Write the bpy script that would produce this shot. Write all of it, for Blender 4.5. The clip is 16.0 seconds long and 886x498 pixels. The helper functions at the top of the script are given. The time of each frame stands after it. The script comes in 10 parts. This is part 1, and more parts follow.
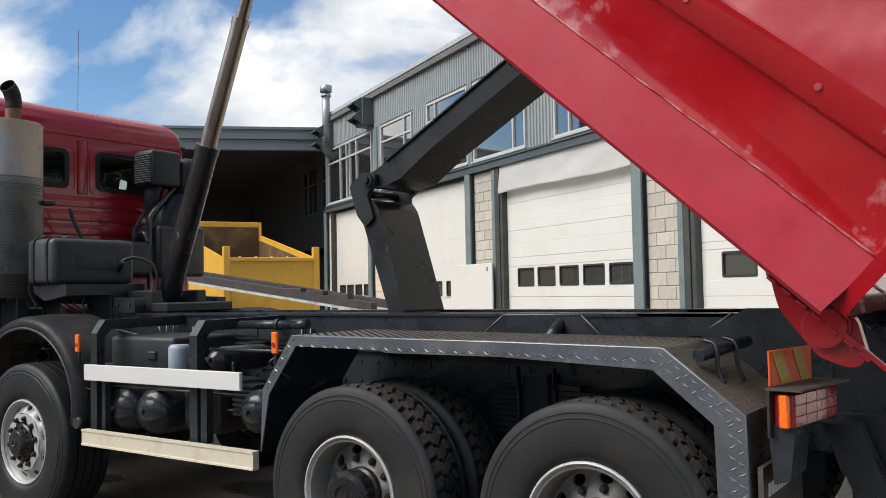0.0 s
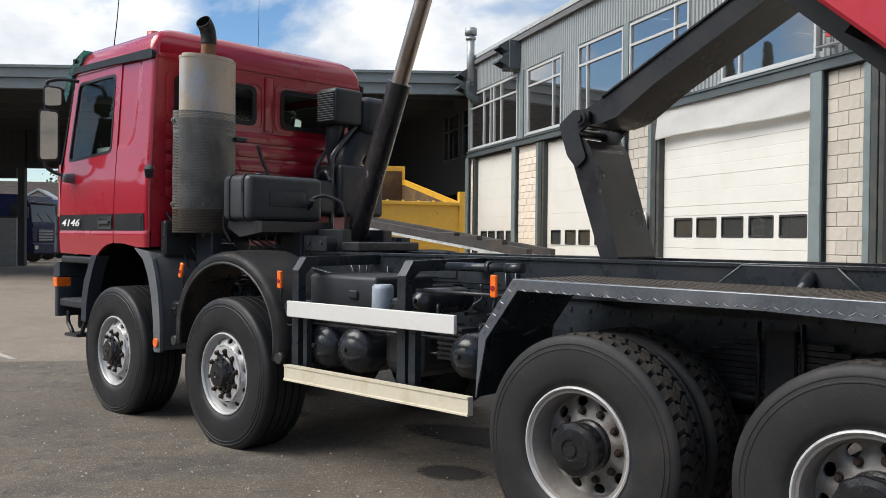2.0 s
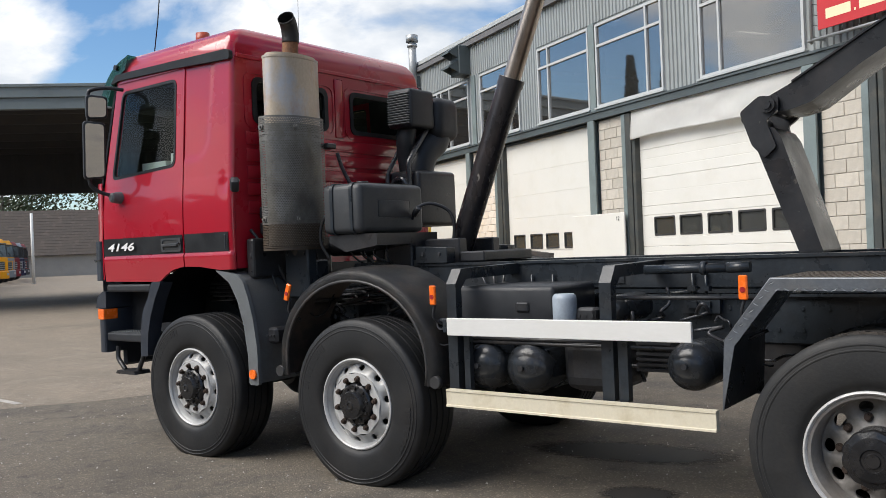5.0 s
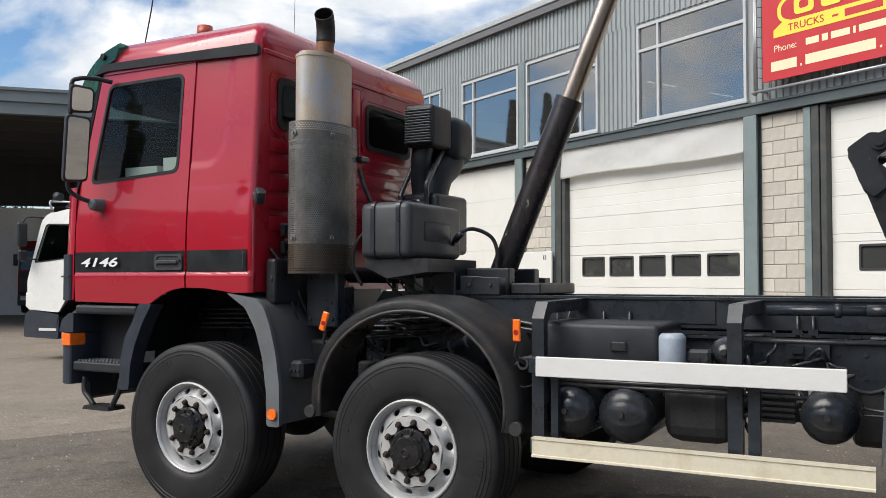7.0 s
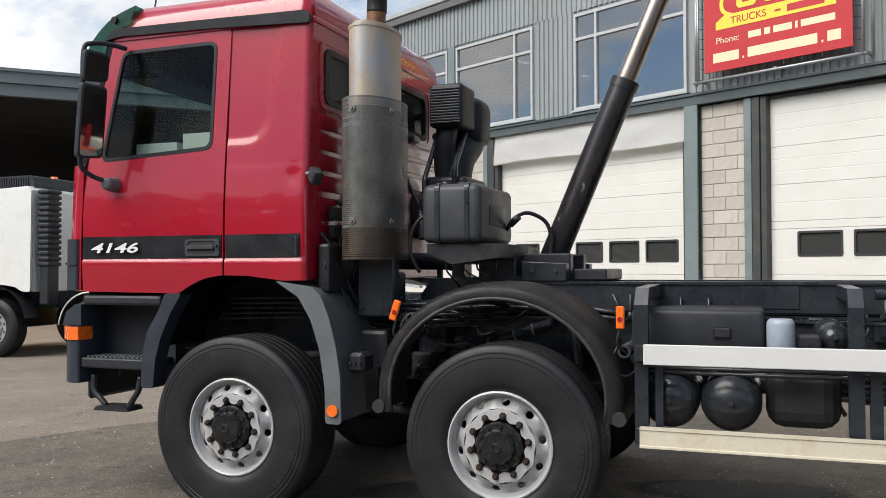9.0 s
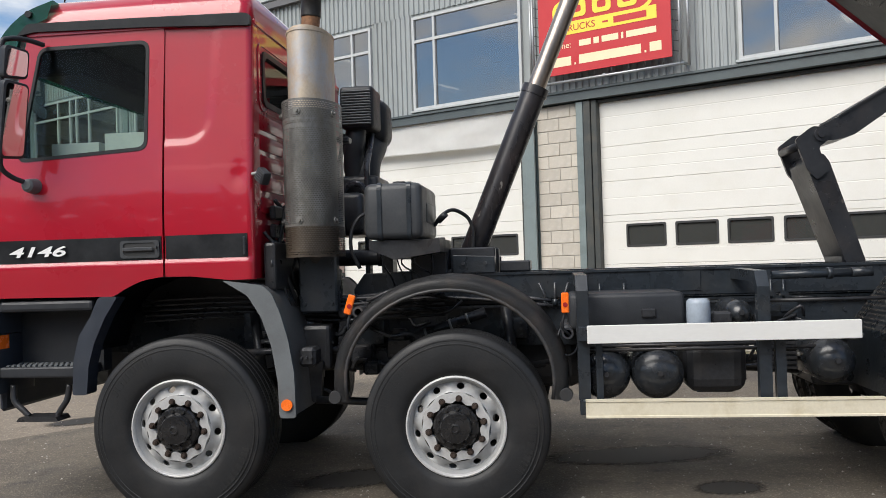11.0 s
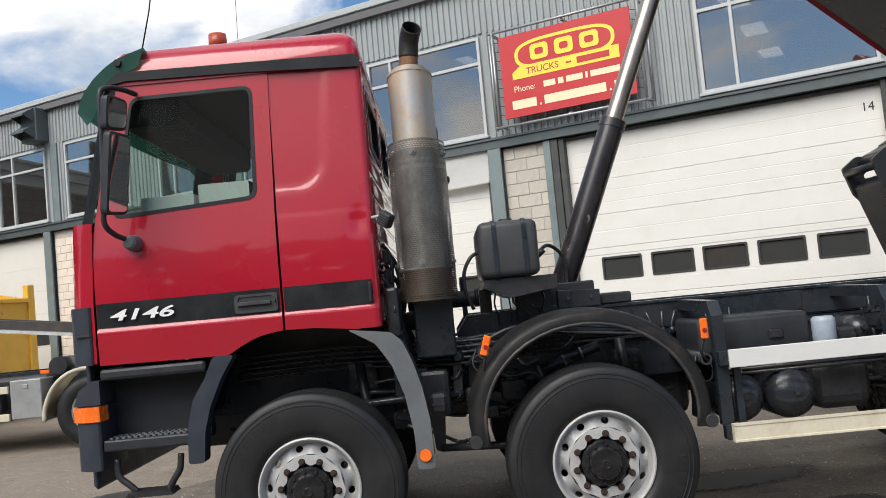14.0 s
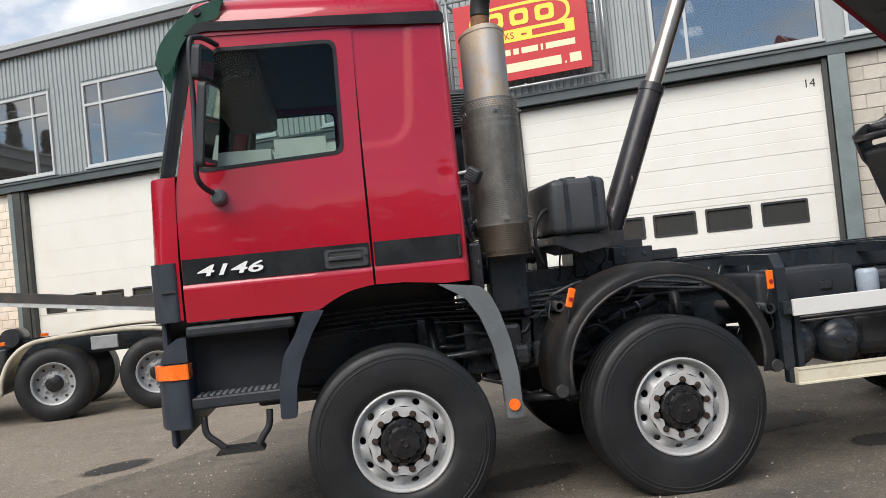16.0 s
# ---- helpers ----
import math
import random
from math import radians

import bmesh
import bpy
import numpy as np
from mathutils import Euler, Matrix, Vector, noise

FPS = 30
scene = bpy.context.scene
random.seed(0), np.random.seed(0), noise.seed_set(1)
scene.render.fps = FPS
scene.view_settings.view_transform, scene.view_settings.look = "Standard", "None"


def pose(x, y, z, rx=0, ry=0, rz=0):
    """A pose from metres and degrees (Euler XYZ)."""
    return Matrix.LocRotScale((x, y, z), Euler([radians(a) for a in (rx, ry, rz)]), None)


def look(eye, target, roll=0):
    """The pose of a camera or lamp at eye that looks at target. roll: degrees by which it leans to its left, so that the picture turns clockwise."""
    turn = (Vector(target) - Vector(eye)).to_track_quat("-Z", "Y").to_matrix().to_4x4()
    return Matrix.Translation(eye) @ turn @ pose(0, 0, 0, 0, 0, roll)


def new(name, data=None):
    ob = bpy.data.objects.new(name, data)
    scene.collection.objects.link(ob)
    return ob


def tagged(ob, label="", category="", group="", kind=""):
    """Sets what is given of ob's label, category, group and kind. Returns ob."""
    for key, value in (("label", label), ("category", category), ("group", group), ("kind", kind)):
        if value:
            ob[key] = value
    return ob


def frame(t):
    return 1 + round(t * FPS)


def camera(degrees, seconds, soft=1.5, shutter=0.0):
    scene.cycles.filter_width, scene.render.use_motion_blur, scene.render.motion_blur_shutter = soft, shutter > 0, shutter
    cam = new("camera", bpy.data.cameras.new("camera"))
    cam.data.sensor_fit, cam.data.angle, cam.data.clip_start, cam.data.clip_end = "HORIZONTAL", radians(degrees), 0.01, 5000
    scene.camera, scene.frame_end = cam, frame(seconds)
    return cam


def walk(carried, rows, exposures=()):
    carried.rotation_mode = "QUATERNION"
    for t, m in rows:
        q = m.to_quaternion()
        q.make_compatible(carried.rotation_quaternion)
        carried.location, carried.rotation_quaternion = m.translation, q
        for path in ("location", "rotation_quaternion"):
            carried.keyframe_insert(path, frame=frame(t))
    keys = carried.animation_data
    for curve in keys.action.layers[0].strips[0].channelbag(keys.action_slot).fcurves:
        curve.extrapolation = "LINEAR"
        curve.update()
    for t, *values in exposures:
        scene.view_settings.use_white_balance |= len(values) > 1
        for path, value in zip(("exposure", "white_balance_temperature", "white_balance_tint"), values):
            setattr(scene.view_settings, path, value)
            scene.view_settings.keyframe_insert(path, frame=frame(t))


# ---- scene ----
cam = camera(53.9, 16.0, soft=0.85)
METRES, EYE, TILT, LEAN, TURN = 8.77, 1.56, 0.0, 0.0, 35.2
ROWS = [
    (0.0, 0.0, 0.0, 0.0, 0.05, 2.68, 1.08),
    (0.5, -0.0171, 0.0005, -0.0002, 1.4, 3.43, 1.24),
    (1.0, -0.0337, 0.0065, -0.0013, 4.07, 2.45, 0.28),
    (1.5, -0.0451, 0.0244, -0.0018, 7.5, 0.41, -0.26),
    (2.0, -0.0625, 0.0263, -0.0025, 8.21, -0.73, -0.59),
    (2.5, -0.0897, 0.0187, -0.0012, 5.79, -1.08, -0.05),
    (3.0, -0.1169, 0.0192, -0.0036, 5.86, -1.15, -0.2),
    (3.5, -0.1473, 0.033, -0.0013, 6.01, -0.71, 0.34),
    (4.0, -0.185, 0.0388, -0.0028, 5.11, -0.29, 1.87),
    (6.5, -0.3585, 0.1267, -0.0027, -4.86, 0.98, -0.19),
    (7.0, -0.3953, 0.1412, -0.0048, -7.08, 2.05, -0.08),
    (7.5, -0.4303, 0.1602, -0.0054, -9.47, 2.01, 1.17),
    (8.0, -0.459, 0.1812, -0.0038, -11.69, 2.03, 0.85),
    (8.5, -0.4904, 0.1917, -0.0051, -13.61, 1.51, 0.46),
    (11.0, -0.6287, 0.2016, -0.0066, -28.31, 0.88, 1.73),
    (11.5, -0.6532, 0.1947, -0.0063, -33.01, -0.42, 2.81),
    (12.0, -0.6816, 0.2009, -0.004, -30.19, 1.44, 4.0),
    (12.5, -0.6945, 0.2167, -0.0051, -26.42, 1.4, 4.75),
    (13.0, -0.7055, 0.2438, -0.0034, -29.06, 1.86, 5.02),
    (13.5, -0.7327, 0.2682, -0.0047, -32.01, 3.25, 5.17),
    (14.0, -0.7579, 0.2935, -0.0028, -34.9, 3.56, 5.39),
    (14.5, -0.7801, 0.3157, -0.0036, -35.65, 3.33, 3.26),
    (15.0, -0.8126, 0.3308, -0.0063, -38.84, 2.79, 2.19),
    (15.5, -0.8454, 0.3453, -0.0048, -41.83, 2.0, 4.39),
    (16.0, -0.871, 0.3693, -0.0047, -42.21, 1.29, 5.77),
]
walk(cam, [(t, pose(7.81, -3.37, EYE, TILT, LEAN, TURN) @ pose(METRES * x, METRES * y, METRES * z, 90 + pitch, roll, yaw)) for t, x, y, z, yaw, pitch, roll in ROWS],
     exposures=[(0.0, 0.0), (1.0, 0.0), (2.5, 0.13), (4.0, 0.12), (7.0, 0.07), (8.5, 0.05), (11.0, 0.06), (11.7, 0.15), (12.5, 0.08), (13.5, 0.0), (15.0, 0.07), (16.0, 0.07)])

# ---- world and light ----
SUN_EL, SUN_AZ = 48.0, 235.0          # degrees; azimuth of the sun from +x, counter-clockwise
world = bpy.data.worlds.new("world")
scene.world = world
world.use_nodes = True
wt = world.node_tree
wt.nodes.clear()


def wnode(kind, **kw):
    n = wt.nodes.new(kind)
    for k, v in kw.items():
        n.inputs[k].default_value = v
    return n


w_out = wnode("ShaderNodeOutputWorld")
w_sky = wnode("ShaderNodeTexSky")
w_sky.sky_type, w_sky.sun_disc = "NISHITA", False
w_sky.sun_elevation, w_sky.sun_rotation = radians(SUN_EL), radians(90 - SUN_AZ)
w_sky.dust_density, w_sky.ozone_density = 0.3, 3.0
w_blue = wnode("ShaderNodeBackground", Strength=0.135)
w_cloud = wnode("ShaderNodeBackground", Strength=1.08)
w_geo = wnode("ShaderNodeTexCoord")
w_map = wnode("ShaderNodeMapping")
w_map.inputs["Scale"].default_value = (1.0, 1.0, 2.1)
w_map.inputs["Location"].default_value = (0.35, 0.2, 0.0)
w_noise = wnode("ShaderNodeTexNoise", Scale=2.3, Detail=9.0, Roughness=0.55, Distortion=0.25)
w_ramp = wnode("ShaderNodeValToRGB")
w_ramp.color_ramp.elements[0].position, w_ramp.color_ramp.elements[1].position = 0.455, 0.545
w_noise2 = wnode("ShaderNodeTexNoise", Scale=4.5, Detail=7.0, Roughness=0.55)
w_ramp2 = wnode("ShaderNodeValToRGB")
w_ramp2.color_ramp.elements[0].position, w_ramp2.color_ramp.elements[1].position = 0.38, 0.6
w_ramp2.color_ramp.elements[0].color, w_ramp2.color_ramp.elements[1].color = (0.56, 0.62, 0.70, 1), (1.0, 1.0, 1.0, 1)
w_mix = wnode("ShaderNodeMixShader")
wl = wt.links.new
wl(w_geo.outputs["Generated"], w_map.inputs["Vector"])
wl(w_map.outputs["Vector"], w_noise.inputs["Vector"])
wl(w_map.outputs["Vector"], w_noise2.inputs["Vector"])
wl(w_noise.outputs["Fac"], w_ramp.inputs["Fac"])
wl(w_noise2.outputs["Fac"], w_ramp2.inputs["Fac"])
wl(w_ramp2.outputs["Color"], w_cloud.inputs["Color"])
w_sat = wnode("ShaderNodeHueSaturation", Saturation=1.15)
wl(w_sky.outputs["Color"], w_sat.inputs["Color"])
wl(w_sat.outputs["Color"], w_blue.inputs["Color"])
wl(w_ramp.outputs["Color"], w_mix.inputs["Fac"])
wl(w_blue.outputs["Background"], w_mix.inputs[1])
wl(w_cloud.outputs["Background"], w_mix.inputs[2])
wl(w_mix.outputs["Shader"], w_out.inputs["Surface"])
sun_data = bpy.data.lights.new("sun", "SUN")
sun_data.energy, sun_data.angle, sun_data.color = 4.3, radians(48), (1.0, 0.95, 0.88)
sun = new("sun", sun_data)
sun.matrix_world = look((0, 0, 0), (-math.cos(radians(SUN_AZ)), -math.sin(radians(SUN_AZ)), -math.tan(radians(SUN_EL))))


# ---- materials ----
def material(name, color, rough=0.6, metal=0.0, var=0.15, scale=6.0, bump=0.1, fine=60.0, dirt=None, dirt_amount=0.0,
             dirt_scale=2.0, coat=0.0, island=0.0, rough_var=0.1, stretch=(1, 1, 1), spec=0.5, speck=0.0, speck_scale=120.0, blotch=(), coat_rough=0.06):
    """Principled surface with variation at two scales, bump and an optional layer of dirt with its own shape."""
    m = bpy.data.materials.new(name)
    m.use_nodes = True
    nt = m.node_tree
    bsdf = nt.nodes["Principled BSDF"]
    L = nt.links.new
    tc = nt.nodes.new("ShaderNodeTexCoord")
    mp = nt.nodes.new("ShaderNodeMapping")
    mp.inputs["Scale"].default_value = stretch
    L(tc.outputs["Object"], mp.inputs["Vector"])

    def tex(sc, detail, rough_=0.6):
        n = nt.nodes.new("ShaderNodeTexNoise")
        n.inputs["Scale"].default_value, n.inputs["Detail"].default_value, n.inputs["Roughness"].default_value = sc, detail, rough_
        L(mp.outputs["Vector"], n.inputs["Vector"])
        return n

    big, small = tex(scale, 6), tex(fine, 4)
    add = nt.nodes.new("ShaderNodeMath")
    add.operation = "ADD"
    L(big.outputs["Fac"], add.inputs[0]), L(small.outputs["Fac"], add.inputs[1])
    rng = nt.nodes.new("ShaderNodeMapRange")
    rng.inputs["From Min"].default_value, rng.inputs["From Max"].default_value = 0.6, 1.4
    rng.inputs["To Min"].default_value, rng.inputs["To Max"].default_value = 1 - var, 1 + var
    L(add.outputs[0], rng.inputs["Value"])
    last = rng.outputs["Result"]
    if island:
        info = nt.nodes.new("ShaderNodeObjectInfo")
        r2 = nt.nodes.new("ShaderNodeMapRange")
        r2.inputs["To Min"].default_value, r2.inputs["To Max"].default_value = 1 - island, 1 + island
        L(info.outputs["Random"], r2.inputs["Value"])
        mu = nt.nodes.new("ShaderNodeMath")
        mu.operation = "MULTIPLY"
        L(last, mu.inputs[0]), L(r2.outputs["Result"], mu.inputs[1])
        last = mu.outputs[0]
    mul = nt.nodes.new("ShaderNodeVectorMath")
    mul.operation = "SCALE"
    mul.inputs[0].default_value = color
    L(last, mul.inputs["Scale"])
    col = mul.outputs["Vector"]
    if dirt:
        dn = tex(dirt_scale, 8, 0.65)
        dr = nt.nodes.new("ShaderNodeMapRange")
        dr.inputs["From Min"].default_value, dr.inputs["From Max"].default_value = 0.48, 0.68
        dr.inputs["To Max"].default_value = dirt_amount
        L(dn.outputs["Fac"], dr.inputs["Value"])
        mx = nt.nodes.new("ShaderNodeMix")
        mx.data_type = "RGBA"
        mx.inputs[7].default_value = (*dirt, 1)
        L(dr.outputs["Result"], mx.inputs[0]), L(col, mx.inputs[6])
        col = mx.outputs[2]
    for (b_col, b_amt, b_scale, b_lo, b_hi) in blotch:          # patches with an outline of their own
        bn = tex(b_scale, 7, 0.62)
        br = nt.nodes.new("ShaderNodeMapRange")
        br.inputs["From Min"].default_value, br.inputs["From Max"].default_value = b_lo, b_hi
        br.inputs["To Max"].default_value = b_amt
        L(bn.outputs["Fac"], br.inputs["Value"])
        bx = nt.nodes.new("ShaderNodeMix")
        bx.data_type = "RGBA"
        bx.inputs[7].default_value = (*b_col, 1)
        L(br.outputs["Result"], bx.inputs[0]), L(col, bx.inputs[6])
        col = bx.outputs[2]
    if speck:              # pale and dark stones in the surface
        vo = nt.nodes.new("ShaderNodeTexVoronoi")
        vo.inputs["Scale"].default_value = speck_scale
        L(mp.outputs["Vector"], vo.inputs["Vector"])
        sv = nt.nodes.new("ShaderNodeSeparateColor")
        L(vo.outputs["Color"], sv.inputs["Color"])
        sr = nt.nodes.new("ShaderNodeMapRange")
        sr.inputs["From Min"].default_value = 0.80
        sr.inputs["To Min"].default_value, sr.inputs["To Max"].default_value = 0.92, 1 + 2.6 * speck
        L(sv.outputs["Red"], sr.inputs["Value"])
        sm = nt.nodes.new("ShaderNodeVectorMath")
        sm.operation = "SCALE"
        L(col, sm.inputs[0]), L(sr.outputs["Result"], sm.inputs["Scale"])
        col = sm.outputs["Vector"]
    L(col, bsdf.inputs["Base Color"])
    rr = nt.nodes.new("ShaderNodeMapRange")
    rr.inputs["From Min"].default_value, rr.inputs["From Max"].default_value = 0.3, 0.7
    rr.inputs["To Min"].default_value, rr.inputs["To Max"].default_value = max(rough - rough_var, 0.02), min(rough + rough_var, 1)
    L(big.outputs["Fac"], rr.inputs["Value"]), L(rr.outputs["Result"], bsdf.inputs["Roughness"])
    bsdf.inputs["Metallic"].default_value = metal
    bsdf.inputs["Coat Weight"].default_value = coat
    bsdf.inputs["Coat Roughness"].default_value = coat_rough
    bsdf.inputs["Specular IOR Level"].default_value = spec
    if bump:
        bp = nt.nodes.new("ShaderNodeBump")
        bp.inputs["Strength"].default_value, bp.inputs["Distance"].default_value = bump, 0.01
        L(add.outputs[0], bp.inputs["Height"]), L(bp.outputs["Normal"], bsdf.inputs["Normal"])
    return m


def glass(name, tint, base=0.08, rim=0.8, rough=0.02, haze=0.0, dust=(0.1, 0.1, 0.1)):
    """A thin pane: mirror-like gloss that grows towards a grazing view, over a tinted see-through sheet."""
    m = bpy.data.materials.new(name)
    m.use_nodes = True
    nt = m.node_tree
    nt.nodes.clear()
    L = nt.links.new
    out, mix = nt.nodes.new("ShaderNodeOutputMaterial"), nt.nodes.new("ShaderNodeMixShader")
    tr, gl, lw = nt.nodes.new("ShaderNodeBsdfTransparent"), nt.nodes.new("ShaderNodeBsdfGlossy"), nt.nodes.new("ShaderNodeLayerWeight")
    pw, ml = nt.nodes.new("ShaderNodeMath"), nt.nodes.new("ShaderNodeMath")
    lw.inputs["Blend"].default_value = 0.5
    pw.operation, ml.operation = "POWER", "MULTIPLY_ADD"
    pw.inputs[1].default_value, ml.inputs[1].default_value, ml.inputs[2].default_value = 3.0, rim, base
    tr.inputs["Color"].default_value = (*tint, 1)
    gl.inputs["Roughness"].default_value = rough
    gl.inputs["Color"].default_value = (1.0, 0.99, 0.97, 1)
    L(lw.outputs["Facing"], pw.inputs[0]), L(pw.outputs[0], ml.inputs[0]), L(ml.outputs[0], mix.inputs[0])
    body = tr
    if haze:               # dusty or clouded pane
        body, df = nt.nodes.new("ShaderNodeMixShader"), nt.nodes.new("ShaderNodeBsdfDiffuse")
        df.inputs["Color"].default_value = (*dust, 1)
        body.inputs[0].default_value = haze
        L(tr.outputs[0], body.inputs[1]), L(df.outputs[0], body.inputs[2])
    L(body.outputs[0], mix.inputs[1]), L(gl.outputs[0], mix.inputs[2]), L(mix.outputs[0], out.inputs[0])
    return m


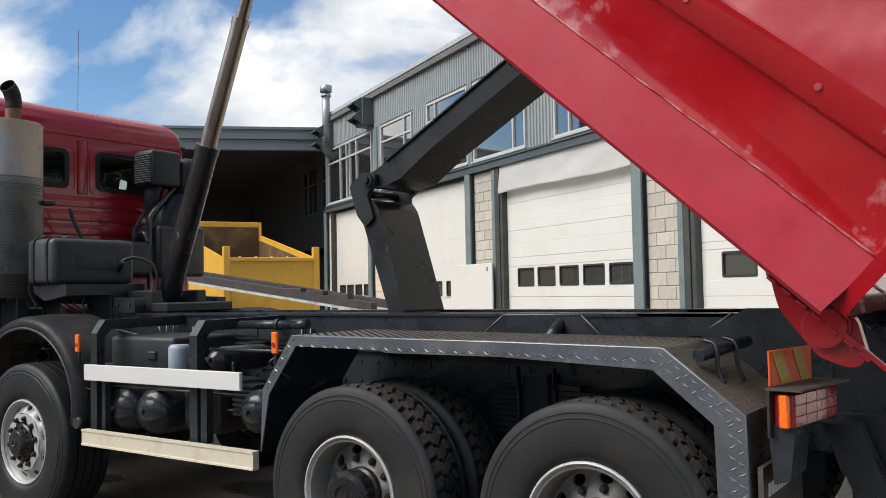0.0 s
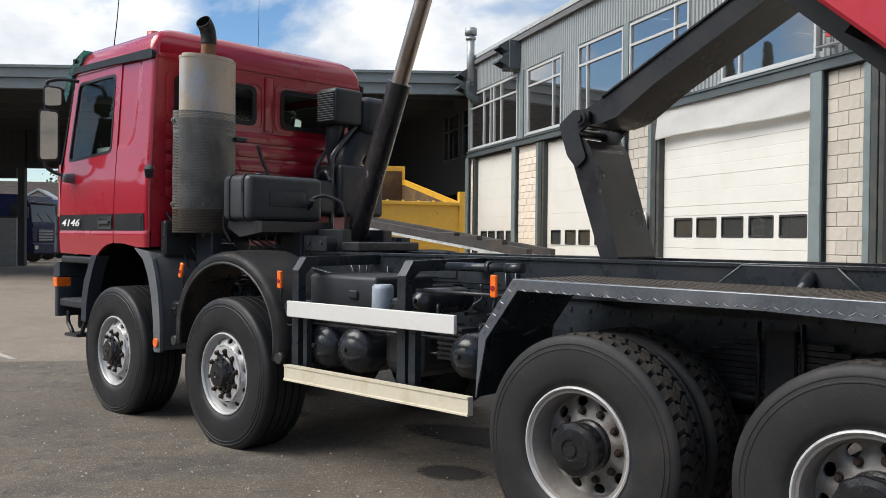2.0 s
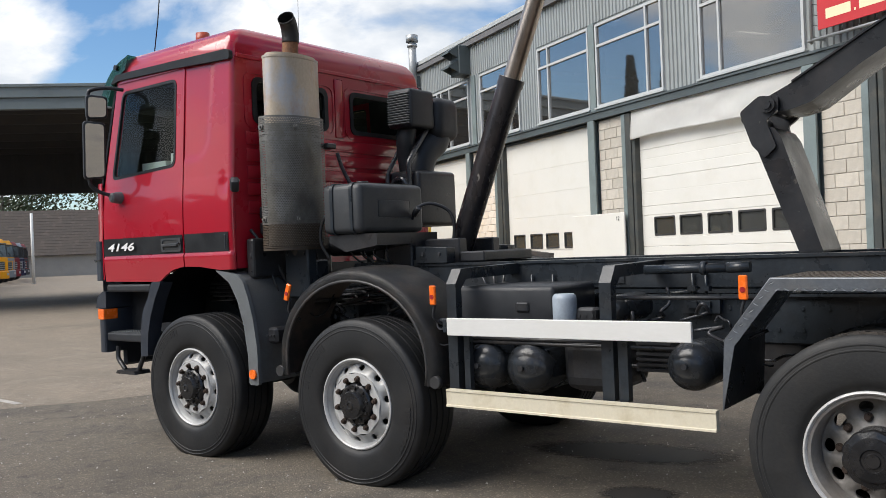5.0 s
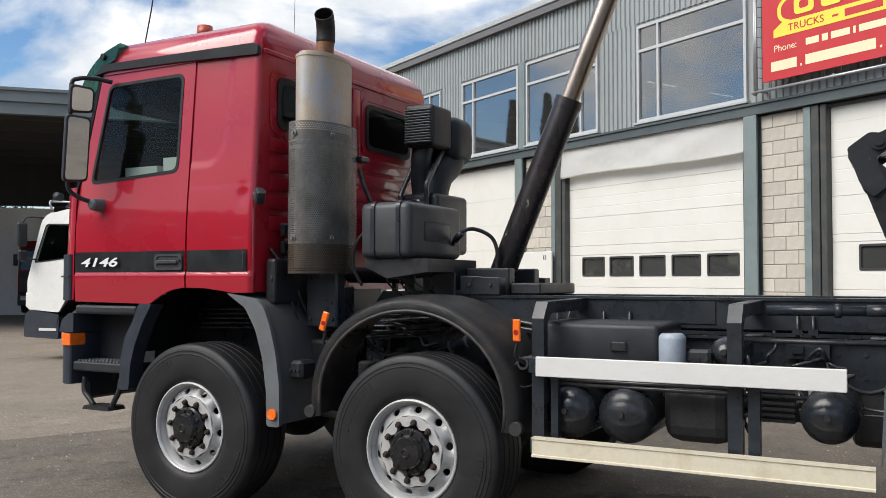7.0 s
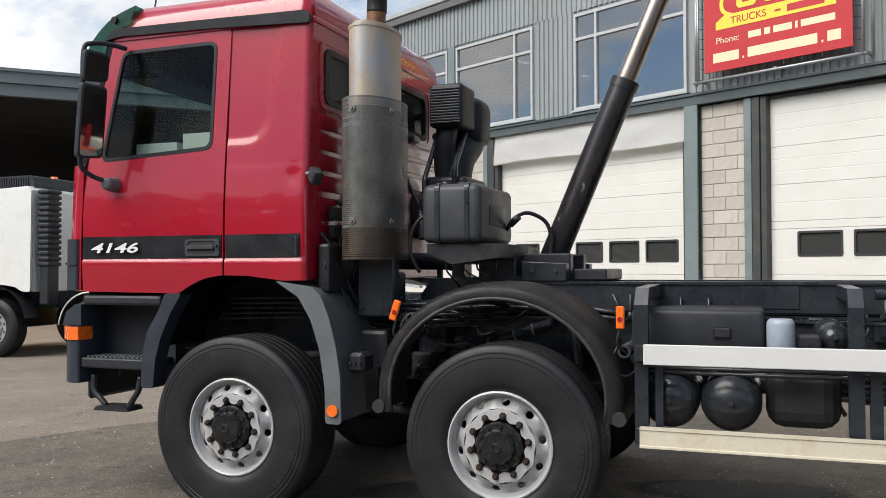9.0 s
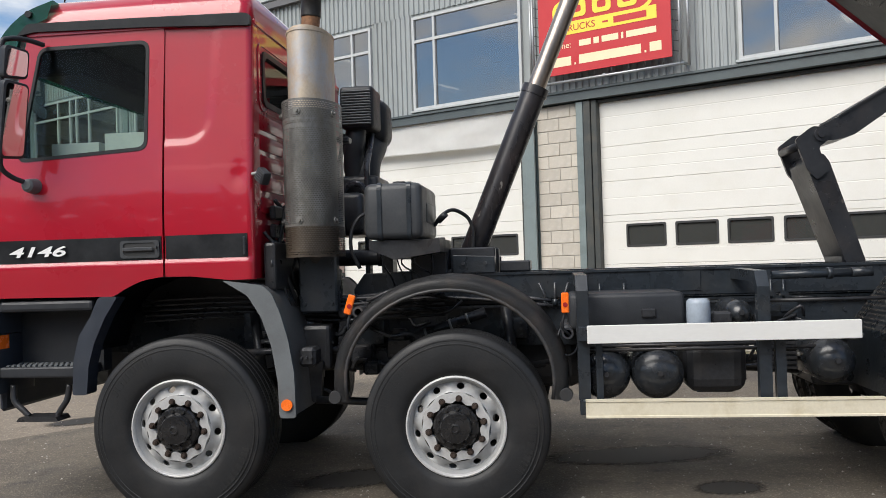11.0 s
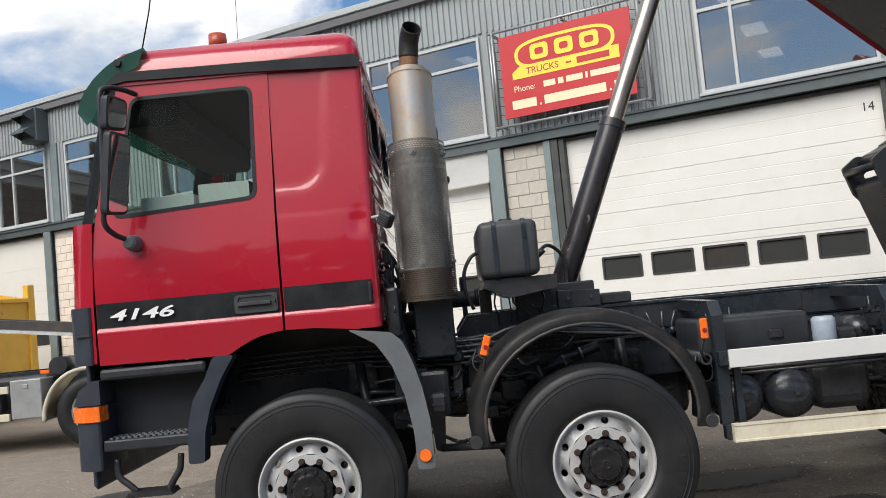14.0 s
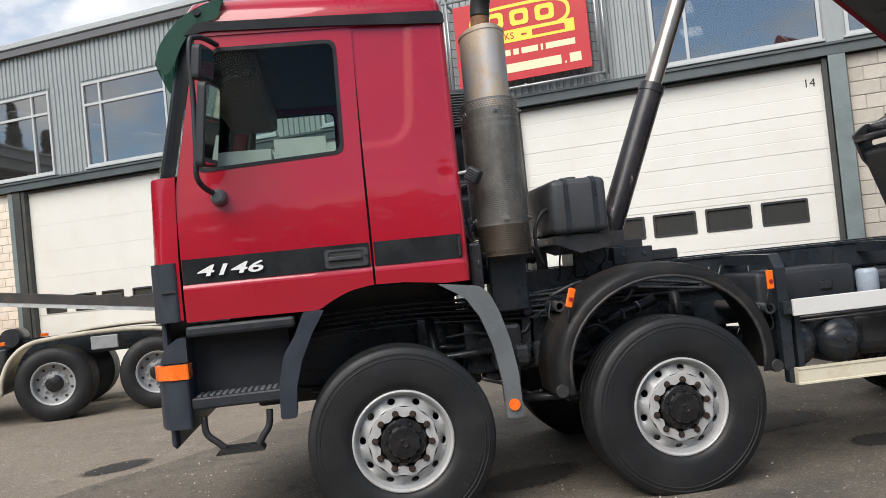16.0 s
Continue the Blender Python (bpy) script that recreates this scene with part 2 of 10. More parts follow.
M = {
    "asphalt": material("asphalt", (0.128, 0.108, 0.084), 0.88, var=0.35, scale=0.8, bump=0.9, fine=70, dirt=(0.056, 0.051, 0.046), dirt_amount=0.75, dirt_scale=0.7, speck=0.32, speck_scale=100, blotch=(((0.190, 0.165, 0.130), 0.45, 2.6, 0.52, 0.72), ((0.045, 0.042, 0.038), 0.65, 5.5, 0.56, 0.70))),
    "concrete": material("concrete_ground", (0.205, 0.170, 0.131), 0.88, var=0.3, scale=1.2, bump=0.5, fine=80, dirt=(0.140, 0.118, 0.093), dirt_amount=0.75, dirt_scale=0.6, speck=0.30, speck_scale=90, blotch=(((0.270, 0.232, 0.185), 0.5, 2.2, 0.52, 0.70), ((0.095, 0.082, 0.066), 0.6, 4.6, 0.57, 0.70))),
    "line": material("pale_joint", (0.36, 0.34, 0.31), 0.9, var=0.4, scale=4, bump=0.2),
    "red": material("red_paint", (0.37, 0.007, 0.022), 0.30, var=0.05, scale=1.6, bump=0.006, fine=4, dirt=(0.32, 0.014, 0.030), dirt_amount=0.4, dirt_scale=3, coat=0.85, coat_rough=0.04, rough_var=0.06, spec=0.3),
    "red_body": material("worn_red_paint", (0.35, 0.004, 0.010), 0.28, var=0.08, scale=2.5, bump=0.05, fine=4, dirt=(0.30, 0.006, 0.012), dirt_amount=0.5, dirt_scale=2.2, coat=1.0, coat_rough=0.05, spec=0.3),
    # chalky rail and upper panel; their sky sheen is put into the paler red
    "red_faded_sheen": material("chalky_red_paint", (0.385, 0.022, 0.034), 0.42, var=0.12, scale=4, bump=0.16, fine=14, dirt=(0.355, 0.042, 0.054), dirt_amount=0.6, dirt_scale=3, coat=0.25, coat_rough=0.2, spec=0.4, blotch=(((0.26, 0.008, 0.015), 0.55, 7.0, 0.60, 0.72),)),
    "worn_edge": material("worn_red_edge", (0.36, 0.010, 0.016), 0.5, var=0.2, scale=8, bump=0.2, dirt=(0.55, 0.32, 0.28), dirt_amount=0.9, dirt_scale=9),
    "pipe": material("glossy_black_pipe", (0.034, 0.036, 0.041), 0.30, var=0.4, scale=8, bump=0.1, dirt=(0.085, 0.072, 0.062), dirt_amount=0.5, dirt_scale=8, spec=0.6),
    "red_dark": material("dull_red_paint", (0.36, 0.010, 0.02), 0.42, var=0.2, scale=6, bump=0.12, dirt=(0.16, 0.012, 0.016), dirt_amount=0.5, dirt_scale=6, coat=0.3),
    "stripe": material("black_stripe", (0.014, 0.015, 0.017), 0.42, var=0.25, scale=8, bump=0.02, dirt=(0.035, 0.037, 0.04), dirt_amount=0.5, dirt_scale=5, spec=0.25),
    "plastic": material("black_plastic", (0.021, 0.023, 0.027), 0.48, var=0.25, scale=10, bump=0.12, fine=150, dirt=(0.045, 0.047, 0.050), dirt_amount=0.35, dirt_scale=4, spec=0.4),
    "grey_plastic": material("grey_plastic", (0.115, 0.125, 0.13), 0.55, var=0.15, scale=6, bump=0.1, fine=150, dirt=(0.06, 0.06, 0.06), dirt_amount=0.5, dirt_scale=5),
    "bumper": material("blue_black_plastic", (0.022, 0.028, 0.040), 0.48, var=0.25, scale=6, bump=0.1, fine=150, dirt=(0.052, 0.055, 0.062), dirt_amount=0.3, dirt_scale=4),
    "chassis": material("black_chassis_paint", (0.018, 0.023, 0.029), 0.30, var=0.35, scale=5, bump=0.12, fine=40, dirt=(0.040, 0.039, 0.038), dirt_amount=0.45, dirt_scale=4, spec=0.45, blotch=(((0.10, 0.105, 0.11), 0.28, 14.0, 0.64, 0.76),)),
    "grime": material("oily_black_metal", (0.024, 0.025, 0.028), 0.36, var=0.5, scale=8, bump=0.12, fine=50, dirt=(0.048, 0.042, 0.038), dirt_amount=0.5, dirt_scale=6, spec=0.45),
    "arm": material("black_arm_paint", (0.019, 0.020, 0.023), 0.34, var=0.3, scale=4, bump=0.1, fine=30, dirt=(0.048, 0.040, 0.038), dirt_amount=0.45, dirt_scale=7, spec=0.4, blotch=(((0.16, 0.14, 0.12), 0.5, 22.0, 0.66, 0.74),)),
    "rubber": material("tyre_rubber", (0.0125, 0.0130, 0.0140), 0.52, var=0.3, scale=5, bump=0.10, fine=60, dirt=(0.030, 0.0275, 0.026), dirt_amount=0.5, dirt_scale=3.5, spec=0.35),
    "rubber_dusty": material("dusty_tyre_rubber", (0.0165, 0.0168, 0.0172), 0.60, var=0.3, scale=5, bump=0.12, fine=60, dirt=(0.040, 0.036, 0.032), dirt_amount=0.5, dirt_scale=3.5, spec=0.35),
    "tread": material("dusty_tread_rubber", (0.034, 0.031, 0.028), 0.9, var=0.4, scale=9, bump=0.3, fine=70, dirt=(0.085, 0.068, 0.054), dirt_amount=0.65, dirt_scale=7, spec=0.3),
    "rim": material("silver_rim", (0.34, 0.345, 0.345), 0.42, metal=0.12, var=0.10, scale=9, bump=0.05, dirt=(0.30, 0.27, 0.24), dirt_amount=0.35, dirt_scale=14),
    "rim_dusty": material("dusty_grey_rim", (0.235, 0.222, 0.208), 0.5, metal=0.12, var=0.25, scale=9, bump=0.08, dirt=(0.15, 0.125, 0.105), dirt_amount=0.6, dirt_scale=7),
    "rim_edge": material("bright_rim_edge", (0.47, 0.47, 0.465), 0.35, metal=0.15, var=0.15, scale=12, bump=0.05, dirt=(0.35, 0.32, 0.3), dirt_amount=0.5, dirt_scale=14),
    "hub": material("black_hub", (0.012, 0.012, 0.013), 0.26, var=0.3, scale=12, bump=0.1, dirt=(0.034, 0.030, 0.027), dirt_amount=0.4, dirt_scale=10),
    "nut": material("rusty_nut", (0.045, 0.030, 0.023), 0.55, metal=0.3, var=0.4, scale=30, bump=0.2),
    "white_rail": material("white_rail", (0.65, 0.645, 0.62), 0.4, var=0.06, scale=5, bump=0.03, dirt=(0.62, 0.60, 0.55), dirt_amount=0.3, dirt_scale=7, stretch=(0.3, 1, 1)),
    "cream_rail": material("cream_rail", (0.64, 0.585, 0.455), 0.4, var=0.08, scale=6, bump=0.04, dirt=(0.42, 0.35, 0.22), dirt_amount=0.6, dirt_scale=6),
    "orange": material("orange_lens", (0.90, 0.16, 0.012), 0.25, var=0.12, scale=30, bump=0.05, fine=200, coat=0.5),
    "orange_plate": material("orange_warning_sheet", (0.78, 0.105, 0.025), 0.45, var=0.2, scale=6, bump=0.05, dirt=(0.5, 0.09, 0.04), dirt_amount=0.5, dirt_scale=8),
    "yellow_refl": material("yellow_hatch", (0.46, 0.27, 0.035), 0.4, var=0.15, scale=20, bump=0.03),
    "tail_red": material("red_lens", (0.30, 0.012, 0.018), 0.2, var=0.25, scale=25, bump=0.05, coat=0.6),
    "tail_pale": material("pale_lens", (0.30, 0.042, 0.040), 0.25, var=0.25, scale=25, coat=0.5),
    "silencer_top": material("heat_stained_steel", (0.50, 0.415, 0.315), 0.45, metal=0.2, var=0.16, scale=4, bump=0.05, dirt=(0.40, 0.46, 0.55), dirt_amount=0.9, dirt_scale=3.4, stretch=(1, 1, 0.7), blotch=(((0.42, 0.24, 0.12), 0.7, 5.0, 0.58, 0.74),)),
    "silencer_low": material("mesh_steel", (0.190, 0.186, 0.174), 0.45, metal=0.3, var=0.35, scale=5, bump=0.1, dirt=(0.125, 0.104, 0.072), dirt_amount=0.85, dirt_scale=2.6, stretch=(1, 1, 0.6), blotch=(((0.055, 0.052, 0.048), 0.8, 3.0, 0.48, 0.64),)),
    "drum": material("dull_drum_steel", (0.135, 0.126, 0.105), 0.55, metal=0.2, var=0.4, scale=4, bump=0.1, dirt=(0.045, 0.038, 0.030), dirt_amount=0.9, dirt_scale=2.6, blotch=(((0.26, 0.23, 0.15), 0.6, 4.5, 0.56, 0.66),)),
    "rust": material("rusty_pipe", (0.24, 0.12, 0.06), 0.75, metal=0.2, var=0.4, scale=12, bump=0.3, dirt=(0.05, 0.035, 0.03), dirt_amount=0.7, dirt_scale=8),
    "silencer_soot": material("brown_sooty_mesh_steel", (0.075, 0.056, 0.039), 0.55, metal=0.2, var=0.4, scale=6, bump=0.1, dirt=(0.035, 0.028, 0.022), dirt_amount=0.9, dirt_scale=3.5),
    # red with large pale sharp-edged patches, plus small scuffs
    "red_trough": material("scuffed_red_paint", (0.37, 0.004, 0.010), 0.26, var=0.10, scale=2.5, bump=0.06, fine=6, dirt=(0.30, 0.006, 0.012), dirt_amount=0.5, dirt_scale=2.2, coat=0.9, coat_rough=0.06, spec=0.3, blotch=(((0.50, 0.17, 0.18), 0.75, 1.5, 0.545, 0.575), ((0.46, 0.30, 0.28), 0.6, 5.0, 0.66, 0.70))),
    "ram": material("scratched_black_ram", (0.019, 0.018, 0.020), 0.30, var=0.3, scale=4, bump=0.06, fine=30, dirt=(0.055, 0.042, 0.040), dirt_amount=0.6, dirt_scale=5, spec=0.5, blotch=(((0.30, 0.28, 0.25), 0.7, 13.0, 0.66, 0.70),), stretch=(1, 1, 0.45)),
    "flap": material("dusty_brown_flap", (0.085, 0.066, 0.050), 0.8, var=0.3, scale=6, bump=0.15, dirt=(0.040, 0.034, 0.030), dirt_amount=0.6, dirt_scale=5),
    "weld": material("pale_weld_edge", (0.16, 0.17, 0.175), 0.5, metal=0.2, var=0.4, scale=12, bump=0.1),
    "soot": material("sooty_tip", (0.012, 0.012, 0.012), 0.6, var=0.4, scale=10, bump=0.2),
    "chrome": material("worn_chrome_rod", (0.36, 0.31, 0.265), 0.30, metal=1.0, var=0.2, scale=3, bump=0.02, dirt=(0.16, 0.11, 0.08), dirt_amount=0.7, dirt_scale=2.5, stretch=(1, 1, 0.3)),
    "tank": material("grey_moulded_tank", (0.050, 0.053, 0.057), 0.38, var=0.15, scale=6, bump=0.06, fine=80, dirt=(0.10, 0.10, 0.095), dirt_amount=0.4, dirt_scale=4, spec=0.3),
    "dome": material("glossy_black_tank", (0.020, 0.023, 0.027), 0.25, var=0.3, scale=6, bump=0.05, dirt=(0.06, 0.055, 0.05), dirt_amount=0.4, dirt_scale=5),
    "filter": material("blue_white_filter", (0.32, 0.37, 0.43), 0.45, var=0.12, scale=10, bump=0.03, dirt=(0.22, 0.24, 0.26), dirt_amount=0.5, dirt_scale=14),
    "checker": material("checker_plate", (0.100, 0.112, 0.128), 0.42, metal=0.35, var=0.35, scale=4, bump=0.15, dirt=(0.16, 0.155, 0.15), dirt_amount=0.6, dirt_scale=3, blotch=(((0.24, 0.25, 0.27), 0.5, 9.0, 0.58, 0.72),)),
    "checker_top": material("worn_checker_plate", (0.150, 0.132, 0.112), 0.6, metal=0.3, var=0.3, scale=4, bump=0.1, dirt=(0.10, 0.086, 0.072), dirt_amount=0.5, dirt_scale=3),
    "beacon": material("faded_beacon", (0.36, 0.06, 0.025), 0.35, var=0.15, scale=8, bump=0.03),
    "cabin": material("grey_cab_trim", (0.020, 0.021, 0.024), 0.8, var=0.2, scale=10, bump=0.1),
    "paper": material("pale_paper", (0.72, 0.71, 0.68), 0.7, var=0.1, scale=6, bump=0.05),
    "white_letter": material("white_lettering", (0.78, 0.78, 0.77), 0.5, var=0.06, scale=20, bump=0),
    "black_letter": material("black_lettering", (0.03, 0.03, 0.03), 0.6, var=0.1, scale=20, bump=0),
    "cladding": material("grey_green_cladding", (0.295, 0.318, 0.320), 0.5, var=0.10, scale=0.8, bump=0.03, fine=12, dirt=(0.18, 0.19, 0.185), dirt_amount=0.5, dirt_scale=0.8, stretch=(1, 1, 0.25)),
    "trim": material("pale_trim", (0.40, 0.42, 0.42), 0.5, var=0.1, scale=1.5, bump=0.03),
    "beam": material("dark_green_steel", (0.075, 0.092, 0.095), 0.5, var=0.2, scale=2, bump=0.05, dirt=(0.05, 0.055, 0.055), dirt_amount=0.4, dirt_scale=3),
    "steel": material("grey_green_steel", (0.175, 0.215, 0.215), 0.5, var=0.15, scale=2, bump=0.05, dirt=(0.11, 0.13, 0.13), dirt_amount=0.5, dirt_scale=3),
    "jamb": material("dark_jamb", (0.045, 0.05, 0.048), 0.6, var=0.3, scale=3, bump=0.1, dirt=(0.10, 0.09, 0.07), dirt_amount=0.5, dirt_scale=4),
    "brick": material("pale_sand_block", (0.50, 0.46, 0.395), 0.9, var=0.16, scale=8, bump=0.35, fine=70, island=0.13, dirt=(0.42, 0.385, 0.335), dirt_amount=0.6, dirt_scale=5, blotch=(((0.54, 0.52, 0.48), 0.5, 9.0, 0.55, 0.70),)),
    "white_brick": material("whitewashed_brick", (0.74, 0.66, 0.56), 0.85, var=0.08, scale=8, bump=0.3, fine=70, island=0.06, dirt=(0.58, 0.49, 0.40), dirt_amount=0.5, dirt_scale=5),
    "pale_mortar": material("pale_mortar", (0.54, 0.50, 0.45), 0.95, var=0.15, scale=12, bump=0.3),
    "mortar": material("grey_mortar", (0.40, 0.375, 0.335), 0.95, var=0.2, scale=12, bump=0.3),
    "door_white": material("white_door_panel", (0.700, 0.688, 0.640), 0.5, var=0.035, scale=1.5, bump=0.03, fine=40, dirt=(0.62, 0.60, 0.53), dirt_amount=0.4, dirt_scale=1.3, blotch=(((0.58, 0.54, 0.45), 0.4, 0.9, 0.60, 0.80),)),
    "sheet": material("white_plastic_sheet", (0.84, 0.835, 0.81), 0.5, var=0.03, scale=2, bump=0.05, fine=9, dirt=(0.78, 0.765, 0.74), dirt_amount=0.5, dirt_scale=1.4),
    "window_frame": material("white_window_frame", (0.46, 0.475, 0.475), 0.45, var=0.08, scale=6, bump=0.03),
    "interior": material("dim_interior", (0.13, 0.13, 0.135), 0.9, var=0.2, scale=2, bump=0.1),
    "sign_red": material("sign_red", (0.50, 0.025, 0.03), 0.45, var=0.06, scale=3, bump=0.01, dirt=(0.52, 0.05, 0.045), dirt_amount=0.3, dirt_scale=2),
    "sign_yellow": material("sign_yellow", (0.85, 0.66, 0.07), 0.5, var=0.05, scale=6, bump=0),
    "sign_cream": material("sign_cream", (0.82, 0.70, 0.46), 0.5, var=0.05, scale=6, bump=0),
    "galvanised": material("galvanised_tube", (0.40, 0.415, 0.42), 0.45, metal=0.6, var=0.2, scale=12, bump=0.05, dirt=(0.22, 0.20, 0.18), dirt_amount=0.5, dirt_scale=6),
    "fascia": material("grey_green_fascia", (0.155, 0.185, 0.190), 0.55, var=0.12, scale=0.7, bump=0.03, dirt=(0.10, 0.115, 0.12), dirt_amount=0.5, dirt_scale=0.8),
    # surfaces under the hall roof: shade is put into this dark base colour
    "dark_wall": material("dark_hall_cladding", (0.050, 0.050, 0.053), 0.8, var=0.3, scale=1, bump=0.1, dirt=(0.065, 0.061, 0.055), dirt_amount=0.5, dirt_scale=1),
    "yellow": material("yellow_skip_paint", (0.80, 0.44, 0.04), 0.42, var=0.10, scale=2, bump=0.04, dirt=(0.50, 0.28, 0.05), dirt_amount=0.5, dirt_scale=2, coat=0.2, blotch=(((0.24, 0.12, 0.05), 0.6, 5.0, 0.64, 0.74),)),
    "skip_inside": material("stained_skip_inside", (0.10, 0.055, 0.025), 0.8, var=0.4, scale=2.5, bump=0.3, dirt=(0.28, 0.17, 0.05), dirt_amount=0.7, dirt_scale=1.5),
    "white_paint": material("white_truck_paint", (0.78, 0.78, 0.74), 0.3, var=0.05, scale=3, bump=0.01, dirt=(0.6, 0.59, 0.55), dirt_amount=0.3, dirt_scale=3, coat=0.4),
    "beige": material("beige_mudguard", (0.50, 0.455, 0.36), 0.6, var=0.15, scale=6, bump=0.1, dirt=(0.24, 0.21, 0.17), dirt_amount=0.6, dirt_scale=4),
    "alu": material("grey_alu_box", (0.36, 0.37, 0.37), 0.42, metal=0.4, var=0.12, scale=5, bump=0.05, dirt=(0.22, 0.21, 0.2), dirt_amount=0.4, dirt_scale=4),
    "rust_beam": material("rusty_dark_beam", (0.042, 0.038, 0.036), 0.65, var=0.35, scale=4, bump=0.2, dirt=(0.095, 0.068, 0.050), dirt_amount=0.6, dirt_scale=4),
    "pale_rail": material("worn_pale_rail", (0.52, 0.53, 0.52), 0.5, var=0.25, scale=6, bump=0.1, dirt=(0.2, 0.19, 0.18), dirt_amount=0.6, dirt_scale=4),
    "far_roof": material("brown_roof_tiles", (0.066, 0.053, 0.045), 0.85, var=0.4, scale=0.6, bump=0.3, speck=0.08, speck_scale=3.0),
    "belt_leaf": material("belt_leaf", (0.022, 0.034, 0.012), 0.8, var=0.4, scale=0.6, bump=0.0),
    "far_dark": material("dark_brick_wall", (0.07, 0.06, 0.05), 0.9, var=0.3, scale=1, bump=0.1, dirt=(0.04, 0.05, 0.03), dirt_amount=0.6, dirt_scale=0.4),
    "wing": material("dusty_black_wing", (0.034, 0.034, 0.035), 0.45, var=0.25, scale=6, bump=0.12, fine=120, dirt=(0.110, 0.086, 0.070), dirt_amount=0.75, dirt_scale=3.2, spec=0.4),
    "wing_grey": material("dark_grey_wing_plastic", (0.15, 0.155, 0.16), 0.55, var=0.2, scale=6, bump=0.1, fine=150, dirt=(0.09, 0.08, 0.07), dirt_amount=0.5, dirt_scale=4),
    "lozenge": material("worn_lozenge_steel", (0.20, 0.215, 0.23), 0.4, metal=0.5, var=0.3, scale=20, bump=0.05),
    "screen": material("far_windscreen", (0.012, 0.014, 0.017), 0.14, var=0.6, scale=1.6, bump=0, spec=0.5),
    "far_wall": material("far_pale_wall", (0.35, 0.33, 0.30), 0.9, var=0.15, scale=1, bump=0.1),
    "mirror": material("mirror_glass", (0.82, 0.83, 0.83), 0.03, metal=1.0, var=0.02, scale=3, bump=0, rough_var=0.01),
    "leaf": material("leaf", (0.034, 0.056, 0.018), 0.6, var=0.45, scale=1.5, bump=0.0, island=0.2),
    "bark": material("bark", (0.10, 0.085, 0.07), 0.9, var=0.3, scale=6, bump=0.4),
    "grass": material("grass", (0.09, 0.13, 0.04), 0.9, var=0.4, scale=1.2, bump=0.3),
    "dark_glass_solid": material("black_glazing", (0.012, 0.014, 0.016), 0.06, var=0.1, scale=3, bump=0, rough_var=0.02),
    "truck_blue": material("dark_blue_paint", (0.012, 0.05, 0.22), 0.3, var=0.1, scale=3, bump=0.01, spec=0.12),
    "truck_navy": material("navy_paint", (0.010, 0.014, 0.05), 0.3, var=0.1, scale=3, bump=0.01, spec=0.12),
    "truck_green": material("pale_green_paint", (0.14, 0.27, 0.20), 0.4, var=0.1, scale=3, bump=0.01, spec=0.12),
    "truck_grey": material("silver_grey_paint", (0.26, 0.29, 0.33), 0.35, metal=0.3, var=0.1, scale=3, bump=0.01, spec=0.12),
    "truck_yellow": material("orange_yellow_paint", (0.85, 0.36, 0.012), 0.35, var=0.08, scale=3, bump=0.01, spec=0.12),
    "truck_maroon": material("maroon_paint", (0.20, 0.012, 0.02), 0.35, var=0.1, scale=3, bump=0.01, spec=0.12),
}


def stain():
    """Oil soaked into the ground: thins out unevenly towards its rim."""
    m = bpy.data.materials.new("oil_stain")
    m.use_nodes = True
    nt = m.node_tree
    L = nt.links.new
    bsdf, out = nt.nodes["Principled BSDF"], nt.nodes["Material Output"]
    bsdf.inputs["Base Color"].default_value, bsdf.inputs["Roughness"].default_value = (0.026, 0.024, 0.022, 1), 0.75
    tc, vm, ns = nt.nodes.new("ShaderNodeTexCoord"), nt.nodes.new("ShaderNodeVectorMath"), nt.nodes.new("ShaderNodeTexNoise")
    vm.operation = "LENGTH"
    ns.inputs["Scale"].default_value, ns.inputs["Detail"].default_value = 9.0, 6.0
    ad, rg = nt.nodes.new("ShaderNodeMath"), nt.nodes.new("ShaderNodeMapRange")
    ad.operation, ad.inputs[1].default_value = "MULTIPLY_ADD", 0.55
    rg.inputs["From Min"].default_value, rg.inputs["From Max"].default_value = 1.22, 0.95
    rg.inputs["To Max"].default_value = 0.85
    tr, mx = nt.nodes.new("ShaderNodeBsdfTransparent"), nt.nodes.new("ShaderNodeMixShader")
    L(tc.outputs["Object"], vm.inputs[0]), L(tc.outputs["Object"], ns.inputs["Vector"])
    L(ns.outputs["Fac"], ad.inputs[0]), L(vm.outputs["Value"], ad.inputs[2]), L(ad.outputs[0], rg.inputs["Value"])
    L(rg.outputs["Result"], mx.inputs[0]), L(tr.outputs[0], mx.inputs[1]), L(bsdf.outputs[0], mx.inputs[2]), L(mx.outputs[0], out.inputs[0])
    return m


def frosted(name, color):
    """Corrugated plastic that lets daylight through."""
    m = bpy.data.materials.new(name)
    m.use_nodes = True
    nt = m.node_tree
    tl, df, mx = nt.nodes.new("ShaderNodeBsdfTranslucent"), nt.nodes.new("ShaderNodeBsdfDiffuse"), nt.nodes.new("ShaderNodeMixShader")
    tl.inputs["Color"].default_value, df.inputs["Color"].default_value = (*color, 1), (*color, 1)
    mx.inputs[0].default_value = 0.25
    nt.links.new(tl.outputs[0], mx.inputs[1]), nt.links.new(df.outputs[0], mx.inputs[2]), nt.links.new(mx.outputs[0], nt.nodes["Material Output"].inputs[0])
    return m


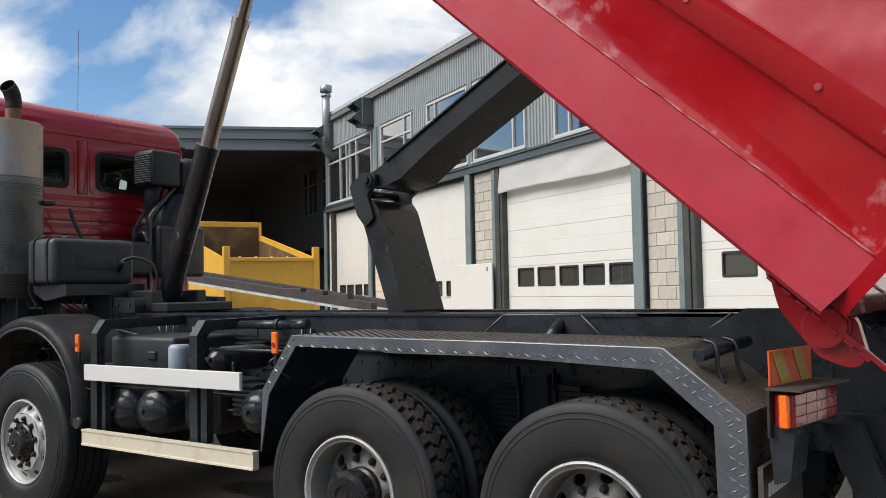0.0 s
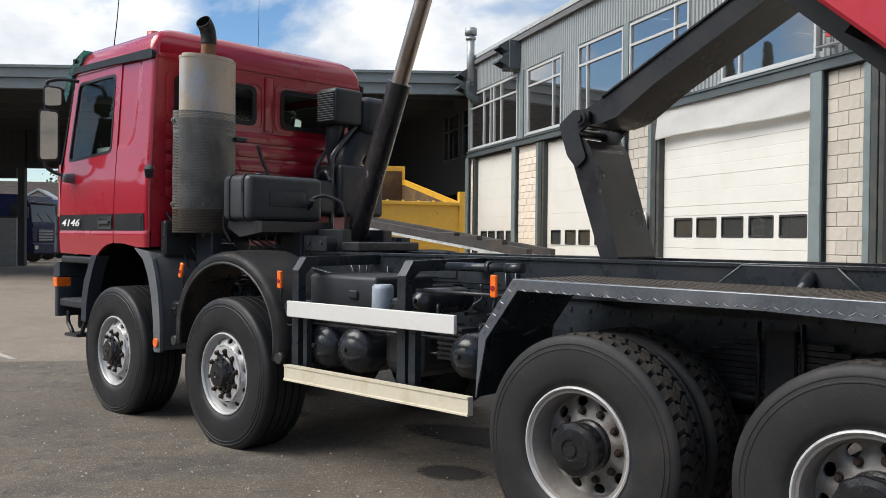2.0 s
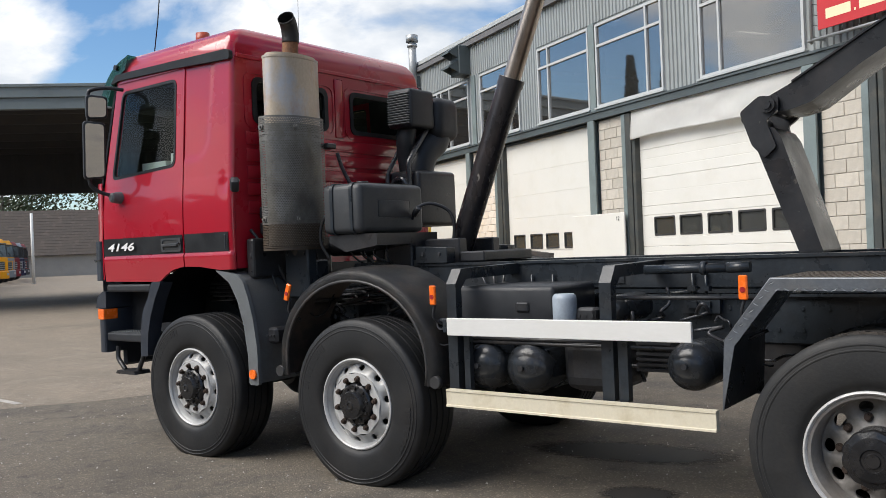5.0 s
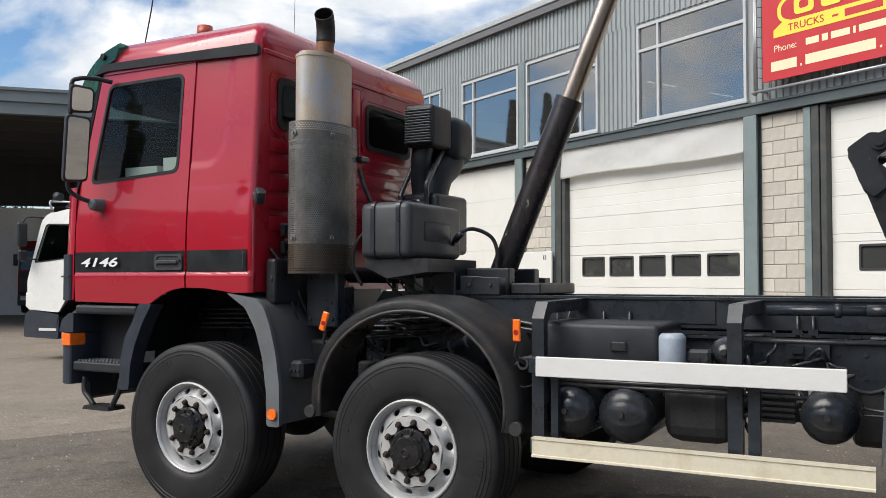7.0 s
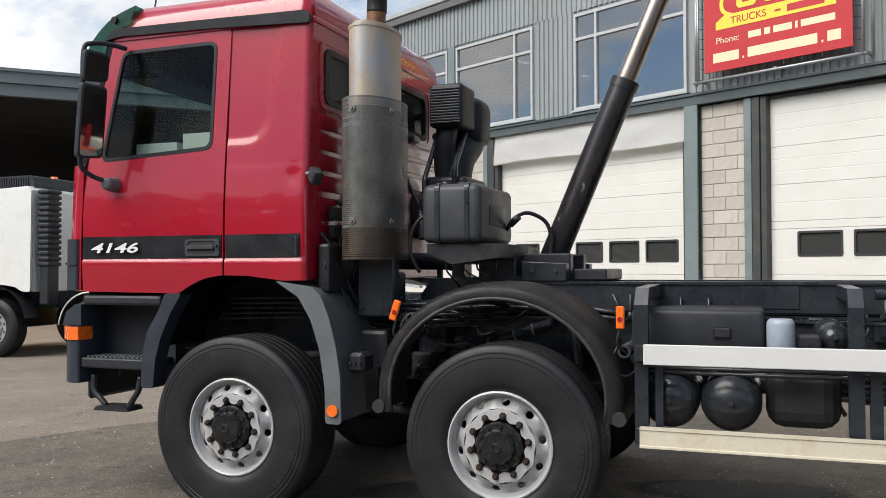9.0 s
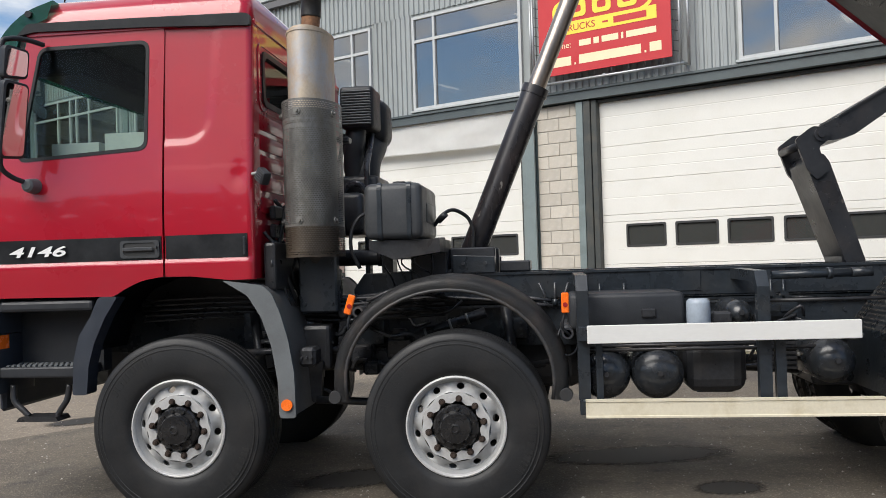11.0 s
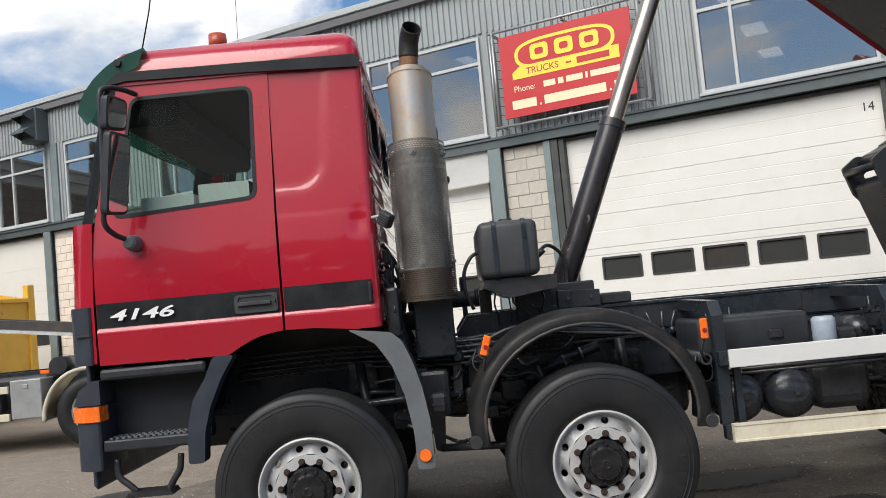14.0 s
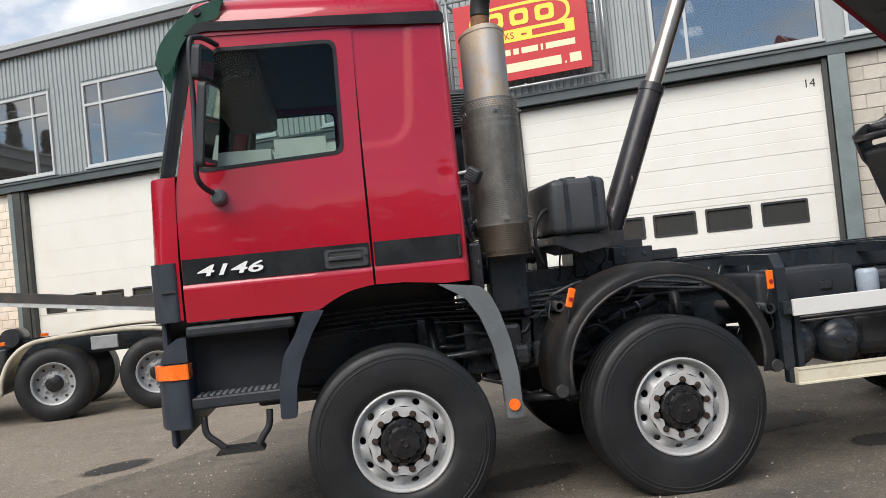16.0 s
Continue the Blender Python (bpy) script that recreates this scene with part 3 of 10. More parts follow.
M["rooflight"] = frosted("rooflight_plastic", (0.86, 0.84, 0.76))
M["stain"] = stain()
M["glass"] = glass("window_glass", (0.60, 0.59, 0.57), 0.22, 0.8, haze=0.15, dust=(0.16, 0.155, 0.15))
M["door_glass"] = glass("door_pane_glass", (0.5, 0.5, 0.48), 0.03, 0.4, haze=0.6, dust=(0.075, 0.077, 0.073))
M["visor"] = glass("green_visor", (0.10, 0.30, 0.22), 0.05, 0.4, haze=0.55, dust=(0.045, 0.155, 0.115))
M["cab_glass"] = glass("cab_glass", (0.66, 0.76, 0.72), 0.014, 0.25)


# ---- mesh helpers ----
def put(bm, verts, faces):
    vs = [bm.verts.new(v) for v in verts]
    for f in faces:
        bm.faces.new([vs[i] for i in f])
    return vs


def box(bm, x0, x1, y0, y1, z0, z1, bev=0.0, m=None, seg=1):
    """An axis-aligned box, its edges rounded by bev, moved by m."""
    vs = put(bm, [(x, y, z) for x in (x0, x1) for y in (y0, y1) for z in (z0, z1)],
             [(0, 1, 3, 2), (4, 6, 7, 5), (0, 4, 5, 1), (2, 3, 7, 6), (0, 2, 6, 4), (1, 5, 7, 3)])
    if bev:
        edges = list({e for v in vs for e in v.link_edges})
        r = bmesh.ops.bevel(bm, geom=edges, offset=bev, segments=seg, affect="EDGES", profile=0.5)
        vs = list({v for f in r["faces"] for v in f.verts} | {v for v in vs if v.is_valid})
    if m is not None:
        for v in vs:
            v.co = m @ v.co
    return vs


def basis(p0, p1):
    d = (Vector(p1) - Vector(p0)).normalized()
    a = d.orthogonal().normalized()
    return d, a, d.cross(a)


def cyl(bm, p0, p1, r0, r1=None, seg=20, caps=True):
    r1 = r0 if r1 is None else r1
    d, a, b = basis(p0, p1)
    rings = []
    for p, r in ((p0, r0), (p1, r1)):
        rings.append([bm.verts.new(Vector(p) + (a * math.cos(t) + b * math.sin(t)) * r) for t in (2 * math.pi * i / seg for i in range(seg))])
    for i in range(seg):
        j = (i + 1) % seg
        f = bm.faces.new((rings[0][i], rings[0][j], rings[1][j], rings[1][i]))
        f.smooth = True
    if caps:
        bm.faces.new(rings[0][::-1]), bm.faces.new(rings[1])
    return rings


def tube(bm, pts, r, seg=10, radii=None):
    """A round bar along a chain of points."""
    pts = [Vector(p) for p in pts]
    rings, up = [], None
    for i, p in enumerate(pts):
        d = (pts[min(i + 1, len(pts) - 1)] - pts[max(i - 1, 0)]).normalized()
        a = d.orthogonal().normalized() if up is None else (up - d * up.dot(d)).normalized()
        up = a
        b = d.cross(a)
        rr = radii[i] if radii else r
        rings.append([bm.verts.new(p + (a * math.cos(2 * math.pi * k / seg) + b * math.sin(2 * math.pi * k / seg)) * rr) for k in range(seg)])
    for q, s in zip(rings, rings[1:]):
        for k in range(seg):
            j = (k + 1) % seg
            f = bm.faces.new((q[k], q[j], s[j], s[k]))
            f.smooth = True
    bm.faces.new(rings[0][::-1]), bm.faces.new(rings[-1])


def curve_pts(ctrl, n=6):
    """Catmull-Rom points through the control points."""
    P = [Vector(c) for c in ctrl]
    P = [2 * P[0] - P[1]] + P + [2 * P[-1] - P[-2]]
    out = []
    for i in range(1, len(P) - 2):
        for k in range(n):
            t = k / n
            out.append(0.5 * ((2 * P[i]) + (P[i + 1] - P[i - 1]) * t + (2 * P[i - 1] - 5 * P[i] + 4 * P[i + 1] - P[i + 2]) * t * t
                              + (3 * P[i] - P[i - 1] - 3 * P[i + 1] + P[i + 2]) * t ** 3))
    return out + [P[-2]]


def lathe(bm, profile, centre, seg=48, smooth=True):
    """Turned about the y axis: profile of (radius, y)."""
    cx, cy, cz = centre
    rings = []
    for r, y in profile:
        if r < 1e-5:
            rings.append([bm.verts.new((cx, cy + y, cz))])
        else:
            rings.append([bm.verts.new((cx + r * math.cos(2 * math.pi * k / seg), cy + y, cz + r * math.sin(2 * math.pi * k / seg))) for k in range(seg)])
    for q, s in zip(rings, rings[1:]):
        for k in range(seg):
            j = (k + 1) % seg
            if len(q) == 1 and len(s) == 1:
                continue
            vs = (q[0], s[k], s[j]) if len(q) == 1 else (q[k], s[0], q[j]) if len(s) == 1 else (q[k], s[k], s[j], q[j])
            f = bm.faces.new(vs)
            f.smooth = smooth


def prism(bm, poly, a0, a1, axis="y", m=None, bev=0.0):
    """A polygon given in the plane across the axis, made a solid from a0 to a1. axis y: poly is (x, z); x: (y, z); z: (x, y)."""
    def at(p, a):
        v = {"y": (p[0], a, p[1]), "x": (a, p[0], p[1]), "z": (p[0], p[1], a)}[axis]
        return m @ Vector(v) if m is not None else v
    n = len(poly)
    A, Bv = [bm.verts.new(at(p, a0)) for p in poly], [bm.verts.new(at(p, a1)) for p in poly]
    fs = [bm.faces.new(A), bm.faces.new(Bv[::-1])]
    for i in range(n):
        j = (i + 1) % n
        fs.append(bm.faces.new((A[j], A[i], Bv[i], Bv[j])))
    bmesh.ops.recalc_face_normals(bm, faces=fs)
    if bev:
        bmesh.ops.bevel(bm, geom=list({e for f in fs for e in f.edges}), offset=bev, segments=2, affect="EDGES", profile=0.5)


def rounded(x0, x1, z0, z1, r, n=5):
    """Points round a rectangle with rounded corners."""
    out = []
    for cx, cz, a in ((x1 - r, z1 - r, 0), (x0 + r, z1 - r, 90), (x0 + r, z0 + r, 180), (x1 - r, z0 + r, 270)):
        out += [(cx + r * math.cos(radians(a + 90 * k / n)), cz + r * math.sin(radians(a + 90 * k / n))) for k in range(n + 1)]
    return out


def soft_poly(pts, r, n=4):
    """A polygon with its corners rounded."""
    out, N = [], len(pts)
    for i in range(N):
        p, a, b = Vector(pts[i]), Vector(pts[i - 1]), Vector(pts[(i + 1) % N])
        da, db = a - p, b - p
        k = min(r, da.length * 0.45, db.length * 0.45)
        s, e = p + da.normalized() * k, p + db.normalized() * k
        for j in range(n + 1):
            t = j / n
            q = s * (1 - t) ** 2 + p * 2 * t * (1 - t) + e * t * t
            out.append((q.x, q.y))
    return out


def pierced(bm, outer, holes, place, thick):
    """A plate with holes: outlines in (u, v), place(u, v, depth) gives the point in space; thick is its depth."""
    loops = []
    for loop in (outer, *holes):
        front = [bm.verts.new(place(u, v, 0.0)) for u, v in loop]
        edges = [bm.edges.new((front[i], front[(i + 1) % len(front)])) for i in range(len(front))]
        loops.append((loop, front, edges))
    got = bmesh.ops.triangle_fill(bm, use_beauty=True, use_dissolve=False, edges=[e for _, _, es in loops for e in es])
    faces = [f for f in got["geom"] if isinstance(f, bmesh.types.BMFace)]
    back = {}
    for loop, front, _ in loops:
        for (u, v), w in zip(loop, front):
            back[w] = bm.verts.new(place(u, v, thick))
    for f in faces:
        bm.faces.new([back[v] for v in f.verts][::-1])
    for _, front, _ in loops:
        for i in range(len(front)):
            a, b = front[i], front[(i + 1) % len(front)]
            bm.faces.new((a, b, back[b], back[a]))
    bmesh.ops.recalc_face_normals(bm, faces=bm.faces[:])


def finish(name, bm, mat, smooth=False):
    me = bpy.data.meshes.new(name)
    bm.to_mesh(me)
    bm.free()
    me.materials.append(M[mat])
    if smooth:
        for p in me.polygons:
            p.use_smooth = True
        me.set_sharp_from_angle(angle=radians(35))
    return me


def part(name, bm, mat, parent, label="", smooth=False):
    """Links a bmesh, in the world's coordinates of its thing, as one mesh under a thing or a part."""
    ob = new(name, finish(name, bm, mat, smooth))
    if parent is not None:
        ob.parent = parent
        root = parent
        while root.parent is not None:
            root = root.parent
    return tagged(ob, label)


def thing(name, label, category, group="", kind="", at=None):
    ob = new(name)
    ob.empty_display_size = 0.2
    if at is not None:
        ob.matrix_world = at
    return tagged(ob, label, category, group, kind)


def single(name, bm, mat, label, category, group="", kind="", smooth=False, at=None):
    ob = new(name, finish(name, bm, mat, smooth))
    if at is not None:
        ob.matrix_world = at
    return tagged(ob, label, category, group, kind)


def lettering(name, text, size, mat, parent, m, extrude=0.002, label="", shear=0.0, squeeze=1.0, bold=0.0, tall=1.0):
    cu = bpy.data.curves.new(name, "FONT")
    cu.body, cu.size, cu.extrude, cu.shear, cu.offset = text, size, extrude, shear, bold
    cu.align_x, cu.align_y = "CENTER", "CENTER"
    tmp = bpy.data.objects.new(name, cu)
    scene.collection.objects.link(tmp)
    me = bpy.data.meshes.new_from_object(tmp.evaluated_get(bpy.context.evaluated_depsgraph_get()))
    bpy.data.objects.remove(tmp)
    me.transform(Matrix.Diagonal((squeeze, tall, 1, 1)))
    me.materials.clear()
    me.materials.append(M[mat])
    ob = new(name, me)
    ob.parent = parent
    ob.matrix_local = m
    return tagged(ob, label)


# ---- ground ----
def ground():
    bm = bmesh.new()
    R = 400.0
    put(bm, [(-R, -R, 0), (R, -R, 0), (R, R, 0), (-R, R, 0)], [(0, 1, 2, 3)])
    single("ground", bm, "concrete", "worn grey-brown concrete yard with dust and stains", "ground", kind="structure")
    # the darker asphalt of the parking strip, laid over the concrete, with a ragged edge
    bm = bmesh.new()
    rng = random.Random(4)
    edge = []
    for k in range(60):
        y = -14 + 28 * k / 59
        edge.append((-4.0 + 0.62 * max(y, -8) + 0.10 * math.sin(y * 2.1) + rng.uniform(-0.05, 0.05), y))
    top = [bm.verts.new((x, y, 0.006)) for x, y in edge]
    far = [bm.verts.new((30.0, y, 0.006)) for x, y in edge]
    for i in range(59):
        bm.faces.new((top[i], far[i], far[i + 1], top[i + 1]))
    single("asphalt_strip", bm, "asphalt", "dark worn asphalt strip under the parked truck", "pavement", kind="structure")

    def blot(x, y, rx, ry, rot, z=0.010):
        bm = bmesh.new()
        put(bm, [(1.05 * math.cos(2 * math.pi * k / 28), 1.05 * math.sin(2 * math.pi * k / 28), 0) for k in range(28)], [tuple(range(28))])
        single("oil_stain", bm, "stain", "dark oil stain soaked into the yard surface", "stain", "oil stains", kind="structure",
               at=pose(x, y, z, 0, 0, math.degrees(rot)) @ Matrix.Diagonal((rx, ry, 1.0, 1.0)))
    blot(3.39, 0.66, 0.27, 0.20, 0.3)
    blot(-2.45, 3.25, 0.40, 0.25, 0.8, 0.005)
    blot(2.9, 1.6, 0.85, 0.35, 0.2)
    blot(0.9, 0.9, 0.5, 0.3, 0.5)
    blot(4.6, -0.8, 0.7, 0.22, 0.1)
    bm = bmesh.new()
    box(bm, -60, -3.9, -0.03, 0.05, 0.0, 0.004, m=pose(0, 0.35, 0, 0, 0, -4))
    single("joint_strip", bm, "line", "pale filled joint across the concrete yard", "joint", kind="structure")
    # loose grit and small stones on the yard
    rng = random.Random(31)
    bm = bmesh.new()
    for k in range(2600):
        x, y = rng.uniform(-5.0, 7.0), rng.uniform(-3.0, 4.5)
        r = rng.choice((0.003, 0.004, 0.005, 0.007, 0.011))
        a = rng.uniform(0, 6.28)
        base = [(x + r * math.cos(a + 2.09 * i) * rng.uniform(0.7, 1.3), y + r * math.sin(a + 2.09 * i) * rng.uniform(0.7, 1.3), 0.006) for i in range(3)]
        put(bm, base + [(x, y, 0.006 + r * rng.uniform(0.7, 1.2))], [(0, 1, 3), (1, 2, 3), (2, 0, 3)])
    single("grit", bm, "line", "loose pale grit scattered on the yard", "grit", kind="stuff")


ground()

# ---- workshop building ----
BLD = pose(0, 0, 0, 0, 0, -28.5) @ pose(0, 10.40, 0)
building = thing("workshop_building", "two-storey workshop with grey ribbed cladding and white overhead doors", "building", at=BLD)
S_LEFT, S_RIGHT = -19.9, 22.0
COLS = (-15.72, -9.45, -3.32, 3.22, 9.45, 15.7, 21.9)
Z_DOOR, Z_BEAM, Z_WIN0, Z_WIN1, Z_EAVE = 4.22, 4.46, 4.52, 6.38, 7.50
# windows: from, to, mullions
WINDOWS = ((-19.80, -15.75, (-18.55, -17.95, -17.65, -17.05)), (-15.02, -12.80, (-13.32,)), (-11.85, -9.60, (-11.36,)), (-9.32, -7.02, (-7.53,)),
           (-5.95, -3.46, (-5.42,)), (0.44, 3.06, (1.01,)), (3.40, 6.0, (5.4,)), (6.9, 9.2, (7.4,)), (12.6, 15.2, (13.1,)))


def build_walls():
    bm = bmesh.new()      # wall above the doors, as a plate with window openings
    outer = [(S_LEFT, Z_BEAM), (S_RIGHT, Z_BEAM), (S_RIGHT, Z_EAVE - 0.1), (S_LEFT, Z_EAVE - 0.1)]
    holes = [[(a, Z_WIN0), (b, Z_WIN0), (b, Z_WIN1), (a, Z_WIN1)] for a, b, _ in WINDOWS]
    pierced(bm, outer, holes, lambda u, v, d: (u, 0.05 + d, v), 0.2)
    part("upper_wall", bm, "cladding", building)
    bm = bmesh.new()      # end, back and roof close the hall
    box(bm, S_LEFT, S_LEFT + 0.2, 0.26, 14, 0, Z_EAVE - 0.1)
    box(bm, S_RIGHT - 0.2, S_RIGHT, 0.26, 14, 0, Z_EAVE - 0.1)
    box(bm, S_LEFT, S_RIGHT, 14, 14.2, 0, Z_EAVE - 0.1)
    part("back_wall", bm, "interior", building)
    bm = bmesh.new()
    box(bm, S_LEFT + 0.2, S_RIGHT - 0.2, 0.6, 14, 4.25, 4.42)
    part("upper_floor", bm, "interior", building)
    # roof with openings for the rooflights
    bm = bmesh.new()
    lights = []
    for c in range(-3, 4):
        for k in range(4):
            lights.append((0.35 + 6.25 * c, 1.2 + 2.7 * k))
    pierced(bm, [(S_LEFT, -0.1), (S_RIGHT, -0.1), (S_RIGHT, 14.2), (S_LEFT, 14.2)],
            [[(s - 0.28, y), (s + 0.32, y), (s + 0.32, y + 1.7), (s - 0.28, y + 1.7)] for s, y in lights], lambda u, v, d: (u, v, 7.30 + d), 0.14)
    part("roof", bm, "interior", building)
    bm = bmesh.new()
    row = [(-0.30 + 0.64 * i / 24, 0.0 if i % 2 else 0.03) for i in range(25)]
    lo, hi = [bm.verts.new((x, -0.04, z)) for x, z in row], [bm.verts.new((x, 1.76, z)) for x, z in row]
    for i in range(24):
        bm.faces.new((lo[i], lo[i + 1], hi[i + 1], hi[i]))
    sheet_mesh = finish("rooflight", bm, "rooflight")
    for u, v in lights:
        pan = new("rooflight", sheet_mesh)
        pan.parent = building
        pan.location = (u, v, 7.445)
    # ribbed cladding: a trapezoid profile, above the windows and between them
    bm = bmesh.new()
    pitch, proud = 0.125, 0.028

    def ribs(a, b, z0, z1):
        n = max(int(round((b - a) / pitch)), 1)
        p = (b - a) / n
        row = []
        for i in range(n):
            s = a + i * p
            row += [(s, 0.0), (s + 0.30 * p, 0.0), (s + 0.42 * p, -proud), (s + 0.88 * p, -proud)]
        row.append((b, 0.0))
        lo, hi = [bm.verts.new((s, y + 0.04, z0)) for s, y in row], [bm.verts.new((s, y + 0.04, z1)) for s, y in row]
        for i in range(len(row) - 1):
            bm.faces.new((lo[i], lo[i + 1], hi[i + 1], hi[i]))
    ribs(S_LEFT, S_RIGHT, Z_WIN1 + 0.06, Z_EAVE)
    edge = S_LEFT + 0.05
    for a, b, _ in WINDOWS:
        if a - 0.06 - edge > 0.3:
            ribs(edge, a - 0.05, Z_BEAM, Z_WIN1 + 0.06)
        edge = b + 0.05
    ribs(edge, S_RIGHT, Z_BEAM, Z_WIN1 + 0.06)
    part("ribbed_cladding", bm, "cladding", building, "grey-green trapezoid wall cladding")
    bm = bmesh.new()
    box(bm, S_LEFT - 0.05, S_RIGHT, -0.06, 0.30, Z_EAVE, Z_EAVE + 0.13, 0.01)
    part("roof_edge", bm, "trim", building, "pale metal roof edge trim")
    bm = bmesh.new()
    box(bm, S_LEFT, S_RIGHT, -0.09, 0.25, Z_DOOR + 0.02, Z_BEAM - 0.02, 0.008)
    box(bm, S_LEFT, S_RIGHT, -0.12, -0.09, Z_BEAM - 0.06, Z_BEAM - 0.02)
    box(bm, S_LEFT, S_RIGHT, -0.12, -0.09, Z_DOOR + 0.02, Z_DOOR + 0.06)
    part("lintel_beam", bm, "beam", building, "dark green steel beam over the doors")
    for s in COLS + (S_LEFT + 0.1,):
        bm = bmesh.new()
        top = Z_BEAM if s != S_LEFT + 0.1 else Z_EAVE - 0.3
        prism(bm, [(s - 0.125, -0.125), (s + 0.125, -0.125), (s + 0.125, -0.088), (s + 0.012, -0.085), (s + 0.012, 0.06), (s + 0.125, 0.06), (s + 0.125, 0.075),
                   (s - 0.125, 0.075), (s - 0.125, 0.06), (s - 0.012, 0.06), (s - 0.012, -0.085), (s - 0.125, -0.088)], 0, Z_DOOR + 0.012, axis="z")
        part("column", bm, "steel", building, "grey-green steel column")
    # bright column trims that run up beside the first-floor windows
    for s in (-9.46, -15.4, S_LEFT + 0.03):
        bm = bmesh.new()
        box(bm, s - 0.11, s + 0.11, -0.02, 0.05, Z_BEAM, Z_WIN1 + 0.05, 0.006)
        part("mullion_post", bm, "steel", building)


def build_window(a, b, mullions):
    w = 0.055
    bm = bmesh.new()
    xs = [a + w, *mullions, b - w]
    holes = [[(x0 + (0.025 if x0 != a + w else 0), z0), (x1 - (0.025 if x1 != b - w else 0), z0), (x1 - (0.025 if x1 != b - w else 0), z1), (x0 + (0.025 if x0 != a + w else 0), z1)]
             for x0, x1 in zip(xs, xs[1:]) for z0, z1 in ((Z_WIN0 + w, 5.86), (5.86 + w, Z_WIN1 - w))]
    pierced(bm, [(a, Z_WIN0), (b, Z_WIN0), (b, Z_WIN1), (a, Z_WIN1)], holes, lambda u, v, d: (u, d - 0.010, v), 0.08)
    win = part("window", bm, "window_frame", building, "white-framed upper window")
    bm = bmesh.new()
    box(bm, a - 0.04, b + 0.04, -0.06, 0.05, Z_WIN0 - 0.045, Z_WIN0 - 0.004, 0.006)
    part("window_sill", bm, "trim", win)
    xs = [a + w, *mullions, b - w]
    for x0, x1 in zip(xs, xs[1:]):
        for z0, z1 in ((Z_WIN0 + w, 5.86), (5.86 + w, Z_WIN1 - w)):
            bm = bmesh.new()
            box(bm, x0 + 0.01, x1 - 0.01, 0.030, 0.036, z0, z1)
            part("pane", bm, "glass", win)


def build_door(a, b, panes, number="", grooves=True, z0=1.62, z1=1.97):
    """An overhead door: white sections between jambs, a row of small panes."""
    y = 0.08
    bm = bmesh.new()
    box(bm, a - 0.10, a, -0.05, 0.30, 0, Z_DOOR, 0.006)
    box(bm, b, b + 0.08, -0.05, 0.30, 0, Z_DOOR, 0.006)
    box(bm, a, b, 0.02, 0.30, Z_DOOR - 0.05, Z_DOOR, 0.004)
    door = part("overhead_door", bm, "jamb", building, "white sectional overhead door")
    z, h, k = 0.0, 0.61, 0
    tops = [0.0, 0.70, 1.38, 2.22, 2.80, 3.40, Z_DOOR - 0.05]
    for lo, hi in zip(tops, tops[1:]):
        has = lo < z0 and z1 < hi
        spans = [(lo, z0 - 0.06, False), (z0 - 0.06, z1 + 0.06, True), (z1 + 0.06, hi, False)] if has else [(lo, hi, False)]
        for za, zb, holed in spans:
            bm = bmesh.new()
            if holed:
                outer = [(a + 0.004, za), (b - 0.004, za), (b - 0.004, zb), (a + 0.004, zb)]
                pierced(bm, outer, [rounded(p, q, z0, z1, 0.03, 3) for p, q in panes], lambda u, v, d: (u, y + d, v), 0.04)
            else:              # pressed lines along the section
                n = max(int((zb - za) / 0.24 + 0.5), 1) if grooves else 1
                prof = [(y + 0.04, za + 0.001)]
                for i in range(n):
                    z_, h_ = za + (zb - za) * i / n, (zb - za) / n
                    prof += [(y + 0.0025, z_ + 0.004), (y, z_ + 0.011), (y, z_ + h_ - 0.006), (y + 0.0025, z_ + h_ - 0.001)] if grooves else [(y, z_ + 0.0012), (y, z_ + h_ - 0.0012)]
                prism(bm, prof + [(y + 0.04, zb - 0.002)], a + 0.004, b - 0.004, axis="x")
            part("door_section", bm, "door_white", door)
    for p, q in panes:
        bm = bmesh.new()
        pierced(bm, rounded(p - 0.022, q + 0.022, z0 - 0.022, z1 + 0.022, 0.03, 3), [rounded(p + 0.012, q - 0.012, z0 + 0.012, z1 - 0.012, 0.025, 3)],
                lambda u, v, d: (u, y - 0.008 + d, v), 0.05)
        part("pane_surround", bm, "black_letter", door)
        bm = bmesh.new()
        box(bm, p + 0.01, q - 0.01, y + 0.02, y + 0.026, z0 + 0.01, z1 - 0.01)
        part("pane", bm, "door_glass", door)
    if number:
        lettering("door_number", number, 0.19, "black_letter", door, pose(b - 0.2, y - 0.004, 3.87, 90, 0, 0), label="black door number")
    return door


def build_pier(a, b, mat, z1=4.22, first=0):
    """A pier of blocks laid in half bond, joints recessed."""
    bm = bmesh.new()
    box(bm, a, b, 0.012, 0.24, 0, z1)
    pier = part("brick_pier", bm, "mortar" if mat == "brick" else "pale_mortar", building, "pier of pale concrete blocks" if mat == "brick" else "pier of whitewashed blocks")
    course, length = (0.2221, 0.445) if mat == "brick" else (0.192, 0.40)
    cache = {}
    n = int(z1 / course)
    for i in range(n):
        x = a + 0.004 - (length / 2 if (i + first) % 2 else 0)
        while x < b - 0.02:
            p, q = max(x, a + 0.004), min(x + length - 0.012, b - 0.004)
            if q - p > 0.03:
                w = round(q - p, 3)
                if w not in cache:
                    bm = bmesh.new()
                    box(bm, 0, w, 0, 0.05, 0, course - 0.013, 0.006)
                    cache[w] = finish("brick", bm, mat)
                ob = new("brick", cache[w])
                ob.parent = pier
                ob.location = (p, random.uniform(-0.003, 0.002), 0.004 + i * course)
            x += length


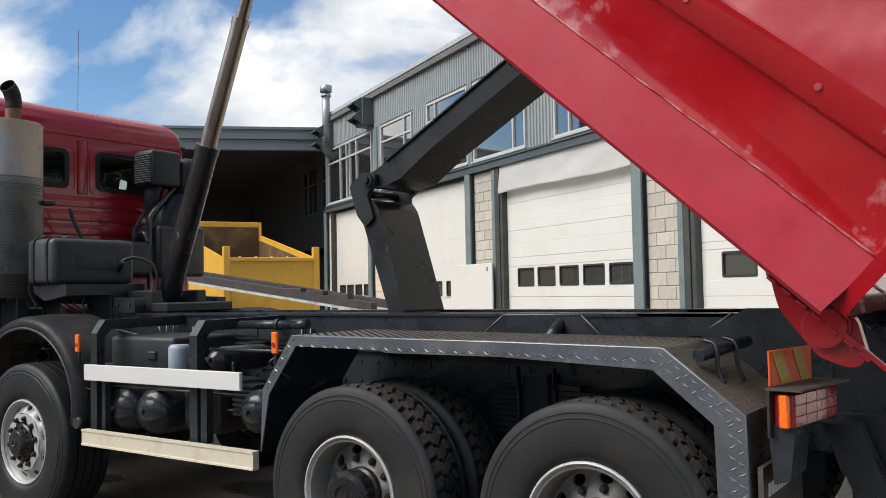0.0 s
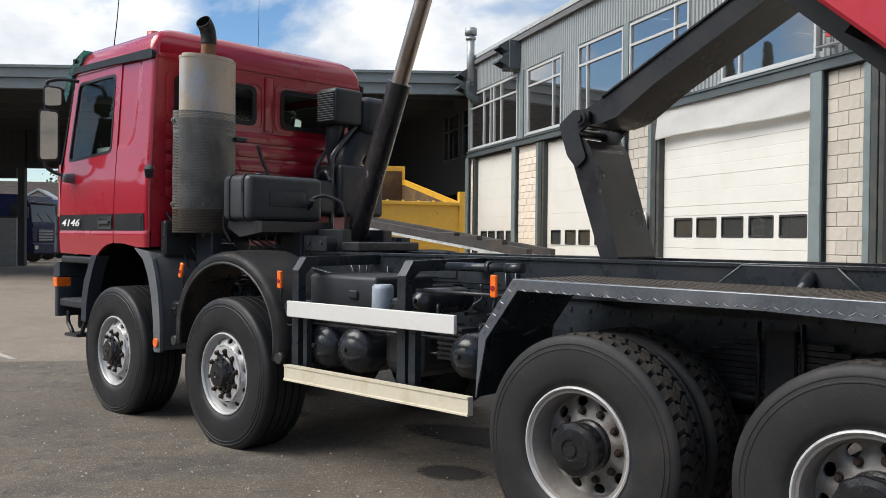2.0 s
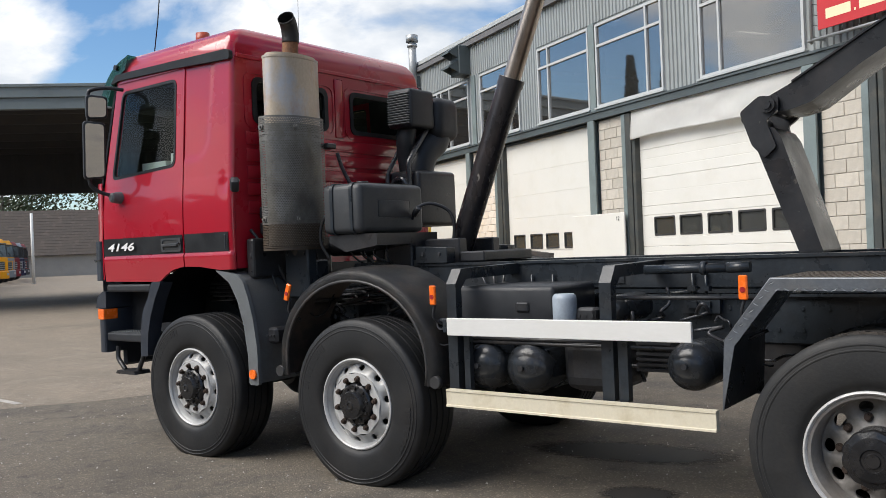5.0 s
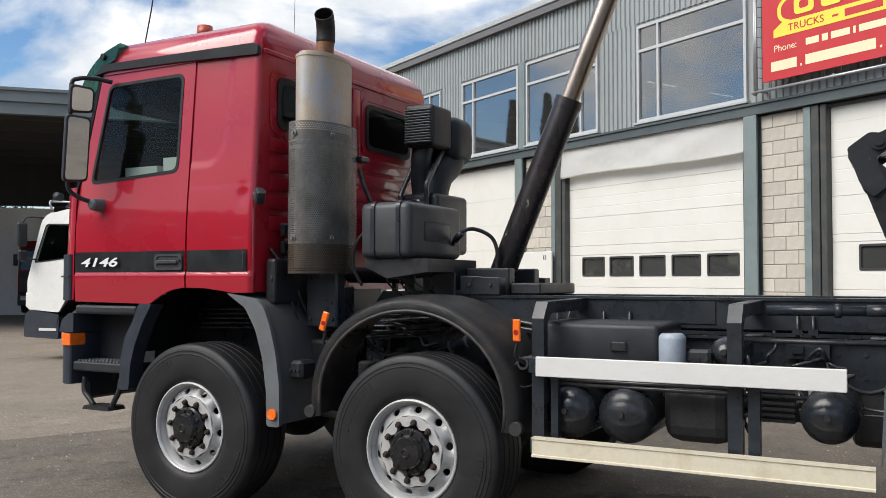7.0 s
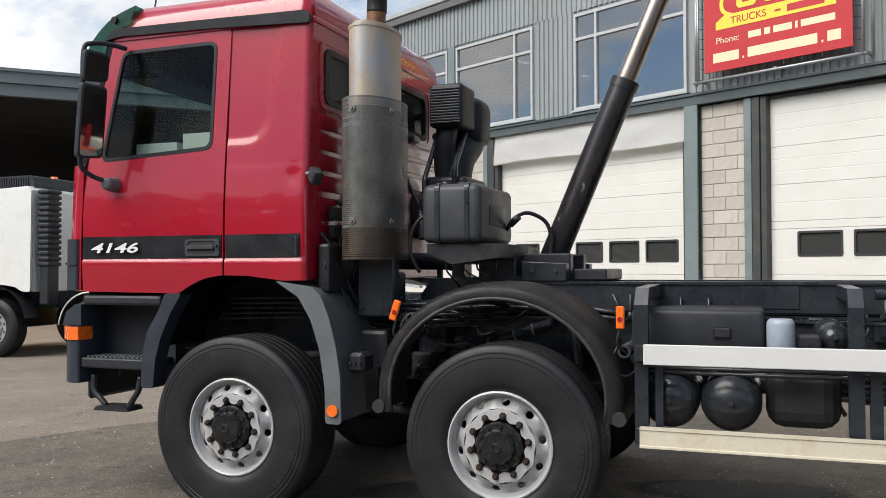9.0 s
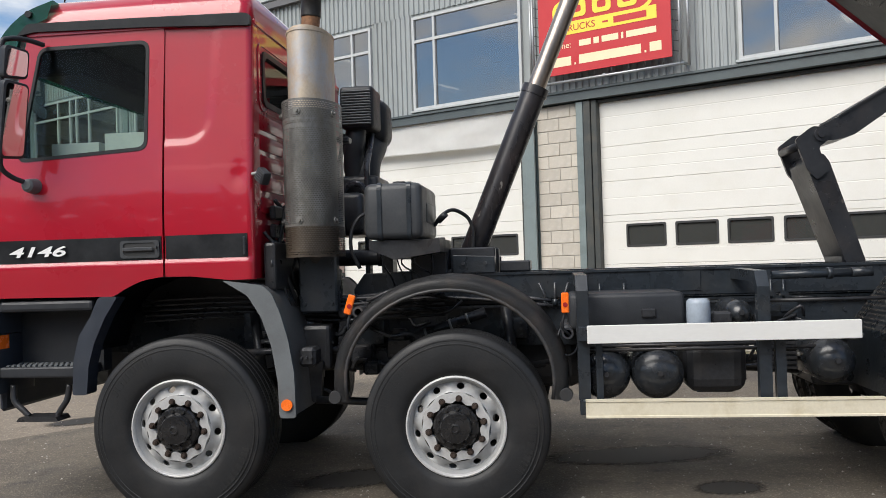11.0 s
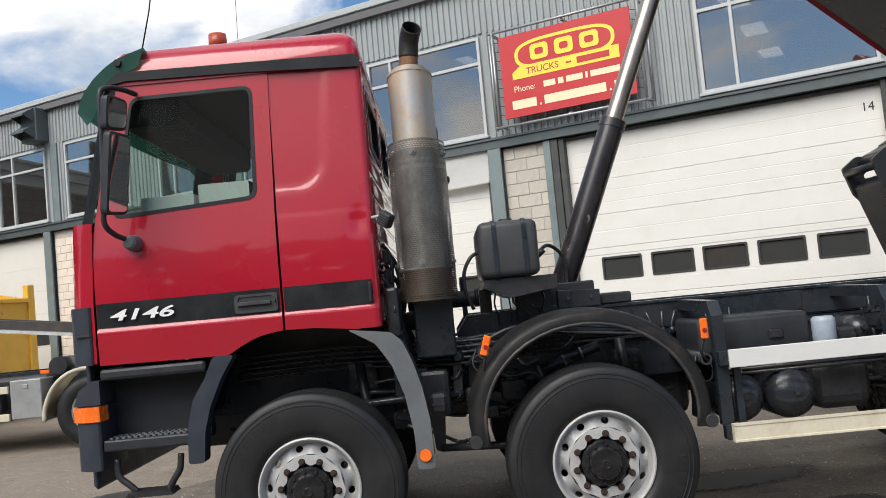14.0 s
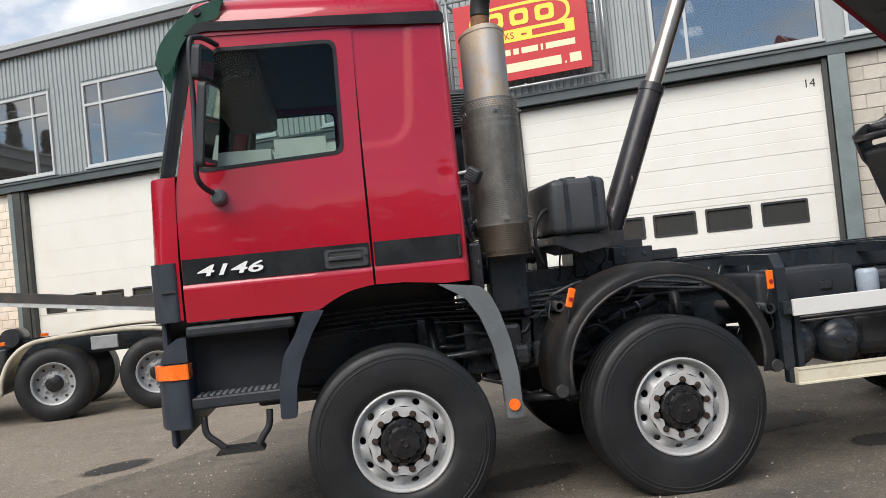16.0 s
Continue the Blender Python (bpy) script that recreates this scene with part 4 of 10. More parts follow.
build_walls()
for win in WINDOWS:
    build_window(*win)
D12 = [(-7.56, -6.95), (-6.77, -6.16), (-5.97, -5.36), (-5.17, -4.54), (-4.36, -3.72)]
D14 = [(-1.55, -0.89), (-0.69, -0.02), (0.16, 0.83), (1.02, 1.70), (1.90, 2.57)]
build_door(-7.97, -3.52, D12)
build_door(-2.0, 3.0, D14, "14", z0=1.69, z1=2.04)
build_door(-13.74, -9.62, [(-13.48, -12.92), (-12.62, -12.05), (-11.85, -11.28), (-11.0, -10.5)], grooves=False, z0=1.42, z1=1.76)
build_door(-19.2, -15.95, [(-18.88, -18.35), (-18.2, -17.65), (-17.45, -16.9), (-16.7, -16.15)], grooves=False, z0=1.45, z1=1.76)
build_door(4.45, 9.2, [(4.9, 5.55), (5.75, 6.4), (6.6, 7.25), (7.45, 8.1), (8.3, 8.95)])
build_door(10.7, 15.4, [(11.1, 11.8), (12.0, 12.7), (12.9, 13.6), (13.8, 14.5)])
build_door(16.9, 21.6, [(17.3, 18.0), (18.2, 18.9), (19.1, 19.8), (20.0, 20.7)])
build_pier(-9.32, -8.40, "brick")
build_pier(-3.19, -2.38, "brick", first=1)
build_pier(3.36, 4.20, "brick")
build_pier(9.6, 10.4, "brick")
build_pier(15.85, 16.6, "brick")
build_pier(-15.84 + 0.25, -14.22, "white_brick")
build_pier(-19.75, -19.34, "white_brick", first=1)


def jamb_post(a, b, mat="steel"):
    bm = bmesh.new()
    box(bm, a, b, -0.07, 0.25, 0, Z_DOOR, 0.006)
    part("jamb_post", bm, mat, building)


for a, b in ((-8.40, -8.27), (-2.38, -2.25), (-14.22, -14.08), (4.20, 4.32), (10.42, 10.54), (16.62, 16.74)):
    jamb_post(a, b)
for a, b in ((-8.26, -8.08), (-2.24, -2.11), (-14.07, -13.85), (-19.33, -19.31)):
    jamb_post(a, b, "jamb")


# white sheet hung over the head of one door
def hung_sheet():
    bm = bmesh.new()
    a, b, n, rows = -8.06, -3.46, 150, 18
    grid = []
    for j in range(rows + 1):
        v = j / rows
        line = []
        for i in range(n + 1):
            s = a + (b - a) * i / n
            fold = 0.030 * noise.noise((s * 0.8 + v * 1.1, v * 0.7, 3.0)) + 0.012 * noise.noise((s * 1.9 - v * 1.8, v * 1.2, 8.0)) + 0.0015 * noise.noise((s * 6.0 + v * 3, v * 4, 1.0))
            low = 0.60 - 0.022 * math.sin((s - a) * 1.36) + 0.010 * noise.noise((s * 1.3, 0.0, 5.0))
            line.append(bm.verts.new((s, -0.050 - 0.05 * v - fold * min(v * 3, 1), 4.24 - low * v)))
        grid.append(line)
    for j in range(rows):
        for i in range(n):
            bm.faces.new((grid[j][i], grid[j + 1][i], grid[j + 1][i + 1], grid[j][i + 1])).smooth = True
    bmesh.ops.solidify(bm, geom=bm.faces[:], thickness=0.008)
    single("hung_sheet", bm, "sheet", "white plastic sheet with soft folds hung over the door head", "sheet", at=BLD)


hung_sheet()


# open white panel that leans beside the sheeted door, with a small number
def side_panel():
    ob = thing("white_gate", "white flat gate with small black number beside the door", "gate", at=BLD)
    bm = bmesh.new()
    box(bm, -10.28, -8.257, -0.18, -0.135, 0.0, 2.131, 0.01)
    part("board", bm, "door_white", ob)
    lettering("number", "12", 0.13, "black_letter", ob, pose(-8.48, -0.184, 2.00, 90, 0, 0))


side_panel()


# floodlight box and flue on the cladding
def cowl(s, z, y=-0.35):
    ob = thing("wall_heater_cowl", "grey metal cowl with two open louvres on the wall", "vent", "wall vents", at=BLD)
    bm = bmesh.new()
    box(bm, s - 0.05, s + 0.55, y, 0.02, z - 0.42, z + 0.42, 0.02)
    part("housing", bm, "beam", ob)
    for dz in (-0.22, 0.2):
        bm = bmesh.new()
        prism(bm, [(y - 0.32, dz + z + 0.02), (y, dz + z + 0.22), (y, dz + z + 0.17), (y - 0.32, dz + z - 0.03)], s - 0.02, s + 0.5, axis="x")
        for x in (s - 0.02, s + 0.48):
            prism(bm, [(y - 0.30, dz + z), (y, dz + z + 0.18), (y, dz + z - 0.14)], x, x + 0.02, axis="x")
        part("louvre", bm, "beam", ob)


cowl(-16.1, 6.92)
cowl(-19.75, 6.75, -0.3)


def flue():
    ob = thing("flue", "galvanised flue pipe with a rain cap at the roof corner", "chimney", at=BLD)
    bm = bmesh.new()
    cyl(bm, (-19.3, -0.2, 6.6), (-19.3, -0.2, 8.35), 0.13, seg=20)
    part("pipe", bm, "alu", ob)
    bm = bmesh.new()
    cyl(bm, (-19.3, -0.2, 8.12), (-19.3, -0.2, 8.2), 0.17, seg=20)
    cyl(bm, (-19.3, -0.2, 8.28), (-19.3, -0.2, 8.5), 0.20, seg=20)
    part("cap", bm, "galvanised", ob)
    bm = bmesh.new()
    tube(bm, curve_pts([(-19.3, -0.2, 6.75), (-19.35, -0.25, 6.45), (-19.3, -0.1, 6.2), (-19.3, 0.1, 6.1)]), 0.15)
    part("elbow", bm, "beam", ob)


flue()


# advertising board in a tubular frame
def sign():
    ob = thing("advertising_sign", "red advertising board with yellow emblem in tubular frame", "sign", at=BLD)
    a, b, z0, z1, y = -2.95, -0.54, 4.69, 6.17, -0.27
    bm = bmesh.new()
    box(bm, a, b, y, y + 0.025, z0, z1, 0.004)
    board = part("board", bm, "sign_red", ob)
    for p0, p1 in (((a - 0.12, y, z0 - 0.16), (a - 0.12, y, z1 + 0.14)), ((b + 0.14, y, z0 - 0.16), (b + 0.14, y, z1 + 0.14)),
                   ((a - 0.2, y, z0 - 0.13), (b + 0.2, y, z0 - 0.13)), ((a - 0.2, y, z1 + 0.11), (b + 0.2, y, z1 + 0.11)),
                   ((a - 0.22, y + 0.1, z0 - 0.16), (a - 0.22, y + 0.1, z1 + 0.14)), ((b + 0.24, y + 0.1, z0 - 0.16), (b + 0.24, y + 0.1, z1 + 0.14))):
        bm = bmesh.new()
        cyl(bm, p0, p1, 0.024, seg=10)
        part("frame_tube", bm, "galvanised", ob)
    for i in range(8):
        for z, dz in ((z0 - 0.13, 0.14), (z1 + 0.11, -0.12)):
            s = a + 0.15 + i * (b - a - 0.3) / 7
            bm = bmesh.new()
            cyl(bm, (s, y + 0.012, z), (s, y + 0.012, z + dz), 0.006, seg=6)
            part("tie", bm, "black_letter", ob)
    for i in range(9):
        z = z0 + 0.08 + i * (z1 - z0 - 0.16) / 8
        for u0, u1 in ((a - 0.12, a + 0.03), (b - 0.03, b + 0.14)):
            bm = bmesh.new()
            cyl(bm, (u0, y + 0.010, z + 0.03), (u1, y + 0.010, z - 0.02), 0.006, seg=6)
            part("tie", bm, "black_letter", ob)
    for s in (a - 0.12, (a + b) / 2, b + 0.14):
        for z in (z0 - 0.1, z1 + 0.08):
            bm = bmesh.new()
            box(bm, s - 0.02, s + 0.02, y + 0.03, 0.02, z - 0.02, z + 0.02)
            part("bracket", bm, "galvanised", ob)
    # emblem: yellow ring, band and plain marks
    cx, yy = (a + b) / 2, y - 0.003
    ring_o = [(cx + 0.92 * math.copysign(abs(math.cos(t)) ** 0.55, math.cos(t)), 5.76 + 0.27 * math.copysign(abs(math.sin(t)) ** 0.75, math.sin(t))) for t in (2 * math.pi * k / 48 for k in range(48))]
    ring_i = [(cx + (u - cx) * 0.93, 5.76 + (v - 5.76) * 0.80) for u, v in ring_o]
    bm = bmesh.new()
    pierced(bm, ring_o, [ring_i], lambda u, v, d: (u, yy + d, v), 0.004)
    part("emblem_ring", bm, "sign_yellow", board)
    bm = bmesh.new()
    prism(bm, [(cx - 0.99, 5.36), (cx + 0.97, 5.36), (cx + 0.97, 5.58), (cx + 0.80, 5.58), (cx - 0.84, 5.58), (cx - 0.99, 5.48)], yy - 0.002, yy + 0.003)
    part("emblem_band", bm, "sign_yellow", board)
    for k in range(3):
        u = cx - 0.62 + 0.46 * k
        bm = bmesh.new()
        pierced(bm, rounded(u, u + 0.34, 5.64, 5.92, 0.07), [rounded(u + 0.09, u + 0.25, 5.72, 5.84, 0.04)], lambda p, q, d: (p, yy - 0.004 + d, q), 0.004)
        part("emblem_mark", bm, "sign_yellow", board)
    lettering("trade_word", "TRUCKS", 0.165, "sign_red", board, pose(cx - 0.42, yy - 0.0045, 5.465, 90, 0, 0))
    for u0, u1, v0, v1, mat in ((cx + 0.02, cx + 0.12, 5.45, 5.48, "sign_red"), (cx + 0.22, cx + 0.80, 5.41, 5.52, "sign_red")):
        bm = bmesh.new()
        box(bm, u0, u1, yy - 0.0045, yy, v0, v1)
        part("word_bar", bm, mat, board)
    lettering("phone_word", "Phone:", 0.15, "sign_cream", board, pose(a + 0.42, yy, 5.18, 90, 0, 0))
    u = a + 0.78
    for w in (0.22, 0.10, 0.30, 0.04, 0.52):
        bm = bmesh.new()
        box(bm, u, u + w, yy, yy + 0.003, 5.13, 5.235)
        part("number_bar", bm, "sign_cream", board)
        u += w + 0.05
    u = a + 0.16
    for w in (0.46, 0.03, 1.12, 0.03, 0.20):
        bm = bmesh.new()
        box(bm, u, u + w, yy, yy + 0.003, 4.83 if w > 0.05 else 4.83, 4.985 if w > 0.05 else 4.865)
        part("address_bar", bm, "sign_cream", board)
        u += w + 0.06


sign()

# ---- open hall at the end of the yard ----
HALL = pose(-12.53, 18.64, 0, 0, 0, 45)
hall = thing("open_hall", "dark open-fronted hall with grey-green fascia", "building", at=HALL)


def build_hall():
    X0, X1, Y1 = -46.0, -0.1, 13.0
    for name, y0, y1, z0, z1 in (("fascia", 0.0, 0.25, 6.78, 7.18), ("lower_fascia", 0.08, 0.30, 6.42, 6.775), ("gutter_edge", -0.06, -0.002, 7.10, 7.2)):
        bm = bmesh.new()
        box(bm, X0, X1 + 1.0, y0, y1, z0, z1, 0.01)
        part(name, bm, "fascia", hall)
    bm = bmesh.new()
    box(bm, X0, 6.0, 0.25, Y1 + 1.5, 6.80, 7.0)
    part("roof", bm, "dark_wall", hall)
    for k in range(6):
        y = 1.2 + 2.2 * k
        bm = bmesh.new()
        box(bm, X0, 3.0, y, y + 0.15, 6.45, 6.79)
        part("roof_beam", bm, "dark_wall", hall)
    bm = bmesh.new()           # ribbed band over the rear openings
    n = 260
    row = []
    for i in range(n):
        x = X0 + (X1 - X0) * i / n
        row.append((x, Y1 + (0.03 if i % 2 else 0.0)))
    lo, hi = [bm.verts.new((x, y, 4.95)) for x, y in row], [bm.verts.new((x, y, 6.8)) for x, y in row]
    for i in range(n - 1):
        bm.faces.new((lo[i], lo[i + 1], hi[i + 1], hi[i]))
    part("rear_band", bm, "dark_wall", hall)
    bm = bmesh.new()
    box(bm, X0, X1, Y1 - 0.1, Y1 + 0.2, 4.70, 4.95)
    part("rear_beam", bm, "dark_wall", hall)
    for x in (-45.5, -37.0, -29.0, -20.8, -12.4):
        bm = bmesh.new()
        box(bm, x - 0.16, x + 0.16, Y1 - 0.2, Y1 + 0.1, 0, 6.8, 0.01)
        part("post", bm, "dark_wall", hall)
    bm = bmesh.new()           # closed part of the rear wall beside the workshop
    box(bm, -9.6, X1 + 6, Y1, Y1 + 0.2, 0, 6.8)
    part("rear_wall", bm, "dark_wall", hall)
    bm = bmesh.new()
    box(bm, -12.2, -9.6, Y1 + 0.3, Y1 + 0.4, 0, 4.62)
    part("pale_wall", bm, "white_paint", hall)
    bm = bmesh.new()
    box(bm, -13.1, -12.3, Y1 - 0.5, Y1 - 0.4, 0, 4.6, 0.01)
    part("sliding_door", bm, "dark_wall", hall)
    bm = bmesh.new()           # low block wall beside the post
    box(bm, -28.8, -21.1, Y1 - 0.05, Y1 + 0.15, 0, 2.28)
    low = part("low_wall", bm, "mortar", hall)
    bm = bmesh.new()
    i = 0
    while i < 11:
        x = -28.7 - (0.2 if i % 2 else 0)
        while x < -21.5:
            box(bm, max(x, -28.8), x + 0.38, Y1 - 0.065, Y1 - 0.05, 0.02 + 0.2 * i, 0.2 + 0.2 * i)
            x += 0.4
        i += 1
    tagged(part("blockwork", bm, "far_wall", low), kind="stuff")
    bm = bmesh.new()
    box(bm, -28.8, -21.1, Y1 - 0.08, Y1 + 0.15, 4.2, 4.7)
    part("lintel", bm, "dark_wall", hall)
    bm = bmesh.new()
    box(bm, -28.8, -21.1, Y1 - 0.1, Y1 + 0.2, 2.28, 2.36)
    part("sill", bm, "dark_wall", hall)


build_hall()


def wall_under_roof():
    """The gable flank of the workshop that goes on below the hall's roof, its colour darkened for the shade there."""
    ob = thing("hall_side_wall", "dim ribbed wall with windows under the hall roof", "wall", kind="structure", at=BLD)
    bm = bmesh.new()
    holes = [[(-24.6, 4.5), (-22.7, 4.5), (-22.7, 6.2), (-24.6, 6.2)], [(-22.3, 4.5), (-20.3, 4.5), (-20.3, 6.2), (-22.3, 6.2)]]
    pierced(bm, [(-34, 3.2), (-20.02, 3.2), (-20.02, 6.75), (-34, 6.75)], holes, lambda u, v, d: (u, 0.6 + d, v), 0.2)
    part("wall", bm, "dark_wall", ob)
    for h in holes:
        bm = bmesh.new()
        (a, z0), (b, z1) = h[0], h[2]
        for x in (a, (a + b) / 2 - 0.3, b - 0.05):
            box(bm, x, x + 0.05, 0.58, 0.64, z0, z1)
        box(bm, a, b, 0.58, 0.64, 5.6, 5.65), box(bm, a, b, 0.57, 0.66, z0, z0 + 0.05)
        fr = part("window", bm, "beam", ob)
        bm = bmesh.new()
        box(bm, a, b, 0.70, 0.71, z0, z1)
        part("pane", bm, "glass", fr)
    bm = bmesh.new()
    box(bm, -34, -20.02, 3.0, 3.2, 0, 3.2)
    box(bm, -34, -20.02, 6.0, 6.2, 3.2, 6.75)
    part("inner_wall", bm, "interior", ob)


wall_under_roof()


# ---- the hook-lift and tipper truck: x runs to its rear, y across it ----
truck = thing("tipper_truck", "red four-axle tipper truck with its body raised", "truck")
WIDE, MID = 2.5, 1.25


def tyre_mesh(R, w, r_in, lugs, axle):
    """Tyre about the y axis, outer sidewall at y = 0, from y = 0 to w."""
    bm = bmesh.new()
    sh = 0.035
    prof = [(r_in, 0.035), (r_in + 0.012, 0.022), (r_in + 0.03, 0.012), (r_in + 0.034, 0.009), (r_in + 0.06, 0.004), (r_in + 0.10, 0.0), (R - 0.100, 0.001), (R - 0.074, 0.0035), (R - 0.071, 0.0015), (R - 0.066, 0.0018), (R - 0.063, 0.0055), (R - 0.050, 0.0075), (R - 0.047, 0.0055), (R - 0.042, 0.006), (R - 0.039, 0.010), (R - 0.022, 0.015), (R - 0.008, 0.024), (R - 0.002, sh)]
    if lugs:
        prof += [(R - 0.022, sh + 0.01), (R - 0.022, w - sh - 0.01)]
    else:
        g = (w - 2 * sh) / 5
        prof.append((R, sh + 0.015))
        for k in range(1, 5):
            y = sh + g * k
            prof += [(R + 0.002, y - 0.007), (R - 0.013, y - 0.004), (R - 0.013, y + 0.004), (R + 0.002, y + 0.007)]
        prof.append((R, w - sh - 0.015))
    prof += [(R - 0.008, w - sh), (R - 0.03, w - 0.018), (r_in + 0.10, w), (r_in, w - 0.035)]
    lathe(bm, prof, (0, 0, 0), seg=96)
    for v in bm.verts:                 # the load flattens the foot of the tyre and bulges its sidewall
        if v.co.z < -axle:
            v.co.z = -axle
        elif v.co.z < -0.30:
            k = ((-v.co.z - 0.30) / (axle - 0.30)) ** 2 * max(1 - abs(v.co.x) / 0.34, 0)
            v.co.y += 0.014 * k * (-1 if v.co.y < w / 2 else 1)
    return finish("tyre", bm, "rubber_dusty" if lugs else "rubber", smooth=True)


def lug_mesh(R, w):
    """Chunky tread: slanted shoulder blocks and two middle rows."""
    bm = bmesh.new()
    n = 46
    rows = ((0.020, 0.105, 0.30, 1.0), (0.118, 0.158, -0.25, 0.8), (w - 0.158, w - 0.118, 0.25, 0.8), (w - 0.105, w - 0.020, -0.30, 1.0))
    for y0, y1, skew, fill in rows:
        for k in range(n):
            a0 = 2 * math.pi * (k + (0.5 if y0 > w / 2 else 0)) / n
            da = 2 * math.pi / n * (0.66 if fill == 1.0 else 0.74)
            sk = skew * 2 * math.pi / n
            vs = []
            for r, inset in ((R - 0.03, 0.0), (R + 0.001, 0.004)):
                for y, a in ((y0, a0), (y1, a0 + sk), (y1, a0 + sk + da), (y0, a0 + da)):
                    rr = r - (0.016 if (y == y0 and y0 < 0.03) or (y == y1 and y1 > w - 0.03) else 0)
                    yy = y + (inset if y == y0 else -inset)
                    vs.append((rr * math.cos(a), yy, rr * math.sin(a)))
            put(bm, vs, [(3, 2, 1, 0), (4, 5, 6, 7), (0, 1, 5, 4), (1, 2, 6, 5), (2, 3, 7, 6), (3, 0, 4, 7)])
    for v in bm.verts:
        v.co.z = max(v.co.z, -0.525)
    bmesh.ops.recalc_face_normals(bm, faces=bm.faces[:])
    return finish("tread", bm, "tread")


def sidewall_marks(R, r_in):
    """Raised bars where the maker's lettering stands on the sidewall, too dark to read."""
    bm = bmesh.new()
    rm = (R + r_in) / 2 + 0.03
    rng = random.Random(2)
    for start, count in ((-0.55, 9), (2.3, 11)):
        a, da = start, 0.0
        for k in range(count):
            a += da + 0.03
            da = rng.choice((0.035, 0.05, 0.065, 0.02))
            vs = [(r * math.cos(t), y, r * math.sin(t)) for y in (0.006, -0.0012) for r, t in ((rm - 0.022, a), (rm + 0.022, a), (rm + 0.022, a + da), (rm - 0.022, a + da))]
            put(bm, vs, [(4, 5, 6, 7), (0, 4, 7, 3), (1, 2, 6, 5), (0, 1, 5, 4), (3, 7, 6, 2)])
    bmesh.ops.recalc_face_normals(bm, faces=bm.faces[:])
    return finish("sidewall_marks", bm, "rubber")


def holed_disc(r0, r1, y0, y1, hole_r, hole_at, n=10, oval=1.0, phase=0.0, deep=0.014):
    """A cone from y0 at r0 to y1 at r1 with n holes, built sector by sector."""
    bm = bmesh.new()
    sec = 2 * math.pi / n
    half = sec / 2

    def at(r, a, d=0.0):
        return bm.verts.new((r * math.cos(a), y0 + (y1 - y0) * (r - r0) / (r1 - r0) + d, r * math.sin(a)))
    for i in range(n):
        a0 = sec * (i + phase)
        edge, ring, back = [], [], []
        for k in range(16):
            t = 2 * math.pi * k / 16
            c, s = math.cos(t), math.sin(t)
            f = 1 / max(abs(c), abs(s))
            da, dr = half * c * f, s * f
            r = hole_at + (r1 - hole_at) * dr if dr > 0 else hole_at + (hole_at - r0) * dr
            edge.append(at(r, a0 + da))
            rr, ra = hole_at + hole_r * s, a0 + hole_r * oval * c / hole_at
            ring.append(at(rr, ra)), back.append(at(rr, ra, deep))
        for k in range(16):
            j = (k + 1) % 16
            bm.faces.new((edge[k], edge[j], ring[j], ring[k])).smooth = True
            bm.faces.new((ring[k], ring[j], back[j], back[k]))
    bmesh.ops.remove_doubles(bm, verts=bm.verts[:], dist=0.0004)
    bmesh.ops.recalc_face_normals(bm, faces=bm.faces[:])
    return bm


